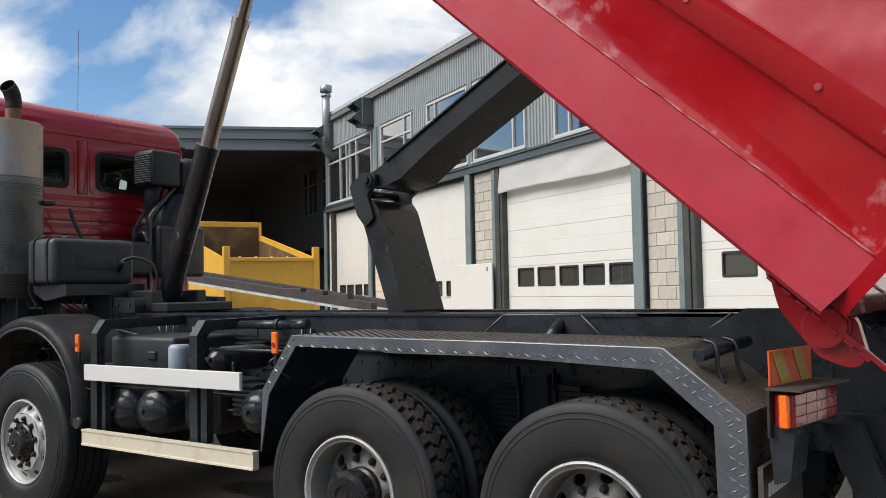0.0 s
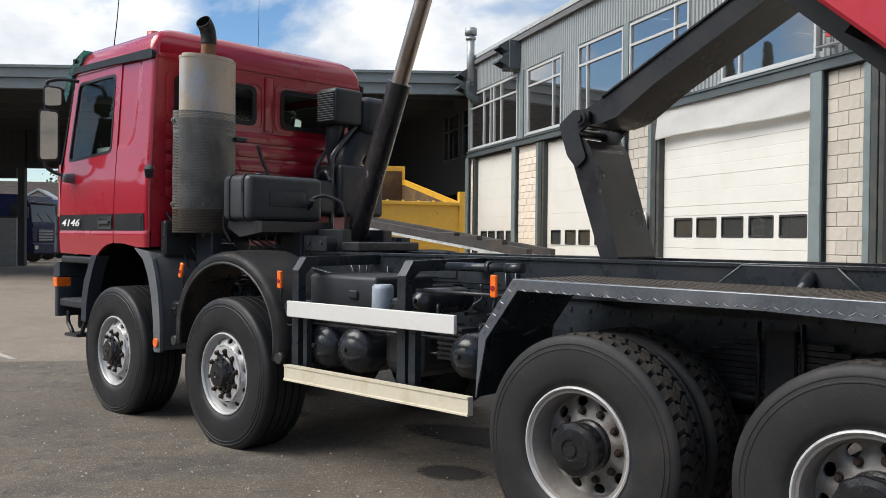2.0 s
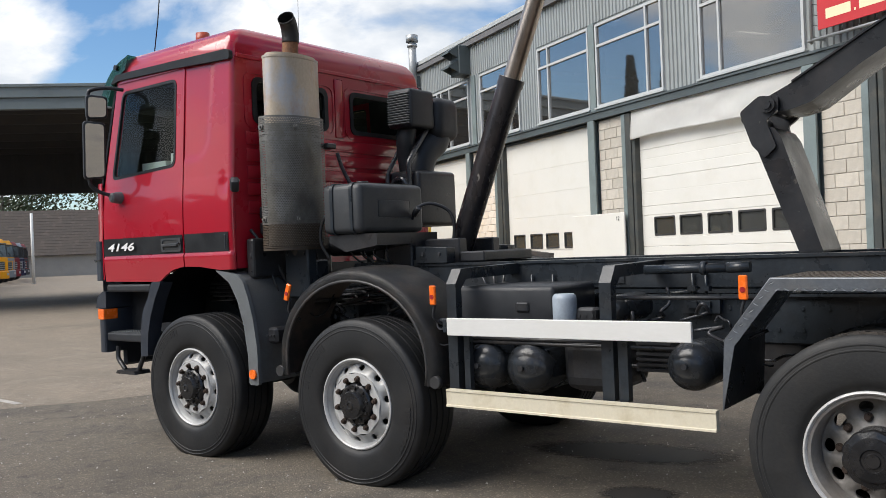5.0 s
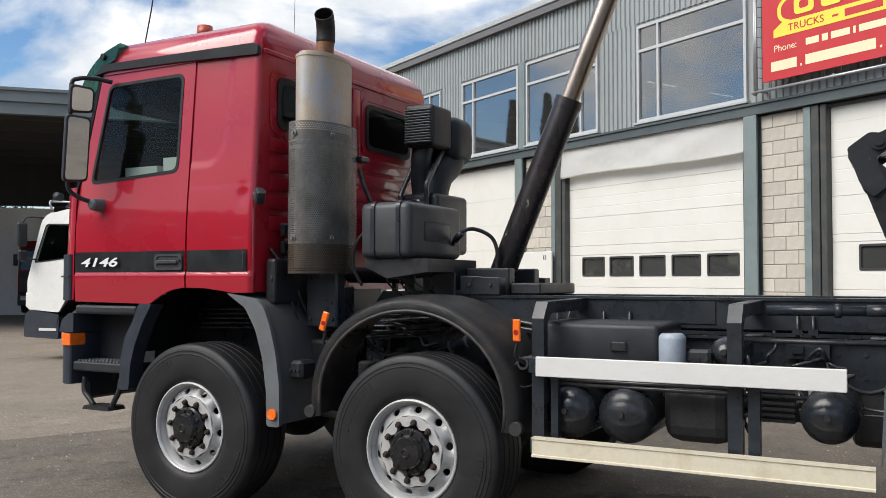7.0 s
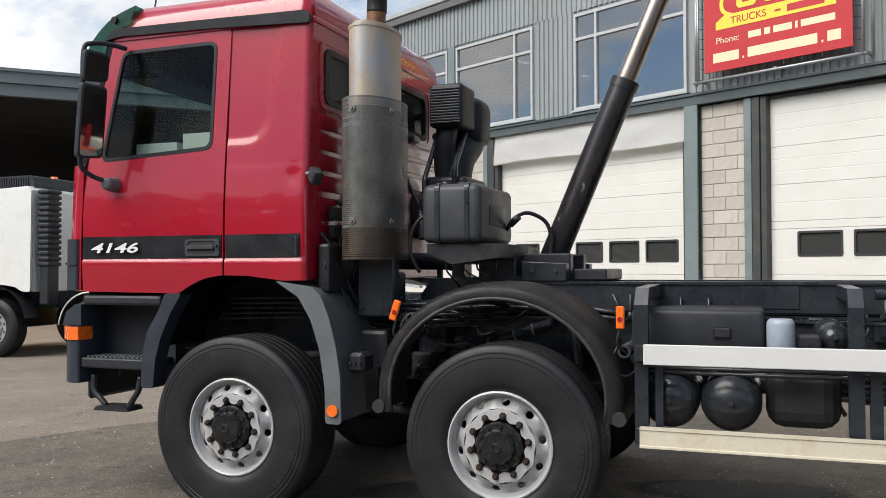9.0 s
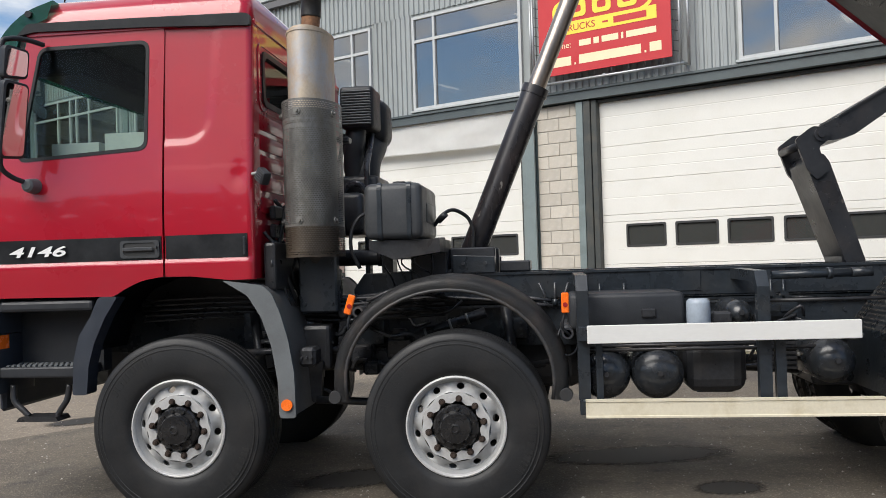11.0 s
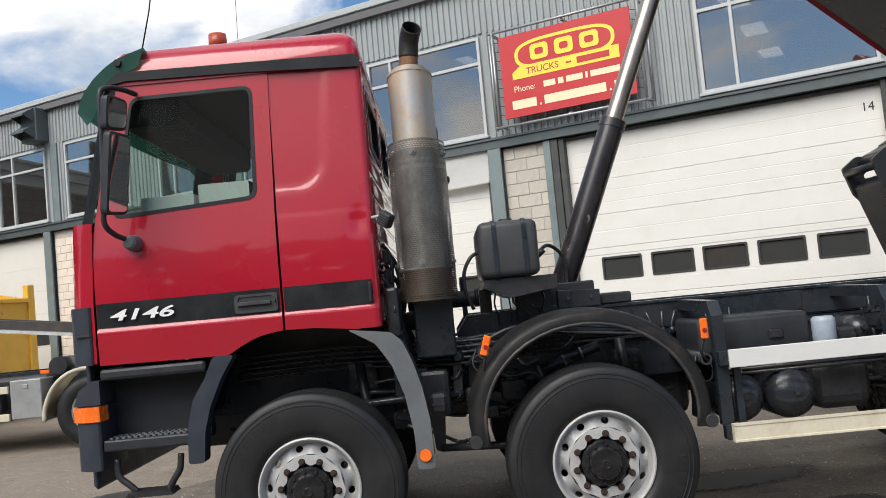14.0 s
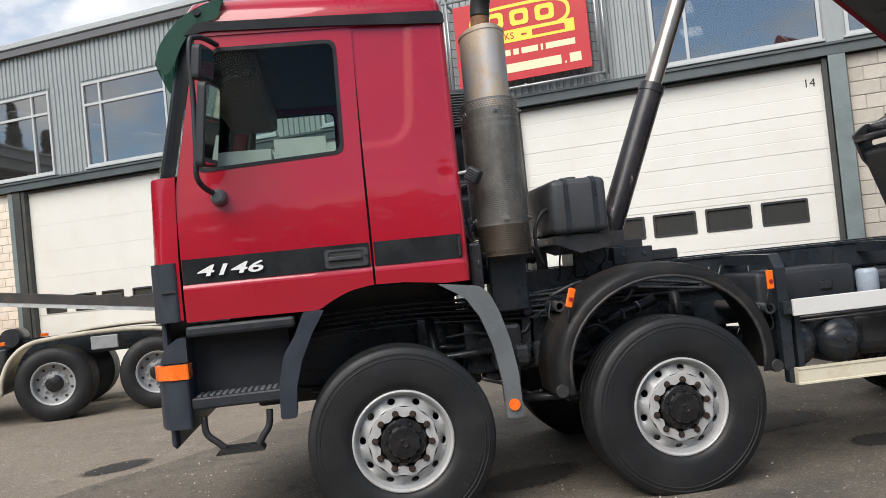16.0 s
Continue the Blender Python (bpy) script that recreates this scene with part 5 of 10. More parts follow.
def wheel_meshes():
    W = {}
    W["f_tyre"], W["r_tyre"] = tyre_mesh(0.557, 0.385, 0.292, False, 0.530), tyre_mesh(0.552, 0.31, 0.292, True, 0.525)
    W["f_marks"], W["r_tread"] = sidewall_marks(0.548, 0.292), lug_mesh(0.553, 0.31)
    bm = bmesh.new()
    lathe(bm, [(0.288, 0.30), (0.262, 0.26), (0.255, 0.10), (0.268, 0.055), (0.287, 0.030), (0.298, 0.022), (0.300, 0.030), (0.296, 0.040)], (0, 0, 0), 60)
    W["rim"] = finish("rim", bm, "rim", smooth=True)
    bm = bmesh.new()
    lathe(bm, [(0.281, 0.030), (0.284, 0.020), (0.292, 0.013), (0.300, 0.016), (0.303, 0.026), (0.300, 0.036)], (0, 0, 0), 60)
    W["flange"] = finish("flange", bm, "rim_edge", smooth=True)
    # front: shallow silver disc with hand holes near its edge
    W["f_disc"] = finish("disc", holed_disc(0.206, 0.268, 0.028, 0.075, 0.0185, 0.238, 10, 1.25, 0.5), "rim")
    bm = bmesh.new()          # raised bolt face with a scalloped edge
    seg, prof = 200, []
    for k in range(seg):
        a = 2 * math.pi * k / seg
        prof.append((0.149 + 0.010 * math.cos(10 * a + math.pi), 0.204 + 0.005 * math.cos(10 * a + math.pi)))
    rows = [[bm.verts.new((r * math.cos(2 * math.pi * k / seg), y, r * math.sin(2 * math.pi * k / seg))) for k, r in enumerate(rr)]
            for rr, y in (([p for p, _ in prof], 0.05), ([p + 0.002 for p, _ in prof], 0.020), ([q - 0.003 for _, q in prof], 0.020), ([q + 0.001 for _, q in prof], 0.034))]
    for u, v in zip(rows, rows[1:]):
        for k in range(seg):
            bm.faces.new((u[k], u[(k + 1) % seg], v[(k + 1) % seg], v[k]))
    bmesh.ops.recalc_face_normals(bm, faces=bm.faces[:])
    W["f_face"] = finish("bolt_face", bm, "rim_edge")
    # rear: deep dish
    W["r_disc"] = finish("disc", holed_disc(0.10, 0.252, 0.128, 0.160, 0.026, 0.214, 10, 1.25, 0.5), "rim_dusty")
    bm = bmesh.new()
    lathe(bm, [(0.284, 0.024), (0.268, 0.030), (0.262, 0.050), (0.255, 0.075), (0.252, 0.19)], (0, 0, 0), 60)
    W["r_barrel"] = finish("barrel", bm, "rim_dusty", smooth=True)
    bm = bmesh.new()
    lathe(bm, [(0.135, 0.06), (0.135, 0.012), (0.125, 0.0), (0.098, -0.004), (0.092, -0.03), (0.084, -0.042), (0.030, -0.046), (0.028, -0.05), (0.020, -0.052), (0.016, -0.047), (0.0, -0.047)], (0, 0, 0), 40)
    W["f_hub"] = finish("hub", bm, "hub", smooth=True)
    bm = bmesh.new()
    lathe(bm, [(0.130, 0.15), (0.126, 0.11), (0.114, 0.100), (0.114, 0.034), (0.129, 0.030), (0.132, 0.012), (0.126, 0.000), (0.100, -0.008), (0.096, -0.016), (0.052, -0.024), (0.047, -0.017), (0.034, -0.017), (0.030, -0.025), (0.0, -0.025)], (0, 0, 0), 80)
    for v in bm.verts:                 # lobed rim of the cap
        r = math.hypot(v.co.x, v.co.z)
        if 0.120 < r < 0.140 and v.co.y < 0.05:
            k = 1 + 0.022 * math.cos(10 * math.atan2(v.co.z, v.co.x))
            v.co.x, v.co.z = v.co.x * k, v.co.z * k
    W["r_hub"] = finish("hub", bm, "hub", smooth=True)
    bm = bmesh.new()
    cyl(bm, (0, 0.0, 0), (0, -0.014, 0), 0.010, seg=6)
    W["hub_bolt"] = finish("hub_bolt", bm, "hub")
    bm = bmesh.new()
    cyl(bm, (0, 0.016, 0), (0, 0.006, 0), 0.0215, 0.020, seg=14)
    cyl(bm, (0, 0.004, 0), (0, -0.010, 0), 0.0158, seg=6)
    cyl(bm, (0, -0.012, 0), (0, -0.017, 0), 0.010, seg=8)
    W["nut"] = finish("wheel_nut", bm, "nut")
    bm = bmesh.new()
    cyl(bm, (0, 0.09, 0), (0, 0.55, 0), 0.20, seg=28)
    W["drum"] = finish("wheel", bm, "grime", smooth=True)
    bm = bmesh.new()
    cyl(bm, (0, 0.185, 0), (0, 0.60, 0), 0.20, seg=28)
    W["r_drum"] = finish("wheel", bm, "grime", smooth=True)
    return W


WH = wheel_meshes()


def add(mesh, parent, m, name=None, label=""):
    ob = new(name or mesh.name.split(".")[0], mesh)
    ob.parent = parent
    ob.matrix_local = m
    return tagged(ob, label)


def wheel(x, near, rear, parent, z, out=0.0):
    y = -out if near else WIDE + out
    spin = random.uniform(0, 36)
    base, level = pose(x, y, z, 0, 0, 0 if near else 180) @ pose(0, 0, 0, 0, spin, 0), pose(0, 0, 0, 0, -spin, 0)
    w = add(WH["r_drum" if rear else "drum"], parent, base, "wheel", "wheel on black brake drum")
    I = Matrix.Identity(4)
    if rear:
        for dy in (0.0, 0.355):
            add(WH["r_tyre"], w, pose(0, dy, 0) @ level, "tyre")
            add(WH["r_tread"], w, pose(0, dy, 0) @ level, "tread")
        add(WH["r_disc"], w, I, "disc"), add(WH["r_barrel"], w, I, "barrel"), add(WH["r_hub"], w, I, "hub")
    else:
        add(WH["f_tyre"], w, level, "tyre"), tagged(add(WH["f_marks"], w, I, "sidewall_relief"), kind="stuff")
        add(WH["f_disc"], w, I, "disc"), add(WH["f_face"], w, I, "bolt_face"), add(WH["f_hub"], w, I, "hub")
    add(WH["rim"], w, I, "rim"), add(WH["flange"], w, I, "flange")
    for k in range(10):
        a = 2 * math.pi * (k + 0.5) / 10
        yy = 0.142 if rear else 0.022
        if not rear:
            add(WH["hub_bolt"], w, pose(0.112 * math.cos(a), 0, 0.112 * math.sin(a)), "hub_bolt")
        add(WH["nut"], w, pose(0.1675 * math.cos(a), yy - 0.012, 0.1675 * math.sin(a)), "wheel_nut")


for near in (True, False):
    wheel(0.0, near, False, truck, 0.532)
    wheel(1.715, near, False, truck, 0.530)
    wheel(4.822, near, True, truck, 0.527, 0.03)
    wheel(6.155, near, True, truck, 0.527, 0.03)


# -- cab --
def cab():
    side0, side1 = 0.045, 0.105            # y of the side at the belt line and at the roof strip

    def along(line, u):
        for (x0, z0), (x1, z1) in zip(line, line[1:]):
            if u <= x1:
                return z0 + (z1 - z0) * max(u - x0, 0) / (x1 - x0)
        return line[-1][1]

    def skin(bm, f, u0, u1, bottom, top, nu, nv):
        """A smooth sheet with a shaped lower edge, with thickness."""
        sheets = []
        for d in (0.0, 0.018):
            rows = []
            for i in range(nu + 1):
                u = u0 + (u1 - u0) * i / nu
                rows.append([bm.verts.new(f(u, bottom(u) + (top - bottom(u)) * j / nv, d)) for j in range(nv + 1)])
            sheets.append(rows)
            for p, q in zip(rows, rows[1:]):
                for j in range(nv):
                    bm.faces.new((p[j], q[j], q[j + 1], p[j + 1]))
        A, C = sheets
        for j in range(nv):
            for k in (0, nu):
                bm.faces.new((A[k][j], A[k][j + 1], C[k][j + 1], C[k][j]))
        for i in range(nu):
            for k in (0, nv):
                bm.faces.new((A[i][k], A[i + 1][k], C[i + 1][k], C[i][k]))
        bmesh.ops.recalc_face_normals(bm, faces=bm.faces[:])

    def lower(u, v, d):
        bulge = 0.018 * math.sin(math.pi * min(max((v - 1.36) / 0.8, 0), 1))
        ledge = 0.013 * min(max((1.572 - v) / 0.022, 0), 1)          # the panel steps out below the stripe
        return (u, side0 + 0.02 - bulge - ledge + d, v)

    def upper(u, v, d):
        t = (v - 2.14) / 0.90
        return (u, side0 + 0.02 + (side1 - side0 - 0.01) * t + d, v)

    for near in (True, False):
        def place(f):
            return f if near else (lambda u, v, d: (f(u, v, d)[0], WIDE - f(u, v, d)[1], f(u, v, d)[2]))
        yn_ = lambda y: y if near else WIDE - y
        # door: curved lower skin, pierced upper frame
        bm = bmesh.new()
        arch = [(-1.185, 1.357), (-0.425, 1.350), (-0.404, 1.355), (-0.361, 1.382), (-0.319, 1.404), (-0.267, 1.427), (-0.215, 1.446), (-0.112, 1.463), (-0.082, 1.466)]
        skin(bm, place(lower), -1.175, -0.082, lambda u: along(arch, u), 2.14, 46, 60)
        fr = [(-1.168, 2.14), (-0.082, 2.14)] + soft_poly([(-0.082, 2.14), (-0.065, 3.035), (-0.985, 3.035), (-1.168, 2.14)], 0.03, 3)[4:-4]
        hole = soft_poly([(-1.04, 2.222), (-0.185, 2.268), (-0.172, 2.952), (-0.900, 2.945)], 0.06, 5)
        pierced(bm, fr, [hole], place(upper), 0.035)
        bmesh.ops.remove_doubles(bm, verts=bm.verts[:], dist=0.003)
        door = part("cab_door", bm, "red", truck, "red cab door with tinted window", smooth=True)
        bm = bmesh.new()
        hole2 = soft_poly([(-1.022, 2.237), (-0.200, 2.282), (-0.187, 2.937), (-0.892, 2.930)], 0.05, 5)
        out2 = soft_poly([(-1.050, 2.214), (-0.178, 2.260), (-0.165, 2.960), (-0.905, 2.953)], 0.065, 5)
        pierced(bm, out2, [hole2], lambda u, v, d: place(upper)(u, v, d - 0.004), 0.02)
        part("window_seal", bm, "stripe", door)
        bm = bmesh.new()
        bm.faces.new([bm.verts.new(place(upper)(u, v, 0.008)) for u, v in hole2])
        part("window_pane", bm, "cab_glass", door)
        # black stripe and handle
        bm = bmesh.new()
        pierced(bm, [(-1.175 + 1.085 * k / 12, 1.574) for k in range(13)] + [(-0.09 - 1.08 * k / 12, 1.718) for k in range(13)], [], lambda u, v, d: place(lower)(u, v, d - 0.006), 0.008)
        stripe = part("door_stripe", bm, "stripe", door)
        bm = bmesh.new()
        pierced(bm, rounded(-0.355, -0.10, 1.585, 1.695, 0.02), [rounded(-0.335, -0.125, 1.60, 1.68, 0.02)], lambda u, v, d: place(lower)(u, v, d - 0.016), 0.012)
        box(bm, -0.335, -0.14, (0.022 if near else WIDE - 0.034), (0.034 if near else WIDE - 0.022), 1.628, 1.652, 0.004)
        cyl(bm, (-0.117, 0.012 if near else WIDE - 0.012, 1.65), (-0.117, 0.03 if near else WIDE - 0.03, 1.65), 0.008, seg=10)
        grip = part("door_handle", bm, "tank", door)
        bm = bmesh.new()
        pierced(bm, rounded(-0.34, -0.12, 1.597, 1.683, 0.02), [], lambda u, v, d: place(lower)(u, v, d - 0.010), 0.006)
        part("handle_recess", bm, "black_letter", grip)
        bm = bmesh.new()
        box(bm, 0.440, 0.456, (0.020 if near else WIDE - 0.03), (0.03 if near else WIDE - 0.020), 1.585, 1.70, 0.004)
        part("trim_clip", bm, "plastic", door)
        if near:
            lettering("model_number", "4146", 0.155, "white_letter", door, pose(-0.905, 0.0265, 1.640, 90, 0, 0), extrude=0.001, label="white model number", shear=0.22, squeeze=1.22, tall=0.57, bold=0.0028)
        # rear corner panel with its pressed field
        bm = bmesh.new()

        def pressed(u, v, d):
            p = lower(u, v, d) if v < 2.14 else upper(u, v, d)
            right = 0.262 + 0.085 * max(v - 2.40, 0)
            e = min(right - u, v - 2.262)
            if right - u < 0.20 and v - 2.262 < 0.20:
                e = 0.20 - math.hypot(0.20 - (right - u), 0.20 - (v - 2.262))
            k = min(max(e / 0.075, 0), 1)
            dent = 0.008 * math.exp(-((u - 0.41) / 0.045) ** 2 - ((v - 2.07) / 0.06) ** 2)
            return (p[0], p[1] + 0.009 * k * k * (3 - 2 * k) + dent, p[2])
        skin(bm, place(pressed), -0.068, 0.462, lambda u: along([(-0.068, 1.466), (0.10, 1.462), (0.29, 1.440), (0.34, 1.433), (0.462, 1.435)], u), 3.035, 44, 110)
        # rounded rear corner
        n, rows = 8, [1.435 + 0.0145 * k for k in range(50)] + [2.16, 2.4, 2.7, 3.035]
        grid = []
        for z in rows:
            t = max((z - 2.14) / 0.9, 0)
            y_s = (lower(0, z, 0) if z < 2.14 else upper(0, z, 0))[1]
            x_s = 0.462
            line = []
            for k in range(n + 1):
                a = math.pi / 2 * k / n
                p = (x_s + 0.038 * math.sin(a), y_s + 0.038 * (1 - math.cos(a)), z)
                line.append(bm.verts.new(p if near else (p[0], WIDE - p[1], p[2])))
            grid.append(line)
        for j in range(len(rows) - 1):
            for k in range(n):
                bm.faces.new((grid[j][k], grid[j][k + 1], grid[j + 1][k + 1], grid[j + 1][k])).smooth = True
        bmesh.ops.recalc_face_normals(bm, faces=bm.faces[:])
        corner = part("corner_panel", bm, "red", truck, "red rear corner panel of the cab", smooth=True)
        bm = bmesh.new()           # black strip added behind the door gap, stops daylight showing through
        prism(bm, [(yn_(0.090), 1.46), (yn_(0.104), 2.14), (yn_(0.155), 3.03), (yn_(0.172), 3.03), (yn_(0.120), 2.14), (yn_(0.106), 1.46)], -0.11, -0.035, axis="x")
        part("door_seal", bm, "stripe", corner)
        bm = bmesh.new()
        pierced(bm, [(-0.062, 1.574), (0.462, 1.574), (0.462, 1.718), (-0.062, 1.718)], [], lambda u, v, d: place(lower)(u, v, d - 0.006), 0.008)
        part("corner_stripe", bm, "stripe", corner)
        # front corner: red, rounded towards the windscreen
        bm = bmesh.new()
        yn = lambda y: y if near else WIDE - y
        front = [(-1.188, 0.047), (-1.235, 0.050), (-1.285, 0.066), (-1.325, 0.105), (-1.35, 0.18), (-1.365, 0.32)]
        for z0, z1, dx0, dx1 in ((1.37, 1.72, 0, 0), (1.72, 2.14, 0, 0.018), (2.14, 2.20, 0.018, 0.022)):
            lo = [bm.verts.new((x + dx0, yn(y), z0)) for x, y in front]
            hi = [bm.verts.new((x + dx1, yn(y), z1)) for x, y in front]
            for k in range(len(front) - 1):
                bm.faces.new((lo[k], lo[k + 1], hi[k + 1], hi[k])).smooth = True
        part("front_corner", bm, "red", truck)
        # black windscreen pillar
        bm = bmesh.new()
        lo = [bm.verts.new((x, yn(y), 2.17)) for x, y in ((-1.17, 0.055), (-1.20, 0.056), (-1.25, 0.10), (-1.285, 0.19))]
        hi = [bm.verts.new((x, yn(y), 3.05)) for x, y in ((-0.985, 0.115), (-1.02, 0.118), (-1.065, 0.15), (-1.10, 0.24))]
        for k in range(3):
            bm.faces.new((lo[k], lo[k + 1], hi[k + 1], hi[k]))
        bmesh.ops.solidify(bm, geom=bm.faces[:], thickness=0.02)
        part("windscreen_pillar", bm, "stripe", truck)
        # dark corner block beside the grille, then bumper corner and indicator
        bm = bmesh.new()
        prism(bm, soft_poly([(-1.205, 0.028), (-1.31, 0.045), (-1.37, 0.15), (-1.38, 0.35), (-1.205, 0.35)] if near else
                            [(-1.205, WIDE - 0.028), (-1.31, WIDE - 0.045), (-1.37, WIDE - 0.15), (-1.38, WIDE - 0.35), (-1.205, WIDE - 0.35)], 0.03, 3), 1.365, 1.705, axis="z")
        part("grille_corner", bm, "bumper", truck)
        bm = bmesh.new()
        prism(bm, [(-1.30, yn(0.024)), (-1.215, yn(0.024)), (-1.215, yn(0.04)), (-1.30, yn(0.04))], 1.535, 1.548, axis="z")
        part("corner_gap", bm, "black_letter", truck)
        bm = bmesh.new()
        plan = [(-1.19, 0.03), (-1.27, 0.035), (-1.35, 0.09), (-1.40, 0.25), (-1.41, 0.45), (-1.19, 0.45)]
        prism(bm, soft_poly([(x, yn(y)) for x, y in plan], 0.03, 3), 0.75, 1.125, axis="z")
        top = [(-1.19, 1.13), (-1.345, 1.13), (-1.315, 1.22), (-1.24, 1.27), (-1.19, 1.27)]
        prism(bm, top, yn(0.05), yn(0.40))
        bum = part("bumper_corner", bm, "bumper", truck, "blue-black bumper corner", smooth=True)
        bm = bmesh.new()
        plan = [(-1.185, 0.020), (-1.275, 0.024), (-1.362, 0.085), (-1.40, 0.16), (-1.30, 0.16), (-1.185, 0.16)]
        prism(bm, soft_poly([(x, yn(y)) for x, y in plan], 0.01, 2), 1.035, 1.122, axis="z")
        part("indicator", bm, "orange", bum, "orange indicator lens")
        # steps
        bm = bmesh.new()
        box(bm, -1.19, -0.56, min(yn(0.06), yn(0.40)), max(yn(0.06), yn(0.40)), 1.265, 1.335, 0.02, seg=2)
        box(bm, -1.19, -0.62, min(yn(0.30), yn(0.40)), max(yn(0.30), yn(0.40)), 0.86, 1.27)
        part("step_housing", bm, "plastic", truck)
        bm = bmesh.new()
        box(bm, -1.19, -0.64, min(yn(0.05), yn(0.32)), max(yn(0.05), yn(0.32)), 0.85, 0.92, 0.012, seg=2)
        st = part("cab_step", bm, "plastic", truck)
        bm = bmesh.new()
        for i in range(14):
            x = -1.16 + i * 0.036
            for y in (0.075, 0.14, 0.21):
                box(bm, x, x + 0.02, min(yn(y), yn(y + 0.035)), max(yn(y), yn(y + 0.035)), 0.92, 0.929)
        tagged(part("step_relief", bm, "grey_plastic", st), kind="stuff")
        bm = bmesh.new()
        prism(bm, soft_poly([(-0.51, 1.35), (-0.385, 1.35), (-0.47, 1.22), (-0.545, 1.06), (-0.585, 0.92), (-0.60, 0.74), (-0.695, 0.74), (-0.685, 0.95), (-0.645, 1.11), (-0.57, 1.22)], 0.02, 3), yn(0.04), yn(0.16))
        part("step_leg", bm, "bumper", truck, smooth=True)
        bm = bmesh.new()
        tube(bm, curve_pts([(-1.14, yn(0.12), 0.80), (-1.13, yn(0.11), 0.70), (-1.07, yn(0.11), 0.64), (-1.03, yn(0.11), 0.60)]), 0.020, 8)
        tube(bm, curve_pts([(-0.76, yn(0.12), 0.80), (-0.77, yn(0.11), 0.71), (-0.81, yn(0.11), 0.65), (-0.84, yn(0.11), 0.60)]), 0.020, 8)
        prism(bm, soft_poly([(-1.085, 0.575), (-0.80, 0.575), (-0.82, 0.605), (-1.06, 0.605)], 0.008, 2), yn(0.05), yn(0.20))
        part("hanging_step", bm, "grime", truck, "flexible hanging lower step")
    # rear wall with two windows
    bm = bmesh.new()
    w1, w2 = rounded(0.31, 1.10, 2.555, 2.89, 0.06), rounded(1.40, 2.06, 2.555, 2.90, 0.06)
    pierced(bm, [(0.09, 1.44), (2.41, 1.44), (2.41, 2.14), (2.36, 3.04), (0.14, 3.04), (0.09, 2.14)], [w1, w2], lambda u, v, d: (0.498 - d, u, v), 0.03)
    rear = part("cab_rear_wall", bm, "red", truck, "red cab rear wall with ribs", smooth=True)
    for z in (2.43, 2.30, 2.17, 2.04, 1.90):
        bm = bmesh.new()
        box(bm, 0.494, 0.505, 0.22, 2.28, z - 0.05, z + 0.05, 0.009, seg=2)
        part("pressed_rib", bm, "red", rear, smooth=True)
    bm = bmesh.new()
    box(bm, 0.496, 0.507, 1.20, 1.30, 2.50, 3.0, 0.010, seg=2)
    part("pressed_rib", bm, "red", rear, smooth=True)
    for h in (w1, w2):
        c = (sum(p for p, _ in h) / len(h), sum(q for _, q in h) / len(h))
        shr = [(c[0] + (p - c[0]) * 0.93, c[1] + (q - c[1]) * 0.86) for p, q in h]
        grow = [(c[0] + (p - c[0]) * 1.04, c[1] + (q - c[1]) * 1.08) for p, q in h]
        bm = bmesh.new()
        pierced(bm, grow, [shr], lambda u, v, d: (0.508 - d, u, v), 0.03)
        part("window_seal", bm, "stripe", rear)
        press = [(c[0] + (p - c[0]) * 1.24, c[1] + (q - c[1]) * 1.30) for p, q in h]
        press_in = [(c[0] + (p - c[0]) * 1.19, c[1] + (q - c[1]) * 1.20) for p, q in h]
        bm = bmesh.new()
        pierced(bm, press, [press_in], lambda u, v, d: (0.505 - d, u, v), 0.012)
        part("pressed_frame", bm, "red", rear, smooth=True)
        bm = bmesh.new()
        bm.faces.new([bm.verts.new((0.488, u, v)) for u, v in shr])
        part("window_pane", bm, "cab_glass", rear)
    # roof: rings that shrink upwards
    bm = bmesh.new()
    levels = [(3.025, -1.03, 0.497, 0.104), (3.075, -1.04, 0.50, 0.106), (3.14, -1.04, 0.495, 0.114), (3.20, -1.03, 0.482, 0.140), (3.25, -1.01, 0.455, 0.19), (3.285, -0.97, 0.41, 0.27), (3.308, -0.91, 0.34, 0.38), (3.322, -0.80, 0.2, 0.6)]
    rings = []
    for z, xf, xr, y in levels:
        pts = rounded(xf, xr, y, WIDE - y, 0.075, 5)
        rings.append([bm.verts.new((p, q, z)) for p, q in pts])
    for a, b in zip(rings, rings[1:]):
        for k in range(len(a)):
            j = (k + 1) % len(a)
            bm.faces.new((a[k], a[j], b[j], b[k])).smooth = True
    bm.faces.new(rings[-1])
    roof = part("cab_roof", bm, "red", truck, "red high cab roof", smooth=True)
    for y0, y1 in ((0.088, 0.125), (WIDE - 0.125, WIDE - 0.088)):
        bm = bmesh.new()
        prism(bm, soft_poly([(-1.05, 3.03), (-0.97, 3.105), (-0.18, 3.097), (0.47, 3.087), (0.50, 3.07), (0.497, 3.008), (-0.18, 3.036), (-0.92, 3.05)], 0.015, 2), y0, y1)
        part("roof_strip", bm, "stripe", roof)
    bm = bmesh.new()
    box(bm, 0.494, 0.511, 0.15, WIDE - 0.15, 3.030, 3.062, 0.005, seg=2)
    part("rain_gutter", bm, "red", roof)
    bm = bmesh.new()
    cyl(bm, (-0.47, 0.62, 3.30), (-0.47, 0.62, 3.36), 0.075, seg=20)
    cyl(bm, (-0.47, 0.62, 3.36), (-0.47, 0.62, 3.46), 0.062, 0.058, seg=20)
    part("beacon", bm, "beacon", roof, "faded orange rotating beacon")
    bm = bmesh.new()
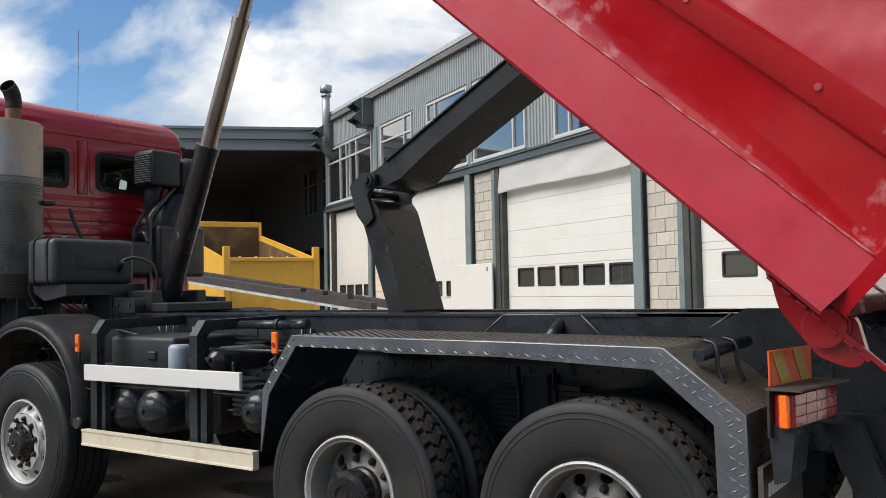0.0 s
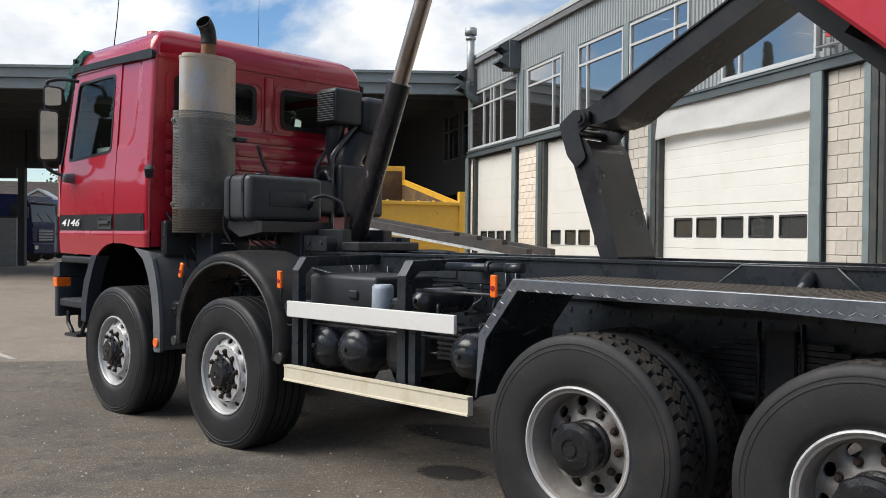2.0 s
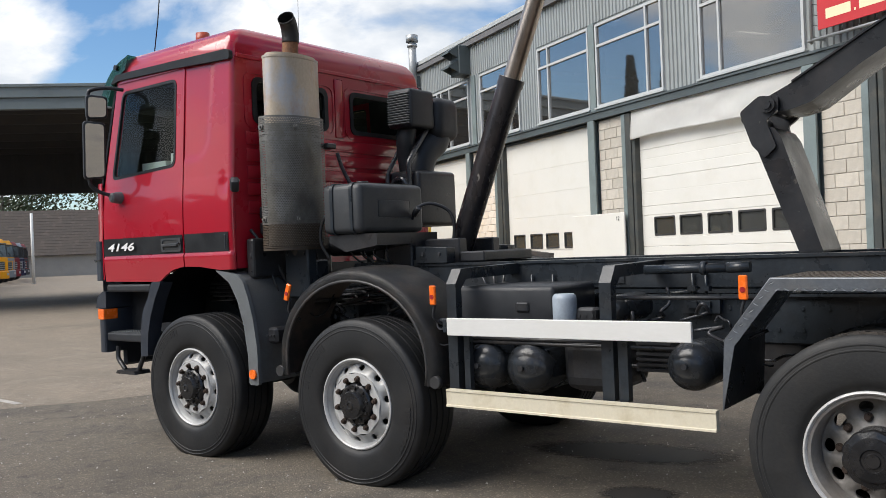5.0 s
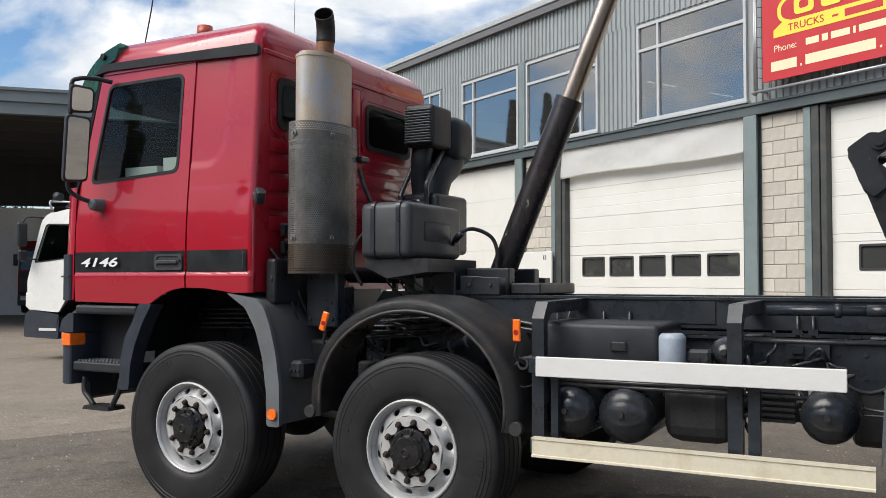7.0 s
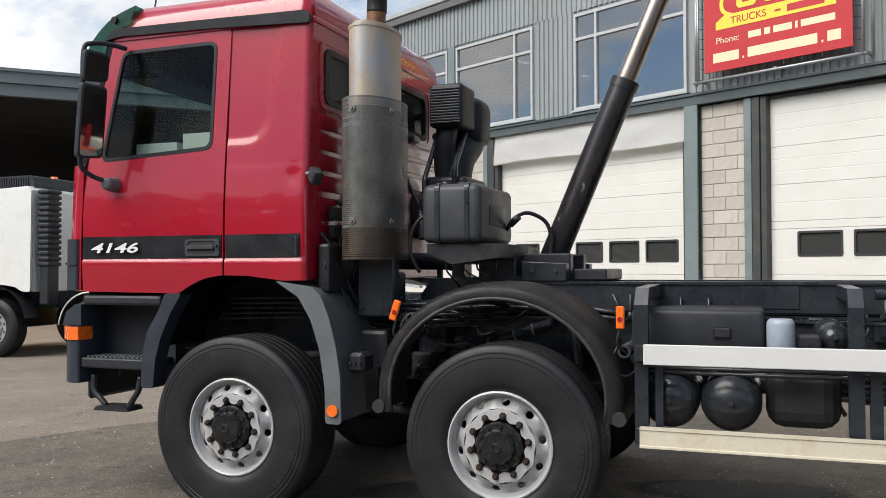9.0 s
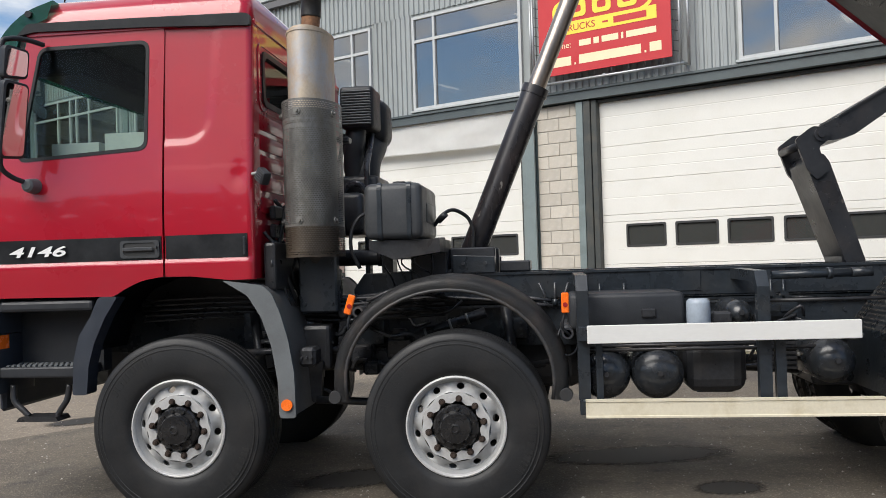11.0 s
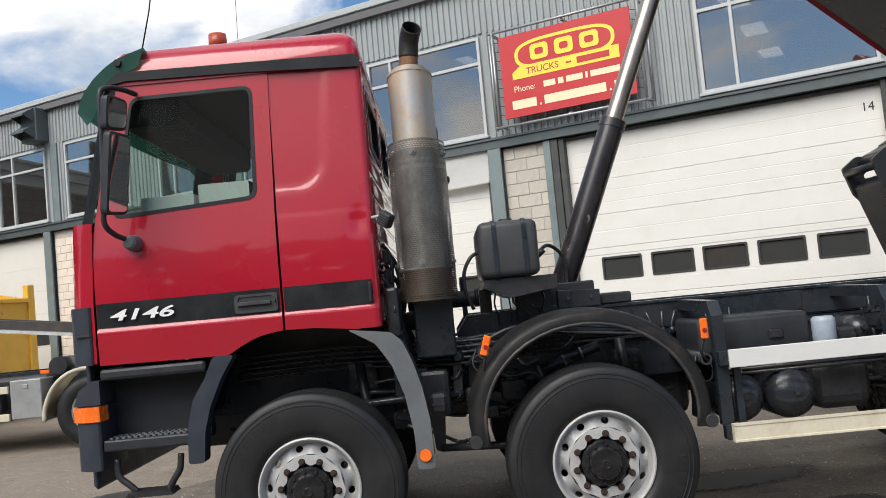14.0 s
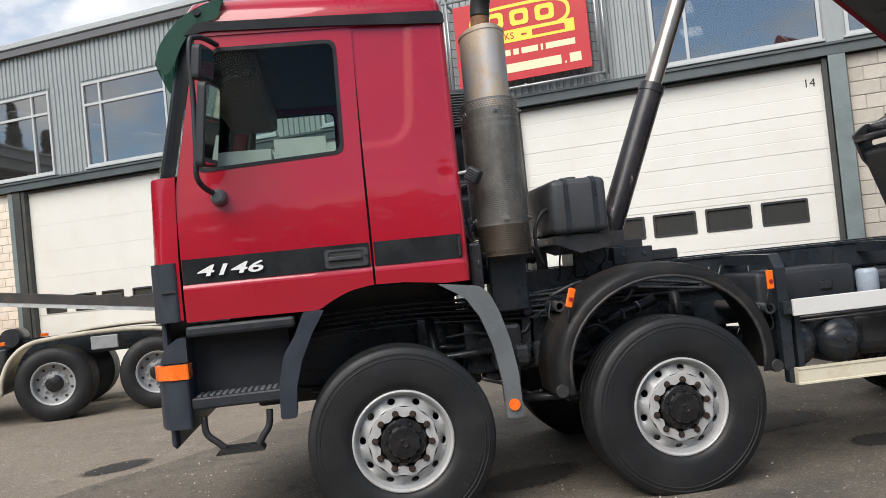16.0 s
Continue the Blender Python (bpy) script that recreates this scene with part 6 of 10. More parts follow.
    cyl(bm, (-0.94, 0.45, 3.20), (-0.94, 0.45, 3.30), 0.035, 0.015, seg=10)
    tube(bm, [(-0.94, 0.45, 3.28), (-0.86, 0.45, 3.6), (-0.78, 0.45, 4.05)], 0.005, 6)
    part("aerial", bm, "stripe", roof)
    bm = bmesh.new()
    tube(bm, [(-0.62, 1.9, 3.3), (-0.60, 1.9, 4.4)], 0.0022, 6)
    part("aerial", bm, "stripe", roof)
    # front panel, windscreen, floor and dashboard
    bm = bmesh.new()
    box(bm, -1.36, -1.31, 0.3, WIDE - 0.3, 1.40, 2.18, 0.02)
    part("front_panel", bm, "red", truck)
    bm = bmesh.new()
    box(bm, -1.37, -1.32, 0.3, WIDE - 0.3, 0.60, 1.39, 0.02)
    part("bumper", bm, "bumper", truck)
    bm = bmesh.new()
    put(bm, [(-1.30, 0.20, 2.18), (-1.30, WIDE - 0.20, 2.18), (-1.08, WIDE - 0.25, 3.03), (-1.08, 0.25, 3.03)], [(0, 1, 2, 3)])
    part("windscreen", bm, "cab_glass", truck)
    bm = bmesh.new()
    box(bm, -1.30, 0.47, 0.09, WIDE - 0.09, 1.46, 1.50)
    box(bm, -1.0, 0.465, 0.16, WIDE - 0.16, 3.00, 3.03)
    box(bm, 0.44, 0.462, 0.16, WIDE - 0.16, 1.50, 2.54)
    box(bm, -0.04, 0.44, 0.165, 0.185, 1.5, 3.0)
    box(bm, -0.04, 0.44, WIDE - 0.185, WIDE - 0.165, 1.5, 3.0)
    part("cab_lining", bm, "cabin", truck)
    bm = bmesh.new()
    box(bm, -1.04, -0.66, 0.22, WIDE - 0.22, 2.80, 3.0, 0.04, seg=2)
    part("roof_console", bm, "cabin", truck)
    bm = bmesh.new()
    box(bm, -1.28, -0.86, 0.12, WIDE - 0.12, 1.6, 2.22, 0.05, seg=3)
    part("dashboard", bm, "cabin", truck)
    bm = bmesh.new()
    for k in range(24):
        a0, a1 = 2 * math.pi * k / 24, 2 * math.pi * (k + 1) / 24
        c = pose(-0.72, 0.62, 2.18, 0, -28, 0)
        cyl(bm, c @ Vector((0.22 * math.cos(a0), 0.22 * math.sin(a0), 0)), c @ Vector((0.22 * math.cos(a1), 0.22 * math.sin(a1), 0)), 0.016, seg=6, caps=False)
    part("steering_wheel", bm, "stripe", truck)
    for y in (0.62, 1.88):
        bm = bmesh.new()
        box(bm, -0.35, 0.15, y - 0.25, y + 0.25, 1.75, 1.95, 0.05, seg=2)
        box(bm, 0.05, 0.20, y - 0.24, y + 0.24, 1.9, 2.5, 0.05, seg=2)
        part("seat", bm, "cabin", truck)
    bm = bmesh.new()
    box(bm, -0.95, -0.62, 0.30, 0.62, 2.24, 2.36, m=None)
    box(bm, -0.60, -0.28, 0.34, 0.70, 2.2, 2.42, m=None)
    part("paper_stack", bm, "paper", truck, "pale papers lying behind the window")
    # sun visor: a curved sheet with cheeks at its ends
    curve = [(p.x, p.z) for p in curve_pts([(-1.225, 0, 2.885), (-1.190, 0, 2.985), (-1.105, 0, 3.095), (-0.975, 0, 3.190), (-0.80, 0, 3.250)], 5)]
    bm = bmesh.new()
    ys = [0.10, 0.12, 0.4, 0.8, 1.25, 1.7, 2.1, WIDE - 0.12, WIDE - 0.10]
    lo = []
    for y in ys:
        bow = 0.07 * (1 - ((y - MID) / 1.15) ** 2)
        lo.append([bm.verts.new((x - bow, y, z)) for x, z in curve])
    for p, q in zip(lo, lo[1:]):
        for k in range(len(curve) - 1):
            bm.faces.new((p[k], p[k + 1], q[k + 1], q[k])).smooth = True
    inner = [(-0.84, 3.135), (-0.99, 3.065), (-1.07, 2.965), (-1.12, 2.86), (-1.17, 2.80)]
    inner = [(p.x, p.z) for p in curve_pts([(x, 0, z) for x, z in inner], 5)][::-1]
    for e in (0, -1):
        v = [bm.verts.new((x, ys[e] + 0.004 * (1 if e else -1), z)) for x, z in inner]
        for k in range(len(curve) - 1):
            bm.faces.new((lo[e][k], lo[e][k + 1], v[k + 1], v[k])).smooth = True
    bmesh.ops.solidify(bm, geom=bm.faces[:], thickness=0.006)
    vis = part("sun_visor", bm, "visor", truck, "green translucent sun visor over the windscreen", smooth=True)
    for y in (0.09, WIDE - 0.09):
        bm = bmesh.new()
        cyl(bm, (-0.96, y - 0.012, 3.165), (-0.96, y + 0.012, 3.165), 0.022, seg=12)
        part("visor_bolt", bm, "stripe", vis)
    # mirrors
    for near in (True, False):
        yn = lambda y: y if near else WIDE - y
        bm = bmesh.new()
        tube(bm, curve_pts([(-0.86, yn(0.085), 2.962), (-0.91, yn(-0.02), 2.972), (-0.955, yn(-0.13), 2.955), (-0.985, yn(-0.165), 2.90), (-0.990, yn(-0.165), 2.6), (-1.002, yn(-0.165), 2.30), (-1.012, yn(-0.155), 2.17), (-0.985, yn(-0.09), 2.11), (-0.935, yn(0.0), 2.075)], 8), 0.016, 10)
        arm = part("mirror_arm", bm, "plastic", truck, "black tubular mirror arm")
        for name, m, half, z0, z1 in (("main_mirror", pose(-0.922, yn(-0.165), 2.445, 0, 8, -22 if near else 22), 0.086, -0.24, 0.24), ("wide_mirror", pose(-0.922, yn(-0.130), 2.8025, 0, 8, -22 if near else 22), 0.084, -0.1025, 0.1025)):
            bm = bmesh.new()
            prism(bm, soft_poly([(-half, z0), (half, z0 + 0.012), (half, z1 - 0.012), (-half, z1)], 0.035, 4), -0.030, 0.022, axis="x", m=m, bev=0.008)
            head = part(name, bm, "plastic", arm, smooth=True)
            bm = bmesh.new()
            prism(bm, soft_poly([(-half + 0.014, z0 + 0.018), (half - 0.014, z0 + 0.028), (half - 0.014, z1 - 0.028), (-half + 0.014, z1 - 0.018)], 0.03, 4), 0.0225, 0.026, axis="x", m=m)
            part("mirror_glass", bm, "mirror", head, "clear mirror glass")
            bm = bmesh.new()
            box(bm, -0.075, -0.028, -0.022, 0.022, (z0 + z1) / 2 - 0.05, (z0 + z1) / 2 + 0.05, 0.010, m=m)
            part("mirror_clamp", bm, "plastic", head)
        bm = bmesh.new()
        lathe(bm, [(0.0, 0.0), (0.026, 0.0), (0.040, 0.012), (0.046, 0.045), (0.050, 0.10)], (-0.925, 0, 0), 18)
        bmesh.ops.transform(bm, matrix=Matrix.Translation((0, -0.035 if near else WIDE - 0.065, 2.060)), verts=bm.verts[:])
        part("mirror_foot", bm, "grey_plastic", arm, smooth=True)
    # work lamp and grab bar on the rear corner
    lamp_at = pose(0.575, 0.03, 2.06, 0, 32, -38) @ Matrix.Scale(0.8, 4)
    bm = bmesh.new()
    box(bm, -0.058, 0.058, -0.035, 0.04, -0.055, 0.055, 0.018, m=lamp_at, seg=2)
    lampb = part("work_lamp", bm, "plastic", truck, "small black work lamp with ribbed front", smooth=True)
    for k in range(5):
        bm = bmesh.new()
        box(bm, -0.044, 0.044, -0.041, -0.034, -0.040 + 0.018 * k, -0.032 + 0.018 * k, 0.002, m=lamp_at)
        part("lamp_rib", bm, "plastic", lampb)
    bm = bmesh.new()
    tube(bm, [(0.47, 0.09, 2.08), (0.53, 0.06, 2.085), (0.60, 0.05, 2.09)], 0.011, 8)
    part("lamp_stalk", bm, "rim", lampb)
    # cables and hoses that hang between the cab and the silencer
    rng = random.Random(21)
    for k in range(14):
        bm = bmesh.new()
        x, y = rng.uniform(0.53, 0.60), rng.uniform(0.20, 0.85)
        top = rng.uniform(1.62, 1.95)
        tube(bm, curve_pts([(0.51, y, top), (x, y + 0.02, top - 0.10), (x + rng.uniform(-0.03, 0.03), y + rng.uniform(-0.08, 0.08), (top + 1.3) / 2), (x, y + rng.uniform(-0.05, 0.10), 1.45), (x + 0.05, y + 0.15, 1.25)], 4), rng.uniform(0.008, 0.018), 6)
        part("cable", bm, "grime", truck)
    bm = bmesh.new()
    box(bm, 0.52, 0.60, 0.16, 1.0, 1.36, 1.66, 0.02, seg=2)
    part("cab_mount", bm, "grime", truck)
    for z in (1.74, 1.86):
        bm = bmesh.new()
        box(bm, 0.52, 0.56, 0.30, 0.48, z - 0.05, z + 0.04, 0.01)
        part("connector_box", bm, "grime", truck)


cab()


# -- chassis --
def chassis():
    for y0, y1 in ((0.84, 0.92), (WIDE - 0.92, WIDE - 0.84)):
        bm = bmesh.new()
        box(bm, -1.2, 6.95, y0, y1, 0.92, 1.20, 0.006)
        box(bm, -1.2, 6.95, y0 - 0.03 if y0 < 1 else y0, y1 if y0 < 1 else y1 + 0.03, 1.185, 1.20)
        for i in range(34):
            x = 2.3 + i * 0.135
            for z in (1.0, 1.12):
                yy = y0 if y0 < 1 else y1
                cyl(bm, (x, yy + (-0.008 if y0 < 1 else 0.008), z), (x, yy, z), 0.013, seg=6)
        part("frame_rail", bm, "chassis", truck, "black riveted frame rail")
        bm = bmesh.new()
        ya, yb = (y0 - 0.02, y1 + 0.03) if y0 < 1 else (y0 - 0.03, y1 + 0.02)
        box(bm, 1.62, 6.75, ya, yb, 1.235, 1.42, 0.008)
        box(bm, 1.62, 6.75, ya - 0.012, yb + 0.012, 1.405, 1.422)
        box(bm, 2.95, 3.28, ya - 0.008, ya, 1.265, 1.40, 0.003)
        prism(bm, [(6.05, 1.42), (6.95, 1.42), (6.95, 1.36), (6.2, 1.30)], ya - 0.012, ya)
        part("subframe_rail", bm, "chassis", truck, "black hoist subframe rail")
    for x in (1.7, 2.6, 3.4, 4.1, 4.83, 5.5, 6.19, 6.9):
        bm = bmesh.new()
        box(bm, x - 0.05, x + 0.05, 0.92, WIDE - 0.92, 0.95, 1.18, 0.01)
        part("cross_member", bm, "chassis", truck)
    bm = bmesh.new()           # triangular gussets on the subframe flank
    prism(bm, [(5.06, 1.245), (5.27, 1.412), (5.75, 1.412), (5.93, 1.245)], 0.800, 0.818)
    cyl(bm, (5.62, 0.68, 1.29), (5.62, 0.82, 1.37), 0.035, seg=12)
    gus = part("gusset", bm, "chassis", truck, "welded gusset plate with pale edges")
    for p, q in (((5.14, 1.31), (5.27, 1.412)), ((5.27, 1.414), (5.75, 1.414)), ((5.75, 1.412), (5.88, 1.29)), ((6.39, 1.325), (6.54, 1.425))):
        bm = bmesh.new()
        cyl(bm, (p[0], 0.800, p[1]), (q[0], 0.800, q[1]), 0.0045, seg=6)
        part("weld_seam", bm, "weld", gus)
    # axles, springs, shafts
    for x, z in ((0.0, 0.53), (1.715, 0.53), (4.83, 0.53), (6.19, 0.53)):
        bm = bmesh.new()
        cyl(bm, (x, 0.4, z), (x, WIDE - 0.4, z), 0.085, seg=16)
        lathe(bm, [(0.0, -0.26), (0.12, -0.25), (0.22, -0.12), (0.24, 0.0), (0.22, 0.12), (0.12, 0.25), (0, 0.26)], (x, MID, z), 24)
        part("axle", bm, "grime", truck, smooth=True)
    for x in (0.0, 1.715):
        for y in (0.72, WIDE - 0.80):
            bm = bmesh.new()
            for i in range(4):
                L = 0.62 - 0.09 * i
                tube(bm, [(x - L, y + 0.04, 0.80 - 0.028 * i + 0.03), (x, y + 0.04, 0.74 - 0.028 * i), (x + L, y + 0.04, 0.80 - 0.028 * i + 0.03)], 0.018, 6)
            box(bm, x - 0.09, x + 0.09, y - 0.01, y + 0.09, 0.58, 0.78, 0.01)
            cyl(bm, (x + 0.35, y - 0.08, 0.62), (x + 0.28, y - 0.05, 1.2), 0.035, seg=10)
            part("leaf_spring", bm, "grime", truck)
    for y in (0.74, WIDE - 0.82):
        bm = bmesh.new()
        for i in range(9):
            L = 0.85 - 0.075 * i
            z = 0.78 + 0.030 * i
            box(bm, 5.51 - L, 5.51 + L, y, y + 0.085, z, z + 0.025)
        box(bm, 5.43, 5.59, y - 0.02, y + 0.11, 0.66, 1.10, 0.01)
        for x in (5.40, 5.62):
            cyl(bm, (x, y - 0.012, 0.70), (x, y - 0.012, 1.14), 0.014, seg=8)
        part("leaf_spring", bm, "grime", truck, "stack of black leaf springs")
    bm = bmesh.new()
    cyl(bm, (1.9, MID, 0.85), (4.5, MID, 0.68), 0.06, seg=14)
    cyl(bm, (5.0, MID, 0.62), (6.0, MID, 0.60), 0.06, seg=14)
    part("drive_shaft", bm, "grime", truck)
    # dark box added to block the bright gap under the frame
    bm = bmesh.new()
    box(bm, 3.98, 4.34, 0.86, WIDE - 0.86, 0.62, 1.0, 0.04, seg=2)
    part("spare_tank", bm, "grime", truck)
    bm = bmesh.new()           # gearbox and engine under the cab
    box(bm, -0.9, 0.5, 0.85, WIDE - 0.85, 0.72, 1.475, 0.03, seg=2)
    part("engine_block", bm, "grime", truck)
    bm = bmesh.new()
    box(bm, 0.5, 1.7, 0.95, WIDE - 0.95, 0.75, 1.22, 0.08, seg=2)
    part("gearbox", bm, "grime", truck)
    bm = bmesh.new()
    box(bm, 1.95, 2.5, 0.92, WIDE - 0.92, 0.62, 1.05, 0.08, seg=2)
    part("transfer_box", bm, "grime", truck)
    # hoses, pipes and brackets that hang along the rail between the front wheels
    rng = random.Random(11)
    for k in range(26):
        bm = bmesh.new()
        x, y, z = rng.uniform(0.3, 1.4), rng.uniform(0.45, 0.85), rng.uniform(0.75, 1.32)
        pts = [(x, y, z)]
        for j in range(3):
            x += rng.uniform(0.05, 0.22)
            z += rng.uniform(-0.10, 0.08)
            pts.append((x, y + rng.uniform(-0.05, 0.05), z))
        tube(bm, curve_pts(pts, 4), rng.uniform(0.007, 0.020), 6)
        part("hose", bm, "pipe", truck)
    for near in (True, False):
        yn = lambda y: y if near else WIDE - y
        bm = bmesh.new()           # sloping nose of the hoist subframe
        prism(bm, [(0.945, 1.235), (0.945, 1.335), (1.02, 1.44), (1.635, 1.452), (1.635, 1.235)], yn(0.815), yn(0.93), bev=0.005)
        part("subframe_nose", bm, "chassis", truck, "black sloping nose of the hoist subframe")
        bm = bmesh.new()
        prism(bm, [(1.64, 1.424), (1.925, 1.424), (1.925, 1.535), (1.64, 1.548)], yn(0.795), yn(0.90), bev=0.004)
        pad = part("bearing_pad", bm, "chassis", truck)
        for x in (1.71, 1.86):
            bm = bmesh.new()
            cyl(bm, (x, yn(0.795), 1.49), (x, yn(0.783), 1.49), 0.013, seg=6)
            part("pad_bolt", bm, "pipe", pad)
        for (x, z, y0, y1) in ((1.085, 1.205, 0.28, 0.84), (2.386, 1.061, 0.085, 0.84)):        # open tube stubs that carry the wing
            bm = bmesh.new()
            lathe(bm, [(0.022, 0.05), (0.022, 0.0), (0.034, 0.0), (0.036, 0.004), (0.036, y1 - y0)], (x, 0, z), 20)
            bmesh.ops.transform(bm, matrix=Matrix.Translation((0, y0, 0)) if near else Matrix.Translation((0, WIDE - y0, 0)) @ Matrix.Diagonal((1, -1, 1, 1)), verts=bm.verts[:])
            stub = part("wing_stay", bm, "pipe", truck, "open black tube that carries the wing", smooth=True)
            bm = bmesh.new()
            tube(bm, curve_pts([(x - 0.04, yn(y0 + 0.06), z + 0.03), (x - 0.07, yn(y0 + 0.02), z - 0.06), (x - 0.01, yn(y0 + 0.02), z - 0.13), (x + 0.05, yn(y0 + 0.08), z - 0.10), (x + 0.06, yn(y0 + 0.16), z + 0.02)], 5), 0.006, 6)
            part("loose_wire", bm, "plastic", stub)
        # steering drop arm with two ball joints
        bm = bmesh.new()
        prism(bm, soft_poly([(0.895, 1.20), (0.955, 1.20), (0.940, 0.93), (0.875, 0.93)], 0.02, 3), yn(0.57), yn(0.61), bev=0.006)
        drop = part("drop_arm", bm, "pipe", truck, "black steering drop arm")
        for x, z, r in ((0.925, 1.185, 0.044), (0.905, 0.945, 0.040)):
            bm = bmesh.new()
            lathe(bm, [(0.0, -0.030), (r * 0.55, -0.026), (r * 0.9, -0.010), (r, 0.008), (r, 0.05)], (x, 0, z), 20)
            bmesh.ops.transform(bm, matrix=Matrix.Translation((0, 0.55, 0)) if near else Matrix.Translation((0, WIDE - 0.55, 0)) @ Matrix.Diagonal((1, -1, 1, 1)), verts=bm.verts[:])
            part("ball_joint", bm, "pipe", drop, smooth=True)
        bm = bmesh.new()
        tube(bm, [(0.91, yn(0.54), 0.945), (0.60, yn(0.52), 0.955), (0.10, yn(0.52), 0.93)], 0.024, 10)
        part("drag_link", bm, "pipe", truck)
        # slanting tube with clamps behind the second wheel
        bm = bmesh.new()
        cyl(bm, (1.22, yn(0.70), 0.95), (1.86, yn(0.70), 1.162), 0.036, seg=18)
        rod_ = part("damper", bm, "pipe", truck, "slanting black damper")
        for k in (0.36, 0.62, 0.80):
            bm = bmesh.new()
            a_, b_ = Vector((1.22, yn(0.70), 0.95)), Vector((1.86, yn(0.70), 1.162))
            cyl(bm, a_.lerp(b_, k), a_.lerp(b_, k + 0.025), 0.040, seg=18)
            part("clamp", bm, "rim", rod_)
        for x0, x1 in ((2.217, 2.256), (2.324, 2.322), (2.413, 2.386)):          # fanned spring bolts on the subframe
            bm = bmesh.new()
            tube(bm, [(x1, yn(0.80), 1.19), (x1, yn(0.80), 1.26), (x0, yn(0.79), 1.345)], 0.008, 8)
            pin = part("spring_bolt", bm, "pipe", truck)
            bm = bmesh.new()
            cyl(bm, (x1, yn(0.80), 1.19), (x1, yn(0.80), 1.235), 0.018, seg=10)
            part("bolt_collar", bm, "chassis", pin)
        for x0, y0, z0, x1, y1, z1 in ((0.50, 0.60, 0.80, 0.72, 0.80, 1.14), (0.98, 0.66, 0.96, 1.18, 0.84, 1.14), (1.95, 0.68, 0.98, 2.14, 0.84, 1.12), (0.20, 0.66, 1.0, 0.40, 0.82, 1.22)):
            bm = bmesh.new()
            box(bm, x0, x1, min(yn(y0), yn(y1)), max(yn(y0), yn(y1)), z0, z1, 0.02, seg=2)
            unit = part("frame_bracket", bm, "chassis", truck, smooth=True)
            for u in (0.25, 0.75):
                for v in (0.2, 0.5, 0.8):
                    bm = bmesh.new()
                    x, z = x0 + (x1 - x0) * u, z0 + (z1 - z0) * v
                    cyl(bm, (x, yn(y0 + 0.002), z), (x, yn(y0 - 0.012), z), 0.012, seg=6)
                    part("bracket_bolt", bm, "pipe", unit)
        for z, dz in ((1.258, 0.0), (1.225, -0.02)):
            bm = bmesh.new()
            tube(bm, curve_pts([(0.45, yn(0.69), z - 0.01), (0.70, yn(0.69), z), (1.2, yn(0.70), z + 0.045 + dz), (1.62, yn(0.71), z + 0.06 + dz), (2.3, yn(0.72), z - 0.03)], 6), 0.012, 8)
            part("brake_pipe", bm, "pipe", truck)
    for k in range(5):
        bm = bmesh.new()
        z = 1.30 - 0.035 * k
        tube(bm, curve_pts([(-0.5, 0.62, z), (0.2, 0.6 + 0.02 * k, z + 0.01), (0.9, 0.56, z - 0.02), (1.6, 0.6, z)], 4), 0.010, 6)
        part("brake_pipe", bm, "pipe", truck)
    for k in range(14):
        bm = bmesh.new()
        x, y, z = rng.uniform(0.45, 1.3), rng.uniform(0.55, 0.85), rng.uniform(0.72, 1.25)
        s = rng.uniform(0.04, 0.10)
        box(bm, x - s, x + s, y - 0.05, y + 0.05, z - s * 0.8, z + s * 0.8, 0.015)
        part("valve", bm, "pipe", truck)
    bm = bmesh.new()           # steering box and drop arm
    box(bm, 0.66, 0.86, 0.45, 0.65, 0.82, 1.12, 0.03, seg=2)
    prism(bm, soft_poly([(0.72, 0.9), (0.82, 0.9), (0.80, 0.62), (0.74, 0.62)], 0.03, 3), 0.40, 0.45)
    cyl(bm, (0.77, 0.40, 0.64), (1.6, 0.42, 0.60), 0.024, seg=10)
    part("steering_box", bm, "grime", truck)


chassis()


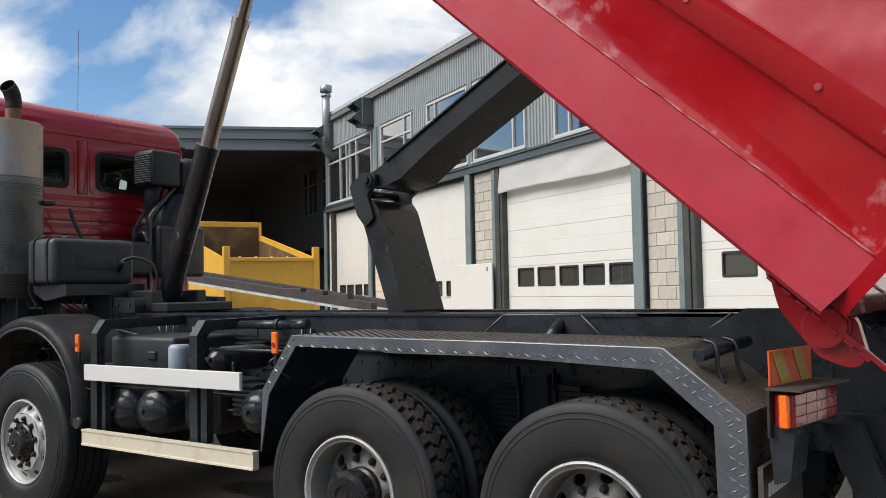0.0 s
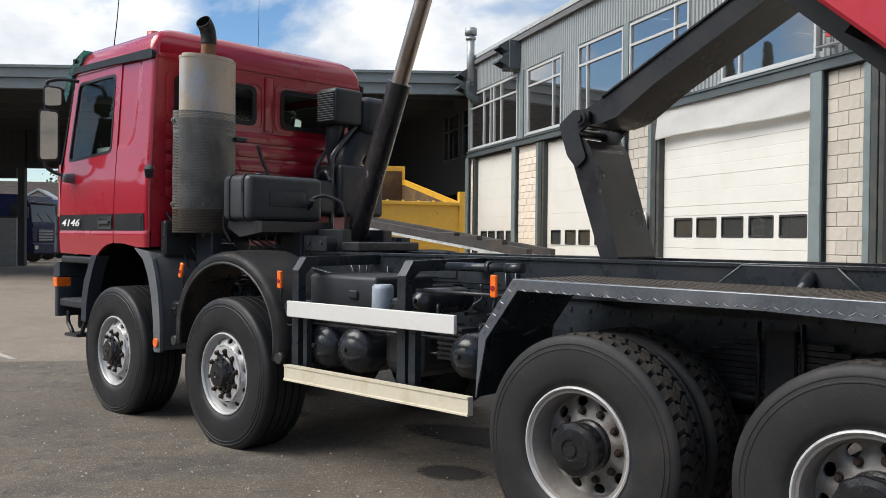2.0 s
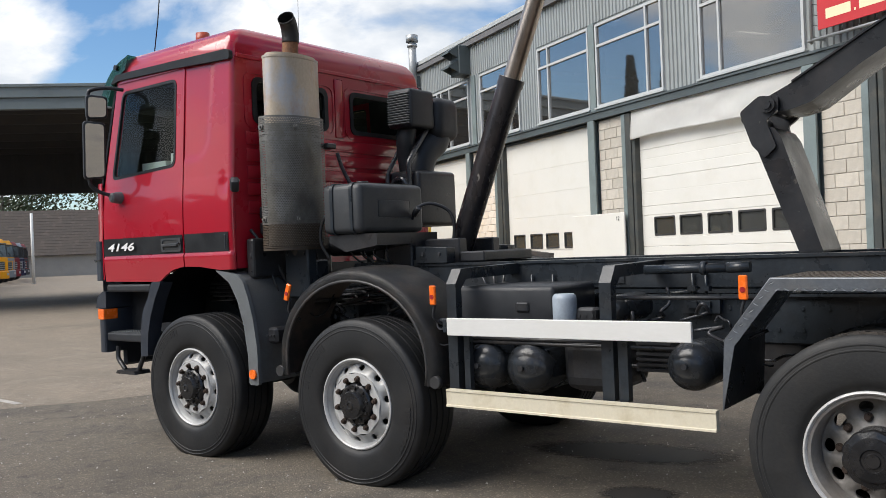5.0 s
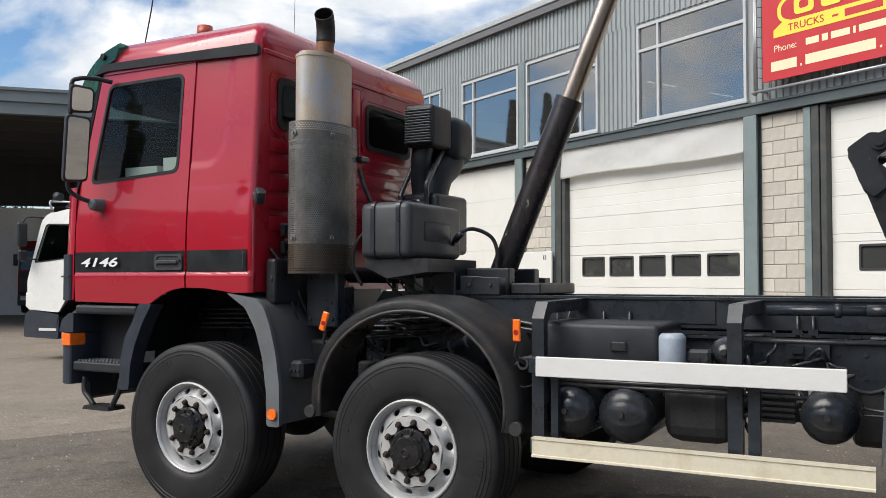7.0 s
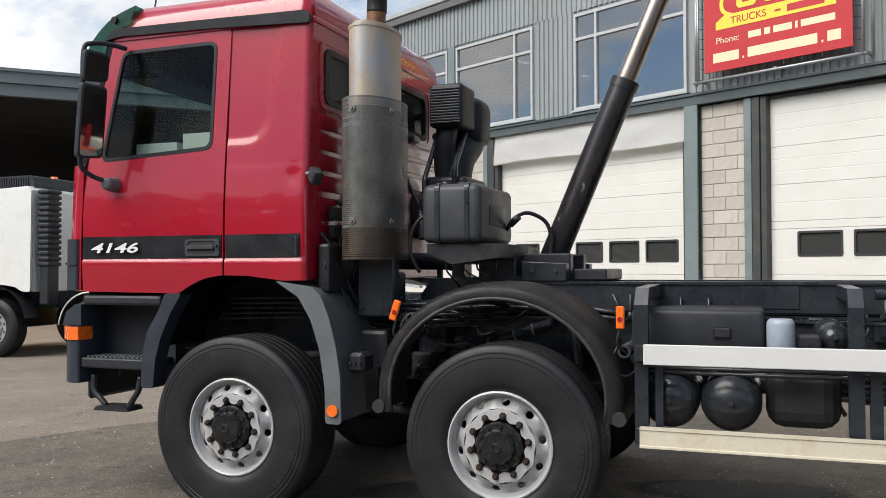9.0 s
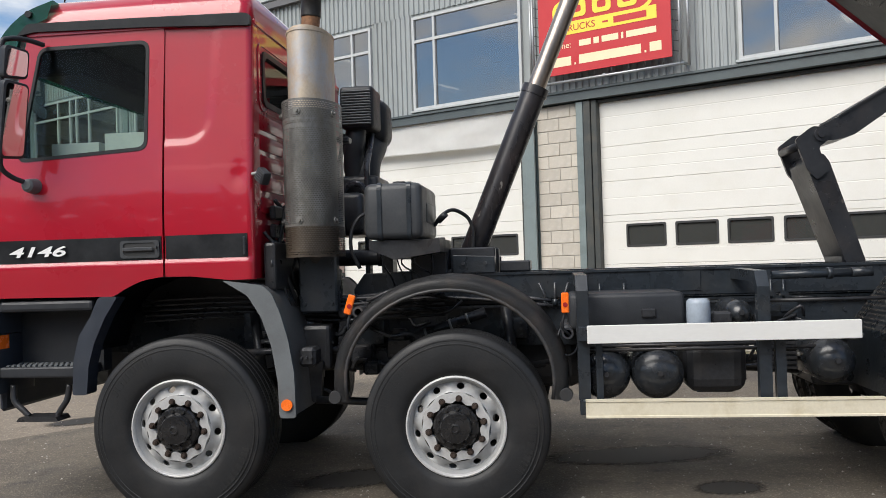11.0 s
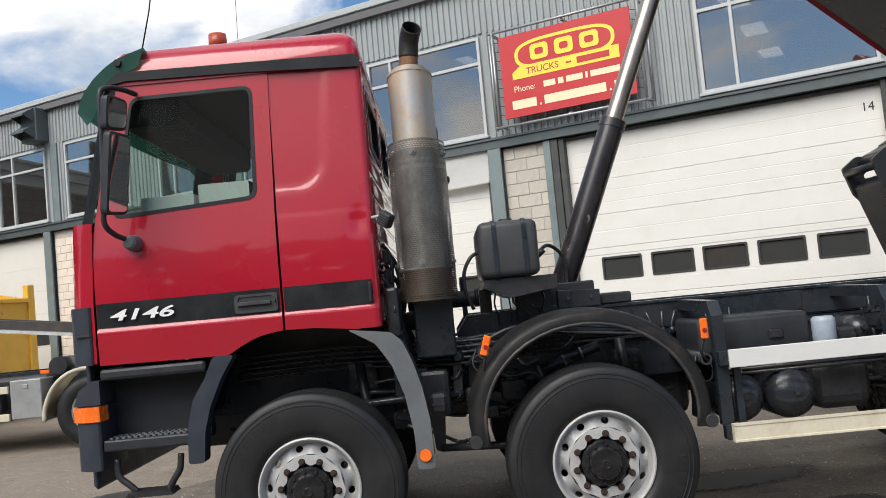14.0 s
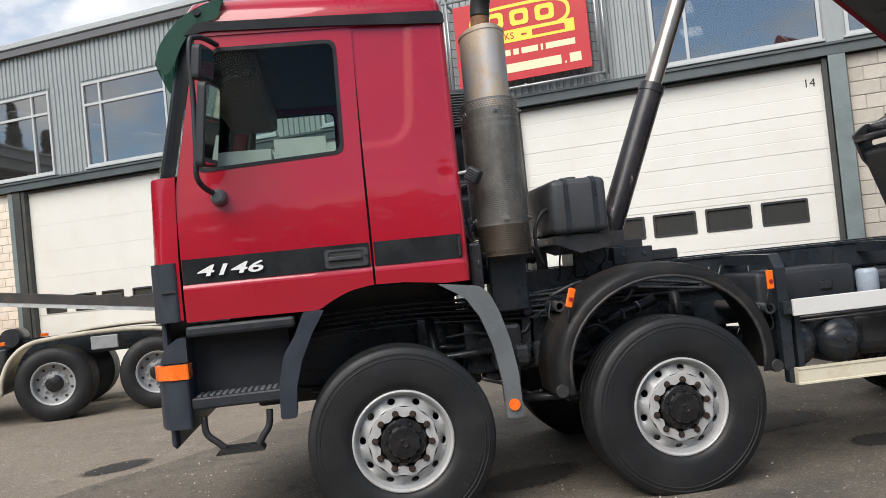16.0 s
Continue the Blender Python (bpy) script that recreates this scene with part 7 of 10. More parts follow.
# -- wings and guards --
def wings():
    for near in (True, False):
        yn = lambda y: y if near else WIDE - y
        # rear half of the first wheel's arch: grey plastic
        bm = bmesh.new()
        outl = [(0.29, 1.432), (0.545, 1.395), (0.605, 1.34), (0.655, 1.22), (0.70, 1.06), (0.732, 0.86), (0.738, 0.585), (0.635, 0.585), (0.630, 0.80), (0.595, 1.02), (0.535, 1.20), (0.45, 1.335)]
        prism(bm, soft_poly(outl, 0.02, 2), yn(0.045), yn(0.075))
        arch = part("front_wing", bm, "grey_plastic", truck, "grey plastic rear half of the front wing")
        bm = bmesh.new()
        pts = [(0.33, 1.425), (0.45, 1.415), (0.545, 1.385), (0.60, 1.335), (0.645, 1.22), (0.692, 1.06), (0.724, 0.86), (0.730, 0.60)]
        rows = [[bm.verts.new((x - 0.02 * s, yn(y), z - 0.01 * s)) for x, z in pts] for y, s in ((0.078, 0.4), (0.10, 0.0), (0.30, 0.0), (0.60, 0.3))]
        for a, b in zip(rows, rows[1:]):
            for k in range(len(pts) - 1):
                bm.faces.new((a[k], a[k + 1], b[k + 1], b[k])).smooth = True
        bmesh.ops.solidify(bm, geom=bm.faces[:], thickness=0.012)
        part("wing_lining", bm, "wing_grey", arch, smooth=True)
        bm = bmesh.new()
        cyl(bm, (0.685, yn(0.048), 0.665), (0.685, yn(0.030), 0.665), 0.035, seg=20)
        part("side_reflector", bm, "orange", arch, "round orange side marker")
        bm = bmesh.new()
        box(bm, 0.735, 0.84, min(yn(0.14), yn(0.30)), max(yn(0.14), yn(0.30)), 0.88, 1.00, 0.02)
        for k in range(3):
            cyl(bm, (0.755 + 0.03 * k, yn(0.125), 0.94), (0.755 + 0.03 * k, yn(0.15), 0.94), 0.009, seg=8)
        part("wing_bracket", bm, "grime", arch)
        # inner arch of the first wheel under the cab
        bm = bmesh.new()
        pts = [(-0.62, 1.0), (-0.55, 1.23), (-0.42, 1.375), (-0.2, 1.462), (0.0, 1.478), (0.30, 1.470), (0.49, 1.452)]
        rows = [[bm.verts.new((x, yn(y), z)) for x, z in pts] for y in (0.10, 0.62)]
        for k in range(len(pts) - 1):
            bm.faces.new((rows[0][k], rows[0][k + 1], rows[1][k + 1], rows[1][k])).smooth = True
        bmesh.ops.solidify(bm, geom=bm.faces[:], thickness=0.01)
        part("arch_lining", bm, "plastic", truck)
        # second wheel's wing: a black band
        bm = bmesh.new()
        pts = []
        for k in range(25):
            t = k / 24
            a = radians(190 - 200 * t)
            pts.append((1.675 + 0.70 * math.cos(a), 0.80 + 0.615 * max(math.sin(a), -0.2) ** 1.0 if math.sin(a) > 0 else 0.80 + 0.7 * math.sin(a)))
        lipped = [(0.044, -0.088), (0.036, -0.082), (0.034, -0.060), (0.036, -0.030), (0.046, -0.012), (0.066, 0.002), (0.10, 0.010), (0.20, 0.017), (0.34, 0.018), (0.52, 0.014)]
        rows = []
        for y, dr in lipped:
            line = []
            for x, z in pts:
                d = Vector((x - 1.675, z - 0.72))
                d.normalize()
                line.append(bm.verts.new((x + d.x * dr, yn(y), z + d.y * dr)))
            rows.append(line)
        for a, b in zip(rows, rows[1:]):
            for k in range(len(pts) - 1):
                bm.faces.new((a[k], a[k + 1], b[k + 1], b[k])).smooth = True
        bmesh.ops.solidify(bm, geom=bm.faces[:], thickness=0.014)
        wing = part("second_wing", bm, "wing", truck, "black plastic arched wing", smooth=True)
        bm = bmesh.new()
        tube(bm, [(x - (Vector((x - 1.675, z - 0.72)).normalized().x) * 0.076, yn(0.042), z - (Vector((x - 1.675, z - 0.72)).normalized().y) * 0.076) for x, z in pts], 0.012, 8)
        part("wing_lip", bm, "wing", wing)
        for x, z in (pts[0], pts[-1]):
            bm = bmesh.new()
            cyl(bm, (x, yn(0.024), z + 0.03), (x, yn(0.06), z + 0.03), 0.037, 0.042, seg=18)
            part("wing_end", bm, "wing", wing)
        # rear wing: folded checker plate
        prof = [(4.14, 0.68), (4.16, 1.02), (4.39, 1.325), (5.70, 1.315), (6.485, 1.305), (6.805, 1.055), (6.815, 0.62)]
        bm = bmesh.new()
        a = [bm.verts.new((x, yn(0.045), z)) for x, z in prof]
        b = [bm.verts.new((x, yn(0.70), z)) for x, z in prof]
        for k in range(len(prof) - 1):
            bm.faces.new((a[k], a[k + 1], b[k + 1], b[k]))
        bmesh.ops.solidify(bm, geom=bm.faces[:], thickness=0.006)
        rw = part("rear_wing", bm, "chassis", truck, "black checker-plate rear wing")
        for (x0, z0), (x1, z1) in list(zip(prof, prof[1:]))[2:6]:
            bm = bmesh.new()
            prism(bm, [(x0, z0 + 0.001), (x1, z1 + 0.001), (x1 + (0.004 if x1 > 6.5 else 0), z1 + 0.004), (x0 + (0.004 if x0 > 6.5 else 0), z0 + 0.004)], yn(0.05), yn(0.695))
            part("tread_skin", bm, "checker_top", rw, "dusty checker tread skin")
        bm = bmesh.new()
        inner = [(4.145, 0.68), (4.21, 1.0), (4.42, 1.27), (5.0, 1.262), (5.05, 1.25), (5.70, 1.25), (6.44, 1.218), (6.686, 1.012), (6.695, 0.62)]
        prism(bm, prof + inner[::-1], yn(0.034), yn(0.044))
        part("edge_flange", bm, "checker", rw, "bent steel edge flange")
        bm = bmesh.new()
        tube(bm, [(x, yn(0.041), z - 0.001) for x, z in prof[1:]], 0.007, 8)
        part("worn_edge", bm, "lozenge", rw, "bright worn edge of the fold")
        bm = bmesh.new()           # raised lozenges of the checker plate
        segs = list(zip(prof, prof[1:]))
        for (x0, z0), (x1, z1) in segs[1:]:
            L = math.hypot(x1 - x0, z1 - z0)
            ux, uz = (x1 - x0) / L, (z1 - z0) / L
            nx, nz = -uz, ux
            rows_n, cols = 22, int(L / 0.030)
            for i in range(cols):
                for j in range(rows_n):
                    s, y = (i + 0.5) * L / cols, 0.06 + 0.63 * (j + 0.5) / rows_n
                    lean = 0.010 if (i + j) % 2 else -0.010
                    c = []
                    for ds, dy, h in ((-0.011, -lean, 0.0), (0, -0.004, 0.0025), (0.011, lean, 0.0), (0, 0.004, 0.0025)):
                        c.append((x0 + ux * (s + ds) + nx * (h + 0.005), yn(y + dy), z0 + uz * (s + ds) + nz * (h + 0.005)))
                    put(bm, c, [(0, 1, 2, 3)])
        tagged(part("checker_relief", bm, "checker_top", rw), kind="stuff")
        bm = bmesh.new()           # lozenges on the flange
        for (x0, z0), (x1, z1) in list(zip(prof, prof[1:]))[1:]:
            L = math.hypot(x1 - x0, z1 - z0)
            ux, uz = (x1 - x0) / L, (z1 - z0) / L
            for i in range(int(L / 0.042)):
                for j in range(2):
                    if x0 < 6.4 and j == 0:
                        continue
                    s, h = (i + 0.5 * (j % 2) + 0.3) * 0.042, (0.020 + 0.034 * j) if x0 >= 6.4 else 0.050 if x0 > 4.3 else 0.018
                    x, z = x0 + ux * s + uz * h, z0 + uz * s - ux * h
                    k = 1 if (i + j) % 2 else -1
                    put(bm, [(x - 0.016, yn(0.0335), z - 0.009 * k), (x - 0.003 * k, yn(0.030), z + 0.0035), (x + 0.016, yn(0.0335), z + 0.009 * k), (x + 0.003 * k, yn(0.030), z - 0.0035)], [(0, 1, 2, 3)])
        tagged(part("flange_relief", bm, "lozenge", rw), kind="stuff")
        # side rails on two bent uprights
        for x in (2.475, 3.505):
            bm = bmesh.new()
            prism(bm, [(yn(0.085), 0.67), (yn(0.085), 1.31), (yn(0.15), 1.40), (yn(0.84), 1.41), (yn(0.84), 1.34), (yn(0.20), 1.335), (yn(0.145), 1.28), (yn(0.145), 0.67)], x - 0.035, x + 0.035, axis="x")
            if x > 3:
                box(bm, x + 0.06, x + 0.115, min(yn(0.09), yn(0.14)), max(yn(0.09), yn(0.14)), 0.67, 1.02)
            else:
                box(bm, x + 0.07, x + 0.11, min(yn(0.10), yn(0.14)), max(yn(0.10), yn(0.14)), 0.67, 1.02)
            up = part("rail_upright", bm, "chassis", truck, "black bent upright")
            for z, back in ((0.63, 0.040), (1.06, 0.024)):
                bm = bmesh.new()
                box(bm, x - 0.03, x + 0.03, min(yn(back), yn(0.11)), max(yn(back), yn(0.11)), z - 0.042, z + 0.042, 0.004)
                part("rail_spacer", bm, "chassis", up)
        bm = bmesh.new()
        prism(bm, [(2.495, 1.005), (4.01, 1.01), (4.01, 1.115), (2.495, 1.110)], yn(0.0), yn(0.024), bev=0.004)
        part("side_rail", bm, "white_rail", truck, "white aluminium side guard rail")
        bm = bmesh.new()
        prism(bm, [(yn(y), z) for y, z in ((-0.008, 0.578), (0.040, 0.578), (0.040, 0.682), (-0.008, 0.682), (-0.008, 0.671), (-0.003, 0.668), (-0.003, 0.592), (-0.008, 0.589))], 2.475, 4.12, axis="x")
        part("side_rail", bm, "cream_rail", truck, "cream aluminium side guard rail")
        # orange reflectors
        for x, z, tilt in ((1.092, 1.265, 18), (2.375, 1.245, 0), (4.265, 1.285, 0)):
            bm = bmesh.new()
            box(bm, -0.022, 0.022, -0.010, 0.012, -0.060, 0.060, 0.006, m=pose(x, yn(0.03), z, 0, tilt, 0))
            r = part("side_marker", bm, "orange", truck, "orange side marker reflector")
            bm = bmesh.new()
            cyl(bm, (x, yn(0.022), z - 0.01), (x, yn(0.016), z - 0.01), 0.014, seg=10)
            part("bulb_boss", bm, "tail_red", r)
            bm = bmesh.new()
            tube(bm, curve_pts([(x, yn(0.05), z - 0.05), (x - 0.02, yn(0.06), z - 0.14), (x + 0.03, yn(0.12), z - 0.20)]), 0.009, 6)
            part("stalk", bm, "plastic", r)


wings()


# -- tanks and gear between the axles --
def side_gear():
    def air_tank(x, z, r, y0, y1, mat="dome"):
        bm = bmesh.new()
        lathe(bm, [(0.0, y0), (r * 0.35, y0 + 0.006), (r * 0.7, y0 + 0.03), (r * 0.93, y0 + 0.07), (r, y0 + 0.11), (r, y1 - 0.11), (r * 0.93, y1 - 0.07), (r * 0.5, y1 - 0.015), (0.0, y1)], (x, 0, z), 36)
        t = part("air_tank", bm, mat, truck, "glossy black air tank with domed end", smooth=True)
        bm = bmesh.new()
        cyl(bm, (x, y0 + 0.005, z + 0.01), (x, y0 - 0.02, z + 0.01), 0.016, seg=10)
        part("drain_valve", bm, "grime", t)
    air_tank(2.605, 0.80, 0.152, 0.15, 0.85)
    air_tank(2.918, 0.80, 0.155, 0.15, 0.85)
    air_tank(3.915, 0.86, 0.132, 0.14, 0.80)
    air_tank(3.42, 1.14, 0.085, 0.28, 0.80)
    bm = bmesh.new()
    box(bm, 2.40, 3.09, 0.26, 0.80, 1.06, 1.285, 0.03, seg=3)
    t = part("battery_box", bm, "plastic", truck, "black moulded battery box", smooth=True)
    bm = bmesh.new()
    box(bm, 2.83, 2.92, 0.245, 0.262, 1.13, 1.19, 0.01)
    part("catch", bm, "grime", t)
    bm = bmesh.new()
    lathe(bm, [(0.0, 0.17), (0.055, 0.17), (0.068, 0.155), (0.07, 0.14), (0.07, 0.0), (0.06, -0.02), (0, -0.02)], (0, 0, 0), 28)
    bmesh.ops.transform(bm, matrix=pose(3.165, 0.25, 1.07, 90, 0, 0), verts=bm.verts[:])
    part("filter_canister", bm, "filter", truck, "pale blue screw-on filter canister", smooth=True)
    bm = bmesh.new()
    box(bm, 3.24, 3.36, 0.24, 0.34, 1.07, 1.16, 0.015)
    box(bm, 3.10, 3.34, 0.26, 0.6, 1.02, 1.06, 0.01)
    for k in range(3):
        cyl(bm, (3.26 + 0.04 * k, 0.235, 1.115), (3.26 + 0.04 * k, 0.25, 1.115), 0.012, seg=8)
    part("valve_block", bm, "grime", truck)
    bm = bmesh.new()
    cyl(bm, (3.62, 0.36, 1.365), (4.08, 0.36, 1.37), 0.026, seg=14)
    cyl(bm, (4.08, 0.36, 1.37), (4.20, 0.36, 1.372), 0.029, seg=14)
    cyl(bm, (3.94, 0.36, 1.369), (3.97, 0.36, 1.369), 0.036, seg=14)
    part("lock_cylinder", bm, "chassis", truck, "slim black hydraulic cylinder")
    rng = random.Random(5)
    for k in range(16):
        bm = bmesh.new()
        x, y, z = rng.uniform(3.2, 4.0), rng.uniform(0.35, 0.75), rng.uniform(0.7, 1.15)
        pts = [(x, y, z)]
        for j in range(4):
            x += rng.uniform(-0.08, 0.16)
            z += rng.uniform(-0.12, 0.10)
            pts.append((x, y + rng.uniform(-0.06, 0.06), max(z, 0.82)))
        tube(bm, curve_pts(pts, 4), rng.uniform(0.006, 0.014), 6)
        part("hose", bm, "pipe", truck)
    for x0, x1, z in ((2.5, 3.5, 0.97), (2.5, 3.9, 0.945), (3.5, 4.3, 1.22)):
        bm = bmesh.new()
        tube(bm, [(x0, 0.22, z), (x1, 0.24, z)], 0.012, 6)
        part("pipe", bm, "grime", truck)
    for x in (2.62, 2.78, 3.72, 3.80):           # spring-loaded bolts on the subframe mounts
        bm = bmesh.new()
        cyl(bm, (x, 0.80, 1.15), (x, 0.80, 1.33), 0.010, seg=8)
        box(bm, x - 0.03, x + 0.03, 0.77, 0.83, 1.12, 1.16)
        box(bm, x - 0.025, x + 0.025, 0.775, 0.825, 1.22, 1.25)
        part("mount_bolt", bm, "chassis", truck)
    bm = bmesh.new()
    box(bm, 3.09, 3.46, 0.30, 0.80, 0.66, 1.0, 0.09, seg=3)
    part("gear_housing", bm, "grime", truck)
    bm = bmesh.new()
    box(bm, 3.66, 3.88, 0.79, 0.83, 1.09, 1.20)
    part("mount_bracket", bm, "chassis", truck)
    bm = bmesh.new()            # ribbed cooler block
    comb = []
    for k in range(7):
        comb += [(0.37, 0.80 + 0.03 * k), (0.35, 0.80 + 0.03 * k), (0.35, 0.815 + 0.03 * k), (0.37, 0.815 + 0.03 * k)]
    prism(bm, comb + [(0.5, 0.995), (0.5, 0.80)], 3.55, 3.75, axis="x")
    part("cooler_block", bm, "grime", truck)


side_gear()


# -- gear behind the cab --
def exhaust():
    cx, cy, ra, rb = 0.785, 0.44, 0.142, 0.252

    def oval(bm, z0, z1, a, b, n=56, caps=True):
        rings = [[bm.verts.new((cx + a * math.cos(2 * math.pi * k / n), cy + b * math.sin(2 * math.pi * k / n), z)) for k in range(n)] for z in (z0, z1)]
        for k in range(n):
            j = (k + 1) % n
            bm.faces.new((rings[0][k], rings[0][j], rings[1][j], rings[1][k])).smooth = True
        if caps:
            bm.faces.new(rings[0][::-1]), bm.faces.new(rings[1])
        return rings
    bm = bmesh.new()
    oval(bm, 2.38, 3.000, ra, rb)
    sil = part("exhaust_silencer", bm, "silencer_top", truck, "tall oval upright silencer, heat-stained steel", smooth=True)
    for name, za, zb, grow in (("end_bead", 2.988, 3.004, 0.004), ("end_cap", 3.004, 3.025, -0.02)):
        bm = bmesh.new()
        oval(bm, za, zb, ra + grow, rb + grow)
        part(name, bm, "silencer_top", sil, smooth=True)
    bm = bmesh.new()
    oval(bm, 1.60, 2.50, ra + 0.002, rb + 0.002)
    part("lower_drum", bm, "drum", sil, smooth=True)
    # perforated guard round the lower part: a sheet with holes, open at the back
    nA, nZ, z0, z1 = 84, 82, 1.56, 2.55

    def on_guard(i, j):
        t = radians(-215 + 250 * i / nA)
        w = 0.004 * noise.noise((i * 0.11, j * 0.07, 4.0))
        return Vector((cx + (ra + 0.040 + w) * math.cos(t), cy + (rb + 0.050 + w) * math.sin(t), z0 + (z1 - z0) * j / nZ))
    def sheet_rows(rows):
        bm = bmesh.new()
        for j in rows:
            off = 0.5 * (j % 2)
            for i in range(nA):
                if j in (0, nZ - 1, 16) or 67 <= j <= 68 or j == 71 or i in (0, nA - 1):
                    bm.faces.new([bm.verts.new(on_guard(i + off + p, j + q)) for p, q in ((0, 0), (1, 0), (1, 1), (0, 1))])
                    continue
                rim = [(0, 0), (0.5, 0), (1, 0), (1, 0.5), (1, 1), (0.5, 1), (0, 1), (0, 0.5)]
                outer = [bm.verts.new(on_guard(i + off + p, j + q)) for p, q in rim]
                hole = [bm.verts.new(on_guard(i + off + 0.5 + 0.31 * math.cos(radians(225 + 45 * k)), j + 0.5 + 0.34 * math.sin(radians(225 + 45 * k)))) for k in range(8)]
                for k in range(8):
                    n_ = (k + 1) % 8
                    bm.faces.new((outer[k], outer[n_], hole[n_], hole[k]))
        return bm
    guard = part("heat_guard", sheet_rows(range(16, nZ)), "silencer_low", sil, "perforated heat guard, dull steel")
    part("lower_guard", sheet_rows(range(16)), "silencer_soot", guard, "brown sooty lower edge of the guard")
    for z in (2.47, 1.79):
        for a in (-95, -25, -160):
            bm = bmesh.new()
            t = radians(a)
            p = Vector((math.cos(t) / ra, math.sin(t) / rb, 0)).normalized()
            c = Vector((cx + (ra + 0.04) * math.cos(t), cy + (rb + 0.05) * math.sin(t), z))
            cyl(bm, c - p * 0.004, c + p * 0.010, 0.022, seg=12)
            cyl(bm, c + p * 0.010, c + p * 0.022, 0.011, seg=6)
            part("guard_screw", bm, "silencer_low", guard)
    bm = bmesh.new()
    tube(bm, curve_pts([(cx, cy, 3.0), (cx + 0.002, cy, 3.07), (cx + 0.009, cy, 3.15)]), 0.061, 20)
    part("tail_pipe", bm, "rust", sil, "rusty tail pipe")
    bm = bmesh.new()
    pts = curve_pts([(cx + 0.008, cy, 3.13), (cx + 0.011, cy - 0.002, 3.18), (cx + 0.018, cy - 0.014, 3.230), (cx + 0.031, cy - 0.040, 3.272), (cx + 0.048, cy - 0.078, 3.302)], 5)
    n = len(pts)
    tube(bm, pts, 0.065, 22, radii=[0.064] * n)
    bmesh.ops.delete(bm, geom=[bm.faces[:][-1]], context="FACES_ONLY")
    bmesh.ops.recalc_face_normals(bm, faces=bm.faces[:])
    bmesh.ops.solidify(bm, geom=bm.faces[:], thickness=0.004)
    part("pipe_end", bm, "soot", sil, "sooty bent pipe end")
    bm = bmesh.new()
    tube(bm, curve_pts([(cx, cy, 1.62), (cx, cy + 0.03, 1.52), (cx - 0.06, cy + 0.16, 1.46), (cx - 0.22, cy + 0.30, 1.42), (cx - 0.36, cy + 0.36, 1.36)]), 0.062, 14)
    part("down_pipe", bm, "rust_beam", sil, smooth=True)
    bm = bmesh.new()
    box(bm, 0.675, 0.925, 0.40, 0.50, 1.20, 1.60, 0.012)
    box(bm, 0.690, 0.910, 0.50, 0.64, 1.20, 1.48, 0.012)
    foot = part("silencer_foot", bm, "chassis", truck, "black folded silencer foot")
    for x in (0.71, 0.89):
        for z in (1.26, 1.53):
            bm = bmesh.new()
            cyl(bm, (x, 0.388, z), (x, 0.402, z), 0.013, seg=6)
            part("bolt", bm, "chassis", foot)
    bm = bmesh.new()
    box(bm, 0.90, 0.985, 0.60, 0.70, 2.325, 2.365, 0.008)
    part("silencer_bracket", bm, "grime", truck)


exhaust()


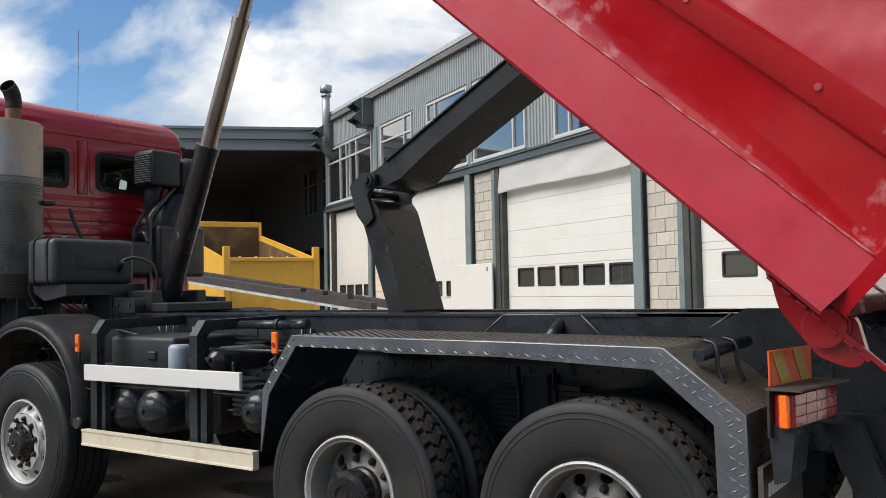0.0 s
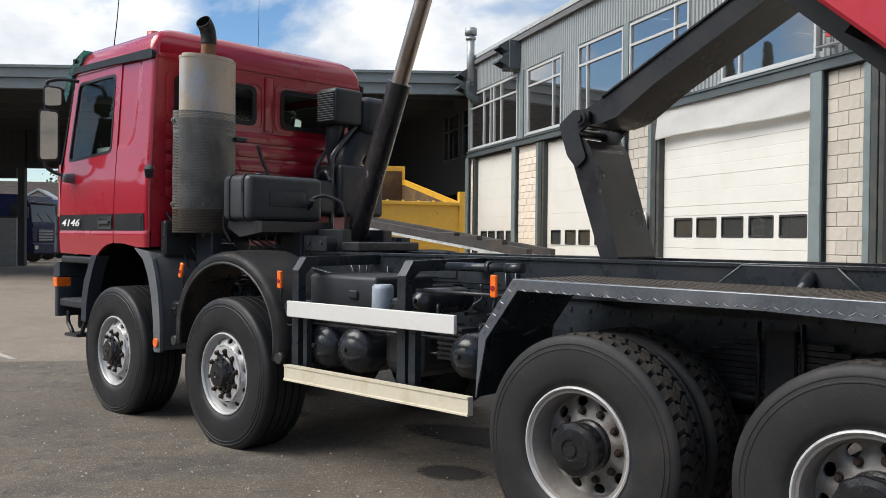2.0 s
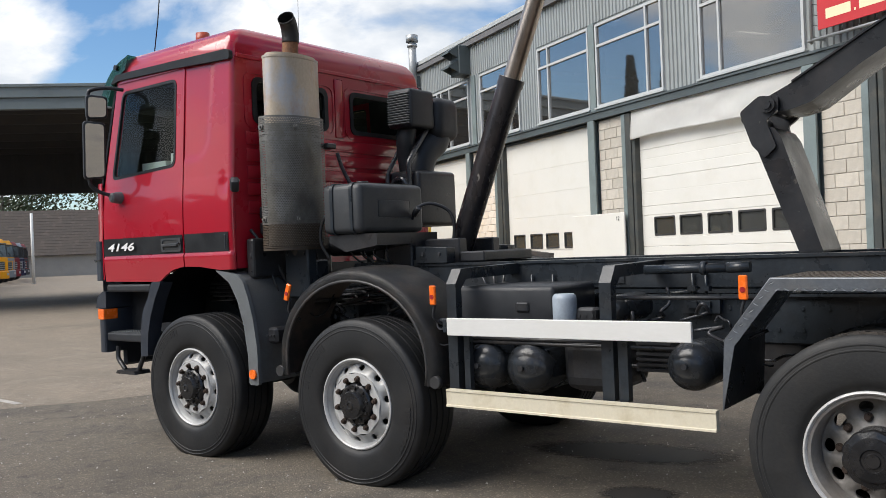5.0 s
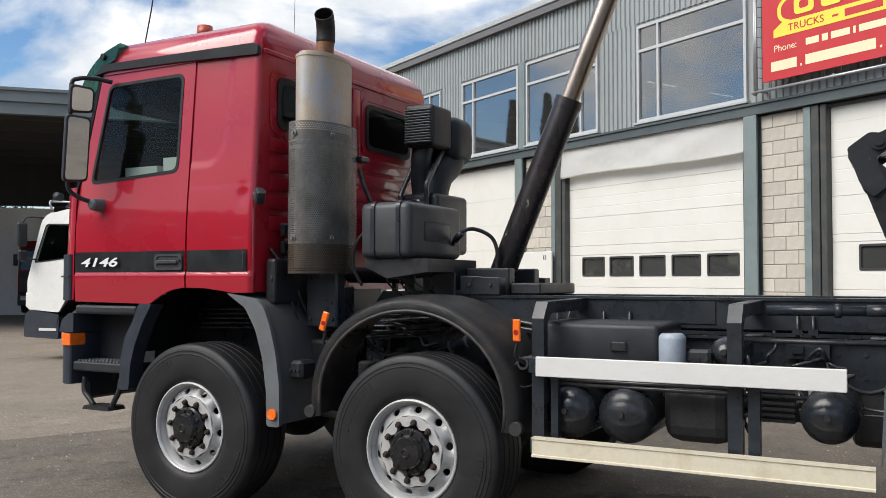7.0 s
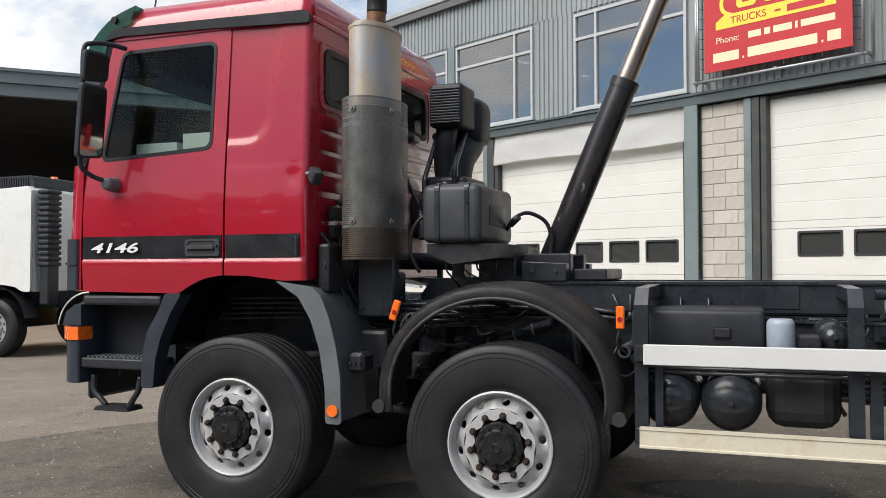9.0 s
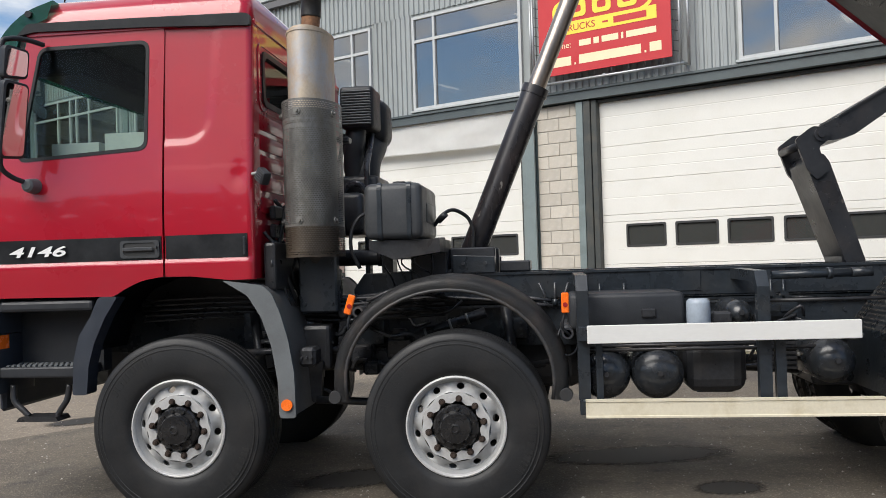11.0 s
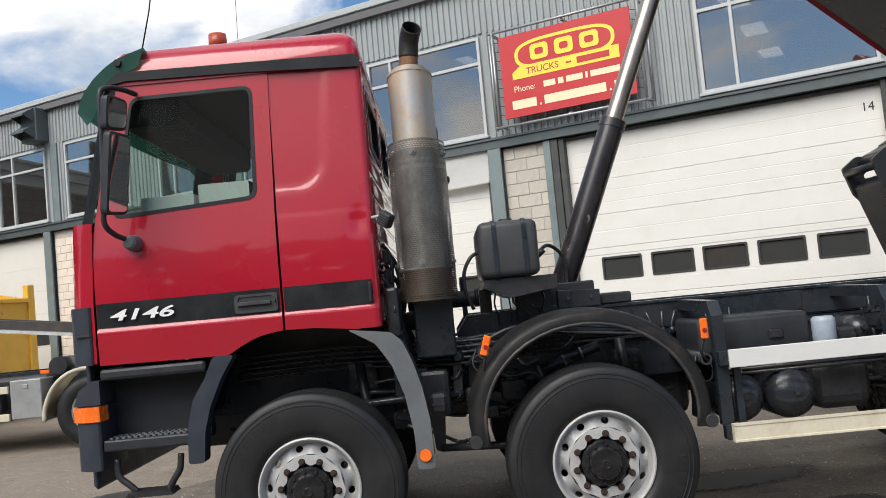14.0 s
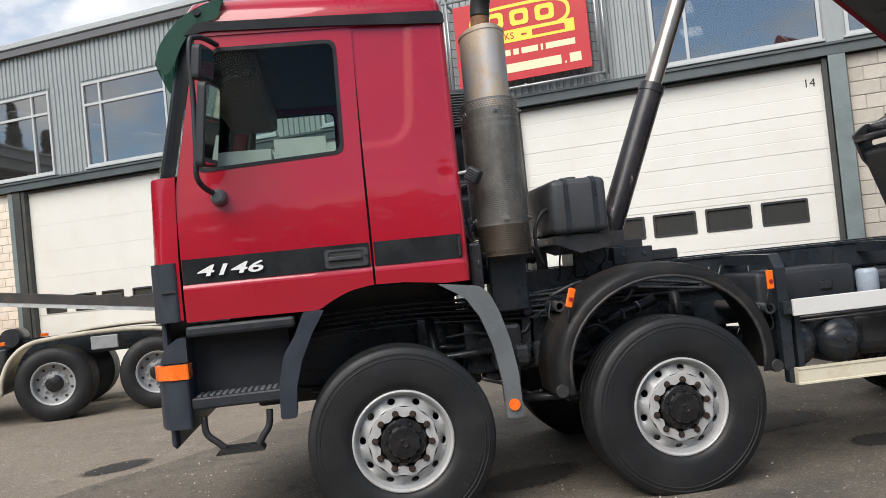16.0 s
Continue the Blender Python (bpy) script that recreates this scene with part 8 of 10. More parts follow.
def behind_cab():
    # grey moulded tank with two straps
    bm = bmesh.new()
    box(bm, 1.12, 1.50, 0.37, 1.10, 1.66, 2.02, 0.045, seg=3)
    t = part("oil_tank", bm, "tank", truck, "grey-black moulded hydraulic oil tank", smooth=True)
    bm = bmesh.new()
    box(bm, 1.49, 1.506, 0.56, 0.92, 1.77, 1.90, 0.012, seg=2)
    part("tank_boss", bm, "tank", t, smooth=True)
    for x in (1.21, 1.40):
        bm = bmesh.new()
        pierced(bm, rounded(0.362, 1.108, 1.652, 2.028, 0.05), [rounded(0.37, 1.10, 1.66, 2.02, 0.045)], lambda u, v, d: (x + d, u, v), 0.028)
        part("strap", bm, "chassis", t)
    bm = bmesh.new()
    cyl(bm, (1.32, 0.6, 2.01), (1.32, 0.6, 2.045), 0.045, seg=16)
    part("filler_cap", bm, "plastic", t)
    bm = bmesh.new()
    prism(bm, [(1.14, 1.655), (1.60, 1.655), (1.60, 1.57), (1.30, 1.53), (1.14, 1.60)], 0.42, 1.12)
    box(bm, 1.35, 1.60, 0.80, 1.12, 1.36, 1.58, 0.01)
    box(bm, 1.12, 1.20, 0.95, 1.12, 1.20, 1.60)
    part("tank_bracket", bm, "grime", truck, "black tank bracket")
    rng = random.Random(3)
    for k in range(5):
        bm = bmesh.new()
        x = 1.22 + 0.07 * k
        tube(bm, curve_pts([(x, 0.55 + 0.03 * k, 1.60), (x + rng.uniform(-0.04, 0.04), 0.6, 1.50), (x + rng.uniform(-0.1, 0.1), 0.75, 1.40), (x, 0.9, 1.30)], 4), rng.uniform(0.005, 0.009), 6)
        part("hose", bm, "pipe", truck)
    bm = bmesh.new()
    tube(bm, curve_pts([(1.50, 0.95, 1.76), (1.56, 0.92, 1.83), (1.63, 1.0, 1.87), (1.72, 1.10, 1.82), (1.755, 1.13, 1.72), (1.75, 1.13, 1.60), (1.74, 1.13, 1.50)]), 0.0135, 8)
    cyl(bm, (1.53, 0.94, 1.79), (1.59, 0.92, 1.84), 0.022, seg=10)
    part("oil_hose", bm, "grime", truck)
    bm = bmesh.new()
    box(bm, 0.995, 1.030, 0.98, 1.02, 1.40, 1.70, 0.004)
    part("tank_post", bm, "chassis", truck, "black upright behind the tank")
    bm = bmesh.new()
    cyl(bm, (0.62, 1.0, 1.555), (1.085, 1.0, 1.552), 0.058, seg=20)
    part("charge_pipe", bm, "grime", truck, "black pipe across the frame", smooth=True)
    bm = bmesh.new()
    cyl(bm, (1.085, 1.0, 1.552), (1.115, 1.0, 1.552), 0.064, seg=20)
    part("pipe_cap", bm, "grime", truck)
    bm = bmesh.new()
    tube(bm, curve_pts([(1.13, 0.50, 1.84), (1.07, 0.47, 1.81), (1.02, 0.46, 1.72), (1.015, 0.46, 1.60), (1.06, 0.5, 1.48)]), 0.0125, 8)
    part("oil_hose", bm, "grime", truck)
    # air intake: ribbed inlet on a tall black trunk
    bm = bmesh.new()
    box(bm, 0.67, 0.945, 1.68, 2.02, 2.59, 2.93, 0.035, seg=3)
    box(bm, 0.66, 0.985, 2.02, 2.36, 2.50, 2.89, 0.09, seg=4)
    tube(bm, curve_pts([(0.83, 2.18, 2.60), (0.82, 2.14, 2.50), (0.80, 2.02, 2.40), (0.79, 1.95, 2.26), (0.79, 1.95, 2.15)], 5), 0.14, 20)
    tube(bm, curve_pts([(0.77, 1.84, 2.62), (0.76, 1.82, 2.50), (0.74, 1.85, 2.36), (0.74, 1.88, 2.2)], 5), 0.085, 18)
    trunk = part("air_intake", bm, "plastic", truck, "black ribbed air intake trunk", smooth=True)
    for k in range(13):
        z = 2.622 + 0.0215 * k
        bm = bmesh.new()
        box(bm, 0.69, 0.925, 1.662, 1.70, z, z + 0.010, 0.003)
        part("rib", bm, "grey_plastic", trunk)
    bm = bmesh.new()
    box(bm, 0.60, 0.955, 1.74, 2.29, 1.73, 2.22, 0.04, seg=3)
    box(bm, 0.60, 0.90, 1.42, 1.80, 1.73, 2.06, 0.05, seg=3)
    part("engine_cover", bm, "grime", truck, "black engine cover behind the cab", smooth=True)
    for pts, r in (([(0.87, 2.06, 2.675), (0.873, 1.97, 2.58), (0.876, 1.74, 2.335), (0.876, 1.70, 2.27), (0.876, 1.70, 2.18), (0.876, 1.70, 1.80), (0.88, 1.69, 1.42)], 0.023),
                   ([(0.632, 1.97, 2.56), (0.63, 1.85, 2.39), (0.624, 1.73, 2.22), (0.624, 1.71, 2.15), (0.63, 1.70, 1.98)], 0.020),
                   ([(0.66, 1.70, 2.08), (0.74, 1.69, 2.14), (0.82, 1.68, 2.14), (0.872, 1.69, 2.06)], 0.026),
                   ([(0.62, 1.60, 2.02), (0.66, 1.50, 1.98), (0.72, 1.40, 1.86), (0.74, 1.36, 1.72)], 0.030),
                   ([(0.70, 1.00, 2.34), (0.72, 1.03, 2.22), (0.76, 1.08, 2.08), (0.80, 1.12, 1.96)], 0.016)):
        bm = bmesh.new()
        tube(bm, curve_pts(pts, 5), r, 10)
        part("intake_pipe", bm, "pipe", truck, smooth=True)
    for p in ((0.87, 2.06, 2.675), (0.632, 1.97, 2.56)):
        bm = bmesh.new()
        cyl(bm, (p[0], p[1] - 0.03, p[2]), (p[0], p[1] + 0.03, p[2] + 0.01), 0.032, seg=12)
        part("pipe_clamp", bm, "plastic", truck)
    # deck plate and hoist bearing
    bm = bmesh.new()
    box(bm, 1.02, 2.05, 0.86, WIDE - 0.86, 1.20, 1.37, 0.01)
    box(bm, 1.60, 1.92, 0.96, 1.06, 1.37, 1.60, 0.01)
    box(bm, 1.60, 1.92, 1.40, 1.50, 1.37, 1.60, 0.01)
    box(bm, 1.95, 2.16, 0.92, WIDE - 0.92, 1.425, 1.50, 0.01)
    part("hoist_bearing", bm, "grime", truck)


behind_cab()


# -- hoist: telescopic ram, link and arm --
def hoist():
    p0, p1 = Vector((1.708, 1.262, 1.50)), Vector((2.234, 1.262, 2.745))
    d = (p1 - p0).normalized()
    bm = bmesh.new()
    cyl(bm, p0, p1, 0.092, seg=32)
    cyl(bm, p1 - d * 0.05, p1 + d * 0.012, 0.098, seg=32)
    cyl(bm, p0 + Vector((0, -0.14, 0.02)), p0 + Vector((0, 0.14, 0.02)), 0.06, seg=16)
    ram = part("tipping_ram", bm, "ram", truck, "black telescopic tipping ram", smooth=True)
    bm = bmesh.new()
    q1 = p1 + d * 1.04
    cyl(bm, p1, q1, 0.066, seg=32)
    rod = part("ram_rod", bm, "chrome", ram, "worn chrome ram rod", smooth=True)
    bm = bmesh.new()
    cyl(bm, q1 - d * 0.04, q1 + d * 0.02, 0.072, seg=28)
    cyl(bm, q1 + d * 0.02, q1 + d * 1.56, 0.052, seg=28)
    part("upper_rod", bm, "chrome", rod, smooth=True)
    # link from the subframe, then the long arm to the body
    y0, y1 = 1.02, 1.48
    bm = bmesh.new()
    prism(bm, soft_poly([(4.27, 1.42), (4.40, 1.42), (4.19, 2.10), (4.15, 2.16), (4.06, 2.16), (4.03, 2.10)], 0.015, 2), y0 + 0.012, y1 - 0.012)
    box(bm, 4.255, 4.285, y0 + 0.05, y1 - 0.05, 1.42, 1.47)
    link = part("hoist_link", bm, "arm", truck, "wide black box-section hoist link")
    for ya, yb in ((y0 - 0.012, y0 + 0.02), (y1 - 0.02, y1 + 0.012)):
        bm = bmesh.new()
        prism(bm, soft_poly([(3.965, 2.26), (4.08, 2.345), (4.19, 2.33), (4.185, 2.25), (4.115, 2.20), (4.17, 2.04), (4.10, 1.98), (4.03, 2.06)], 0.02, 3), ya, yb)
        part("link_cheek", bm, "arm", link)
    bm = bmesh.new()
    cyl(bm, (4.13, y0 - 0.035, 2.285), (4.13, y1 + 0.035, 2.285), 0.045, seg=18)
    cyl(bm, (4.13, y0 - 0.05, 2.285), (4.13, y0 - 0.035, 2.285), 0.026, seg=8)
    cyl(bm, (4.0, y0, 2.22), (4.0, y1, 2.22), 0.03, seg=14)
    part("pivot_pin", bm, "arm", link)
    bm = bmesh.new()
    prism(bm, soft_poly([(4.09, 2.245), (4.11, 2.335), (4.24, 2.395), (5.26, 2.955), (5.36, 2.94), (5.36, 2.87), (4.62, 2.455), (4.36, 2.28), (4.25, 2.25)], 0.02, 3), y0 + 0.028, y1 - 0.028)
    arm = part("hoist_arm", bm, "arm", truck, "long black box-section hoist arm")
    bm = bmesh.new()
    prism(bm, [(4.26, 2.402), (5.24, 2.945), (5.24, 2.957), (4.26, 2.414)], y0 + 0.012, y1 - 0.012)
    part("arm_cap_plate", bm, "arm", arm)
    bm = bmesh.new()
    cyl(bm, (5.29, y0 - 0.03, 2.92), (5.29, y1 + 0.03, 2.92), 0.075, seg=20)
    cyl(bm, (5.29, y0 - 0.05, 2.92), (5.29, y0 - 0.03, 2.92), 0.04, seg=8)
    for y in (y0 - 0.03, y1):
        prism(bm, soft_poly([(5.22, 2.86), (5.36, 2.86), (5.52, 2.95), (5.40, 3.02), (5.20, 3.05)], 0.02, 2), y, y + 0.03)
    part("arm_pin", bm, "arm", arm)


hoist()


# -- raised tipping body --
def tipping_body():
    T = pose(7.10, 0, 1.445, 0, 41.7, 0) @ pose(0, 0, 0, 0, 0, 180) @ pose(0, -WIDE, 0)    # local x runs to the front, z away from the floor
    L0, L1 = 0.0, 5.25
    rail = [(-0.03, 0.0), (-0.045, 0.015), (0.060, 0.145), (0.135, 0.262)]
    trough = [(0.135, 0.262), (0.172, 0.268), (0.176, 0.30), (0.160, 0.38), (0.142, 0.48), (0.126, 0.56), (0.092, 0.572), (0.058, 0.62), (0.040, 0.70), (0.15, 0.715)]
    panel = [(0.15, 0.715)] + [(0.15 - 0.003 * k, 0.715 + 0.053 * k) for k in range(1, 12)] + [(0.13, 1.35), (0.07, 1.37), (0.07, 1.50), (0.20, 1.50)]

    def strip(bm, pts, near, l0=L0, l1=L1, n=40, dent=0.0):
        cols = []
        for i in range(n + 1):
            x = l0 + (l1 - l0) * i / n
            line = []
            for j, (y, z) in enumerate(pts):
                w = dent * (noise.noise((x * 1.7, z * 2.5, 7.0)) + (1.5 * noise.noise((x * 3.1, z * 3.6, 2.0)) + 0.9 * abs(noise.noise((x * 6.5 + z * 3, z * 7.0, 4.0))) if len(pts) > 12 else 0)) if 0 < j < len(pts) - 1 else 0
                yy = y + w
                line.append(bm.verts.new(T @ Vector((x, (WIDE - yy) if near else yy, z))))
            cols.append(line)
        for a, b in zip(cols, cols[1:]):
            for j in range(len(pts) - 1):
                bm.faces.new((a[j], a[j + 1], b[j + 1], b[j]))
    bm = bmesh.new()
    prism(bm, [(0.0, 0.02), (L1, 0.02), (L1, 0.07), (0.0, 0.07)], 0.02, WIDE - 0.02, m=T)
    body = part("tipping_body", bm, "arm", truck, "raised red steel tipping body, dented and scuffed")
    for near in (True, False):
        bm = bmesh.new()
        strip(bm, trough, near, n=90, dent=0.007)
        bmesh.ops.recalc_face_normals(bm, faces=bm.faces[:])
        bmesh.ops.solidify(bm, geom=bm.faces[:], thickness=0.006)
        bmesh.ops.recalc_face_normals(bm, faces=bm.faces[:])
        sidep = part("side_wall", bm, "red_trough", body, smooth=True)
        for name, pts, mt, amount in (("lower_rail", rail, "red_faded_sheen", 0.003), ("upper_panel", panel, "red_faded_sheen", 0.013)):
            bm = bmesh.new()
            strip(bm, pts, near, n=150, dent=amount)
            bmesh.ops.recalc_face_normals(bm, faces=bm.faces[:])
            bmesh.ops.solidify(bm, geom=bm.faces[:], thickness=0.006)
            bmesh.ops.recalc_face_normals(bm, faces=bm.faces[:])
            part(name, bm, mt, sidep, smooth=True)
        bm = bmesh.new()
        pts = []
        for i in range(80):
            x = L0 + (L1 - L0) * i / 79
            pts.append(T @ Vector((x, (WIDE - 0.132 + 0.004 * noise.noise((x * 9, 1, 1))) if near else 0.132, 0.266 + 0.004 * noise.noise((x * 7, 3, 2)))))
        tube(bm, pts, 0.0055, 6)
        part("weld_bead", bm, "worn_edge", sidep)
        for x in (0.55, 1.2, 2.4, 3.6):
            bm = bmesh.new()
            yy = (WIDE - 0.06) if near else 0.06
            cyl(bm, T @ Vector((x, yy, 0.635)), T @ Vector((x, yy + (0.014 if near else -0.014), 0.635)), 0.016, seg=6)
            part("bolt", bm, "red_dark", sidep)
    bm = bmesh.new()
    strip(bm, [(0.0, 0.0), (0.0, 1.5)], True, L1 - 0.02, L1, 1)
    prism(bm, [(L1 - 0.06, 0.05), (L1, 0.05), (L1, 1.5), (L1 - 0.06, 1.5)], 0.15, WIDE - 0.15, m=T)
    part("headboard", bm, "red_body", body)
    bm = bmesh.new()            # tailgate and rear frame
    prism(bm, [(-0.06, 0.04), (0.0, 0.04), (0.0, 1.5), (-0.06, 1.5)], 0.05, WIDE - 0.05, m=T)
    part("tailgate", bm, "red_body", body)
    for y in (0.86, WIDE - 1.04):
        bm = bmesh.new()        # long bearers under the floor, dark
        prism(bm, [(0.05, -0.13), (L1 - 0.2, -0.13), (L1 - 0.1, 0.015), (0.0, 0.015)], y, y + 0.18, m=T)
        part("bearer", bm, "arm", body)
    for k in range(8):
        bm = bmesh.new()
        x = 0.4 + 0.62 * k
        prism(bm, [(x, -0.07), (x + 0.07, -0.07), (x + 0.07, 0.018), (x, 0.018)], 0.60, WIDE - 0.60, m=T)
        part("cross_bearer", bm, "arm", body)
    # hinge plates at the rear
    for near in (True, False):
        yn = lambda y: y if near else WIDE - y
        bm = bmesh.new()
        prism(bm, soft_poly([(6.84, 1.66), (7.17, 1.42), (7.205, 1.275), (7.175, 1.235), (7.13, 1.232), (7.03, 1.268), (6.885, 1.455), (6.868, 1.52)], 0.025, 3), yn(0.28), yn(0.34))
        hp = part("hinge_plate", bm, "red_body", body, "red hinge plate at the body's rear")
        bm = bmesh.new()
        cyl(bm, (7.060, yn(0.245), 1.385), (7.060, yn(0.36), 1.385), 0.078, seg=32)
        part("hinge_pin", bm, "red_body", hp)
        bm = bmesh.new()
        cyl(bm, (7.060, yn(0.262), 1.385), (7.060, yn(0.279), 1.385), 0.092, seg=32)
        part("pin_collar", bm, "red_dark", hp)
        bm = bmesh.new()
        box(bm, -0.02, 0.24, min(yn(0.24), yn(0.278)), max(yn(0.24), yn(0.278)), -0.010, 0.010, 0.003, m=pose(7.145, 0, 1.345, 0, 42, 0))
        part("gate_rail", bm, "red_body", hp)
        for k in range(7):
            bm = bmesh.new()
            x, z = 6.87 + 0.055 * k, 1.575 - 0.050 * k
            box(bm, -0.022, 0.022, yn(0.255) - 0.02, yn(0.255) + 0.02, -0.008, 0.008, 0.003, m=pose(x, 0, z, 0, 42, 0))
            part("latch_lug", bm, "red_dark", hp)


tipping_body()


def tail():
    for near in (True, False):
        yn = lambda y: y if near else WIDE - y
        tw = pose(0, 0, 0) if near else Matrix.Translation((0, WIDE, 0)) @ Matrix.Diagonal((1, -1, 1, 1))
        skew = tw @ Matrix.Translation((6.945, 0.02, 0)) @ Matrix.Rotation(radians(-9), 4, "Z")       # the lamp looks to the rear and a little outwards
        bm = bmesh.new()
        box(bm, -0.06, 0.075, 0.0, 0.50, 1.158, 1.166, m=skew)
        br = part("lamp_bracket", bm, "rust_beam", truck, "bent steel lamp bracket, dusty brown")
        bm = bmesh.new()
        box(bm, -0.055, -0.045, 0.0, 0.48, 0.98, 1.158, m=skew)
        part("lamp_back", bm, "chassis", br)
        bm = bmesh.new()
        box(bm, -0.055, -0.047, 0.02, 0.42, 1.17, 1.305, 0.002, m=skew)
        pl = part("warning_plate", bm, "orange_plate", br, "orange and yellow striped warning plate")
        for k in range(2):
            bm = bmesh.new()
            y = 0.03 + 0.190 * k
            prism(bm, [(y + 0.085, 1.173), (y + 0.178, 1.173), (y + 0.098, 1.302), (y + 0.005, 1.302)], -0.0455, -0.0435, axis="x", m=skew)
            part("stripe", bm, "yellow_refl", pl)
        bm = bmesh.new()
        box(bm, -0.045, 0.03, 0.035, 0.46, 1.015, 1.145, 0.010, m=skew, seg=2)
        lamp = part("tail_lamp", bm, "tail_red", br, "ribbed red tail lamp")
        bm = bmesh.new()
        box(bm, -0.015, 0.022, 0.008, 0.034, 1.017, 1.143, 0.006, m=skew)
        part("indicator_lens", bm, "orange", lamp)
        for k in range(4):
            for row in range(3):
                bm = bmesh.new()
                y, z = 0.045 + 0.103 * k, 1.020 + 0.041 * row
                box(bm, 0.026, 0.035, y, y + 0.1025, z, z + 0.0407, 0.003, m=skew)
                part("lens_rib", bm, "tail_pale" if (k + row) % 3 == 1 else "tail_red", lamp)
        bm = bmesh.new()
        prism(bm, soft_poly([(6.885, 1.03), (6.985, 1.03), (6.96, 0.82), (6.90, 0.80)], 0.01, 2), yn(0.06), yn(0.30))
        part("lamp_post", bm, "chassis", br)
        bm = bmesh.new()
        box(bm, 6.84, 6.86, min(yn(0.06), yn(0.66)), max(yn(0.06), yn(0.66)), 0.35, 0.86)
        fl = part("mud_flap", bm, "flap", truck, "dusty brown-black rubber mud flap")
        bm = bmesh.new()
        for k in range(9):
            z = 0.74
            box(bm, 6.861, 6.864, min(yn(0.12 + 0.045 * k), yn(0.15 + 0.045 * k)), max(yn(0.12 + 0.045 * k), yn(0.15 + 0.045 * k)), z, z + 0.05)
        part("print_bar", bm, "paper", fl)
        bm = bmesh.new()
        cyl(bm, (6.60, yn(0.13), 1.272), (6.655, yn(0.62), 1.305), 0.026, seg=18)
        for k in range(2):
            tube(bm, curve_pts([(6.58 + 0.02 * k, yn(0.24 + 0.20 * k), 1.33), (6.64 + 0.02 * k, yn(0.23 + 0.20 * k), 1.31), (6.65 + 0.02 * k, yn(0.22 + 0.20 * k), 1.22), (6.68 + 0.02 * k, yn(0.21 + 0.20 * k), 1.15)], 4), 0.010, 6)
        part("stowed_bar", bm, "chassis", truck)
    bm = bmesh.new()
    box(bm, 6.85, 6.98, 0.75, WIDE - 0.75, 0.80, 1.22, 0.02)
    box(bm, 6.80, 7.25, 0.78, 0.92, 1.0, 1.36, 0.02)
    box(bm, 6.80, 7.25, WIDE - 0.92, WIDE - 0.78, 1.0, 1.36, 0.02)
    cyl(bm, (7.15, MID, 0.85), (7.28, MID, 0.85), 0.08, seg=16)
    part("rear_crossbar", bm, "chassis", truck)
    bm = bmesh.new()
    box(bm, 7.18, 7.32, 0.15, WIDE - 0.15, 0.42, 0.54, 0.015)
    part("underrun_bar", bm, "chassis", truck, "black underrun bar")
    for near in (True, False):
        yn = lambda y: y if near else WIDE - y
        bm = bmesh.new()
        prism(bm, [(6.98, 0.98), (7.12, 0.98), (7.33, 0.45), (7.2, 0.45)], yn(0.50), yn(0.62))
        part("bar_stay", bm, "chassis", truck)
        bm = bmesh.new()
        prism(bm, [(6.396, 1.335), (6.613, 1.447), (7.05, 1.447), (7.28, 1.20), (7.28, 0.80), (7.0, 0.72), (6.9, 1.0), (6.4, 1.1)], yn(0.775), yn(0.80))
        part("rear_cheek", bm, "chassis", truck, "black rear frame cheek plate")
        bm = bmesh.new()
        prism(bm, soft_poly([(7.0, 1.0), (7.22, 1.0), (7.40, 0.62), (7.30, 0.50), (7.12, 0.60)], 0.03, 2), yn(0.66), yn(0.74))
        part("tow_cheek", bm, "grime", truck)


tail()


# ---- white hook-lift truck parked behind ----
def simple_wheel(parent, x, y, z, R, w, r_in, near=True, width=2.5, dish=0.05, label=""):
    """A plain wheel with tyre, rim and hub; near side at y, far side mirrored by a half turn."""
    m = pose(x, y, z) if near else pose(x, width - y, z, 0, 0, 180)
    bm = bmesh.new()
    lathe(bm, [(r_in, 0.03), (r_in + 0.05, 0.004), (R - 0.10, 0.0), (R - 0.03, 0.018), (R, 0.05), (R, w - 0.05), (R - 0.03, w - 0.018), (r_in, w)], (0, 0, 0), 48)
    wh = part("wheel", bm, "rubber", parent, label, smooth=True)
    wh.matrix_local = m
    bm = bmesh.new()
    lathe(bm, [(r_in + 0.008, 0.03), (r_in, 0.018), (r_in - 0.02, 0.03), (r_in - 0.035, dish), (0.17, dish + 0.01), (0.12, dish - 0.02), (0.0, dish - 0.02)], (0, 0, 0), 40)
    part("rim", bm, "rim", wh, smooth=True)
    bm = bmesh.new()
    lathe(bm, [(0.12, dish), (0.115, dish - 0.06), (0.09, dish - 0.075), (0.0, dish - 0.075)], (0, 0, 0), 24)
    part("hub", bm, "hub", wh, smooth=True)
    for k in range(10):
        a = 2 * math.pi * k / 10
        bm = bmesh.new()
        cyl(bm, (0.155 * math.cos(a), dish + 0.01, 0.155 * math.sin(a)), (0.155 * math.cos(a), dish - 0.025, 0.155 * math.sin(a)), 0.02, seg=6)
        part("wheel_nut", bm, "rim", wh)
    for k in range(10):
        a = 2 * math.pi * (k + 0.5) / 10
        bm = bmesh.new()
        cyl(bm, (0.225 * math.cos(a), dish + 0.002, 0.225 * math.sin(a)), (0.225 * math.cos(a), dish - 0.003, 0.225 * math.sin(a)), 0.02, seg=10)
        part("hand_hole", bm, "black_letter", wh)
    return wh


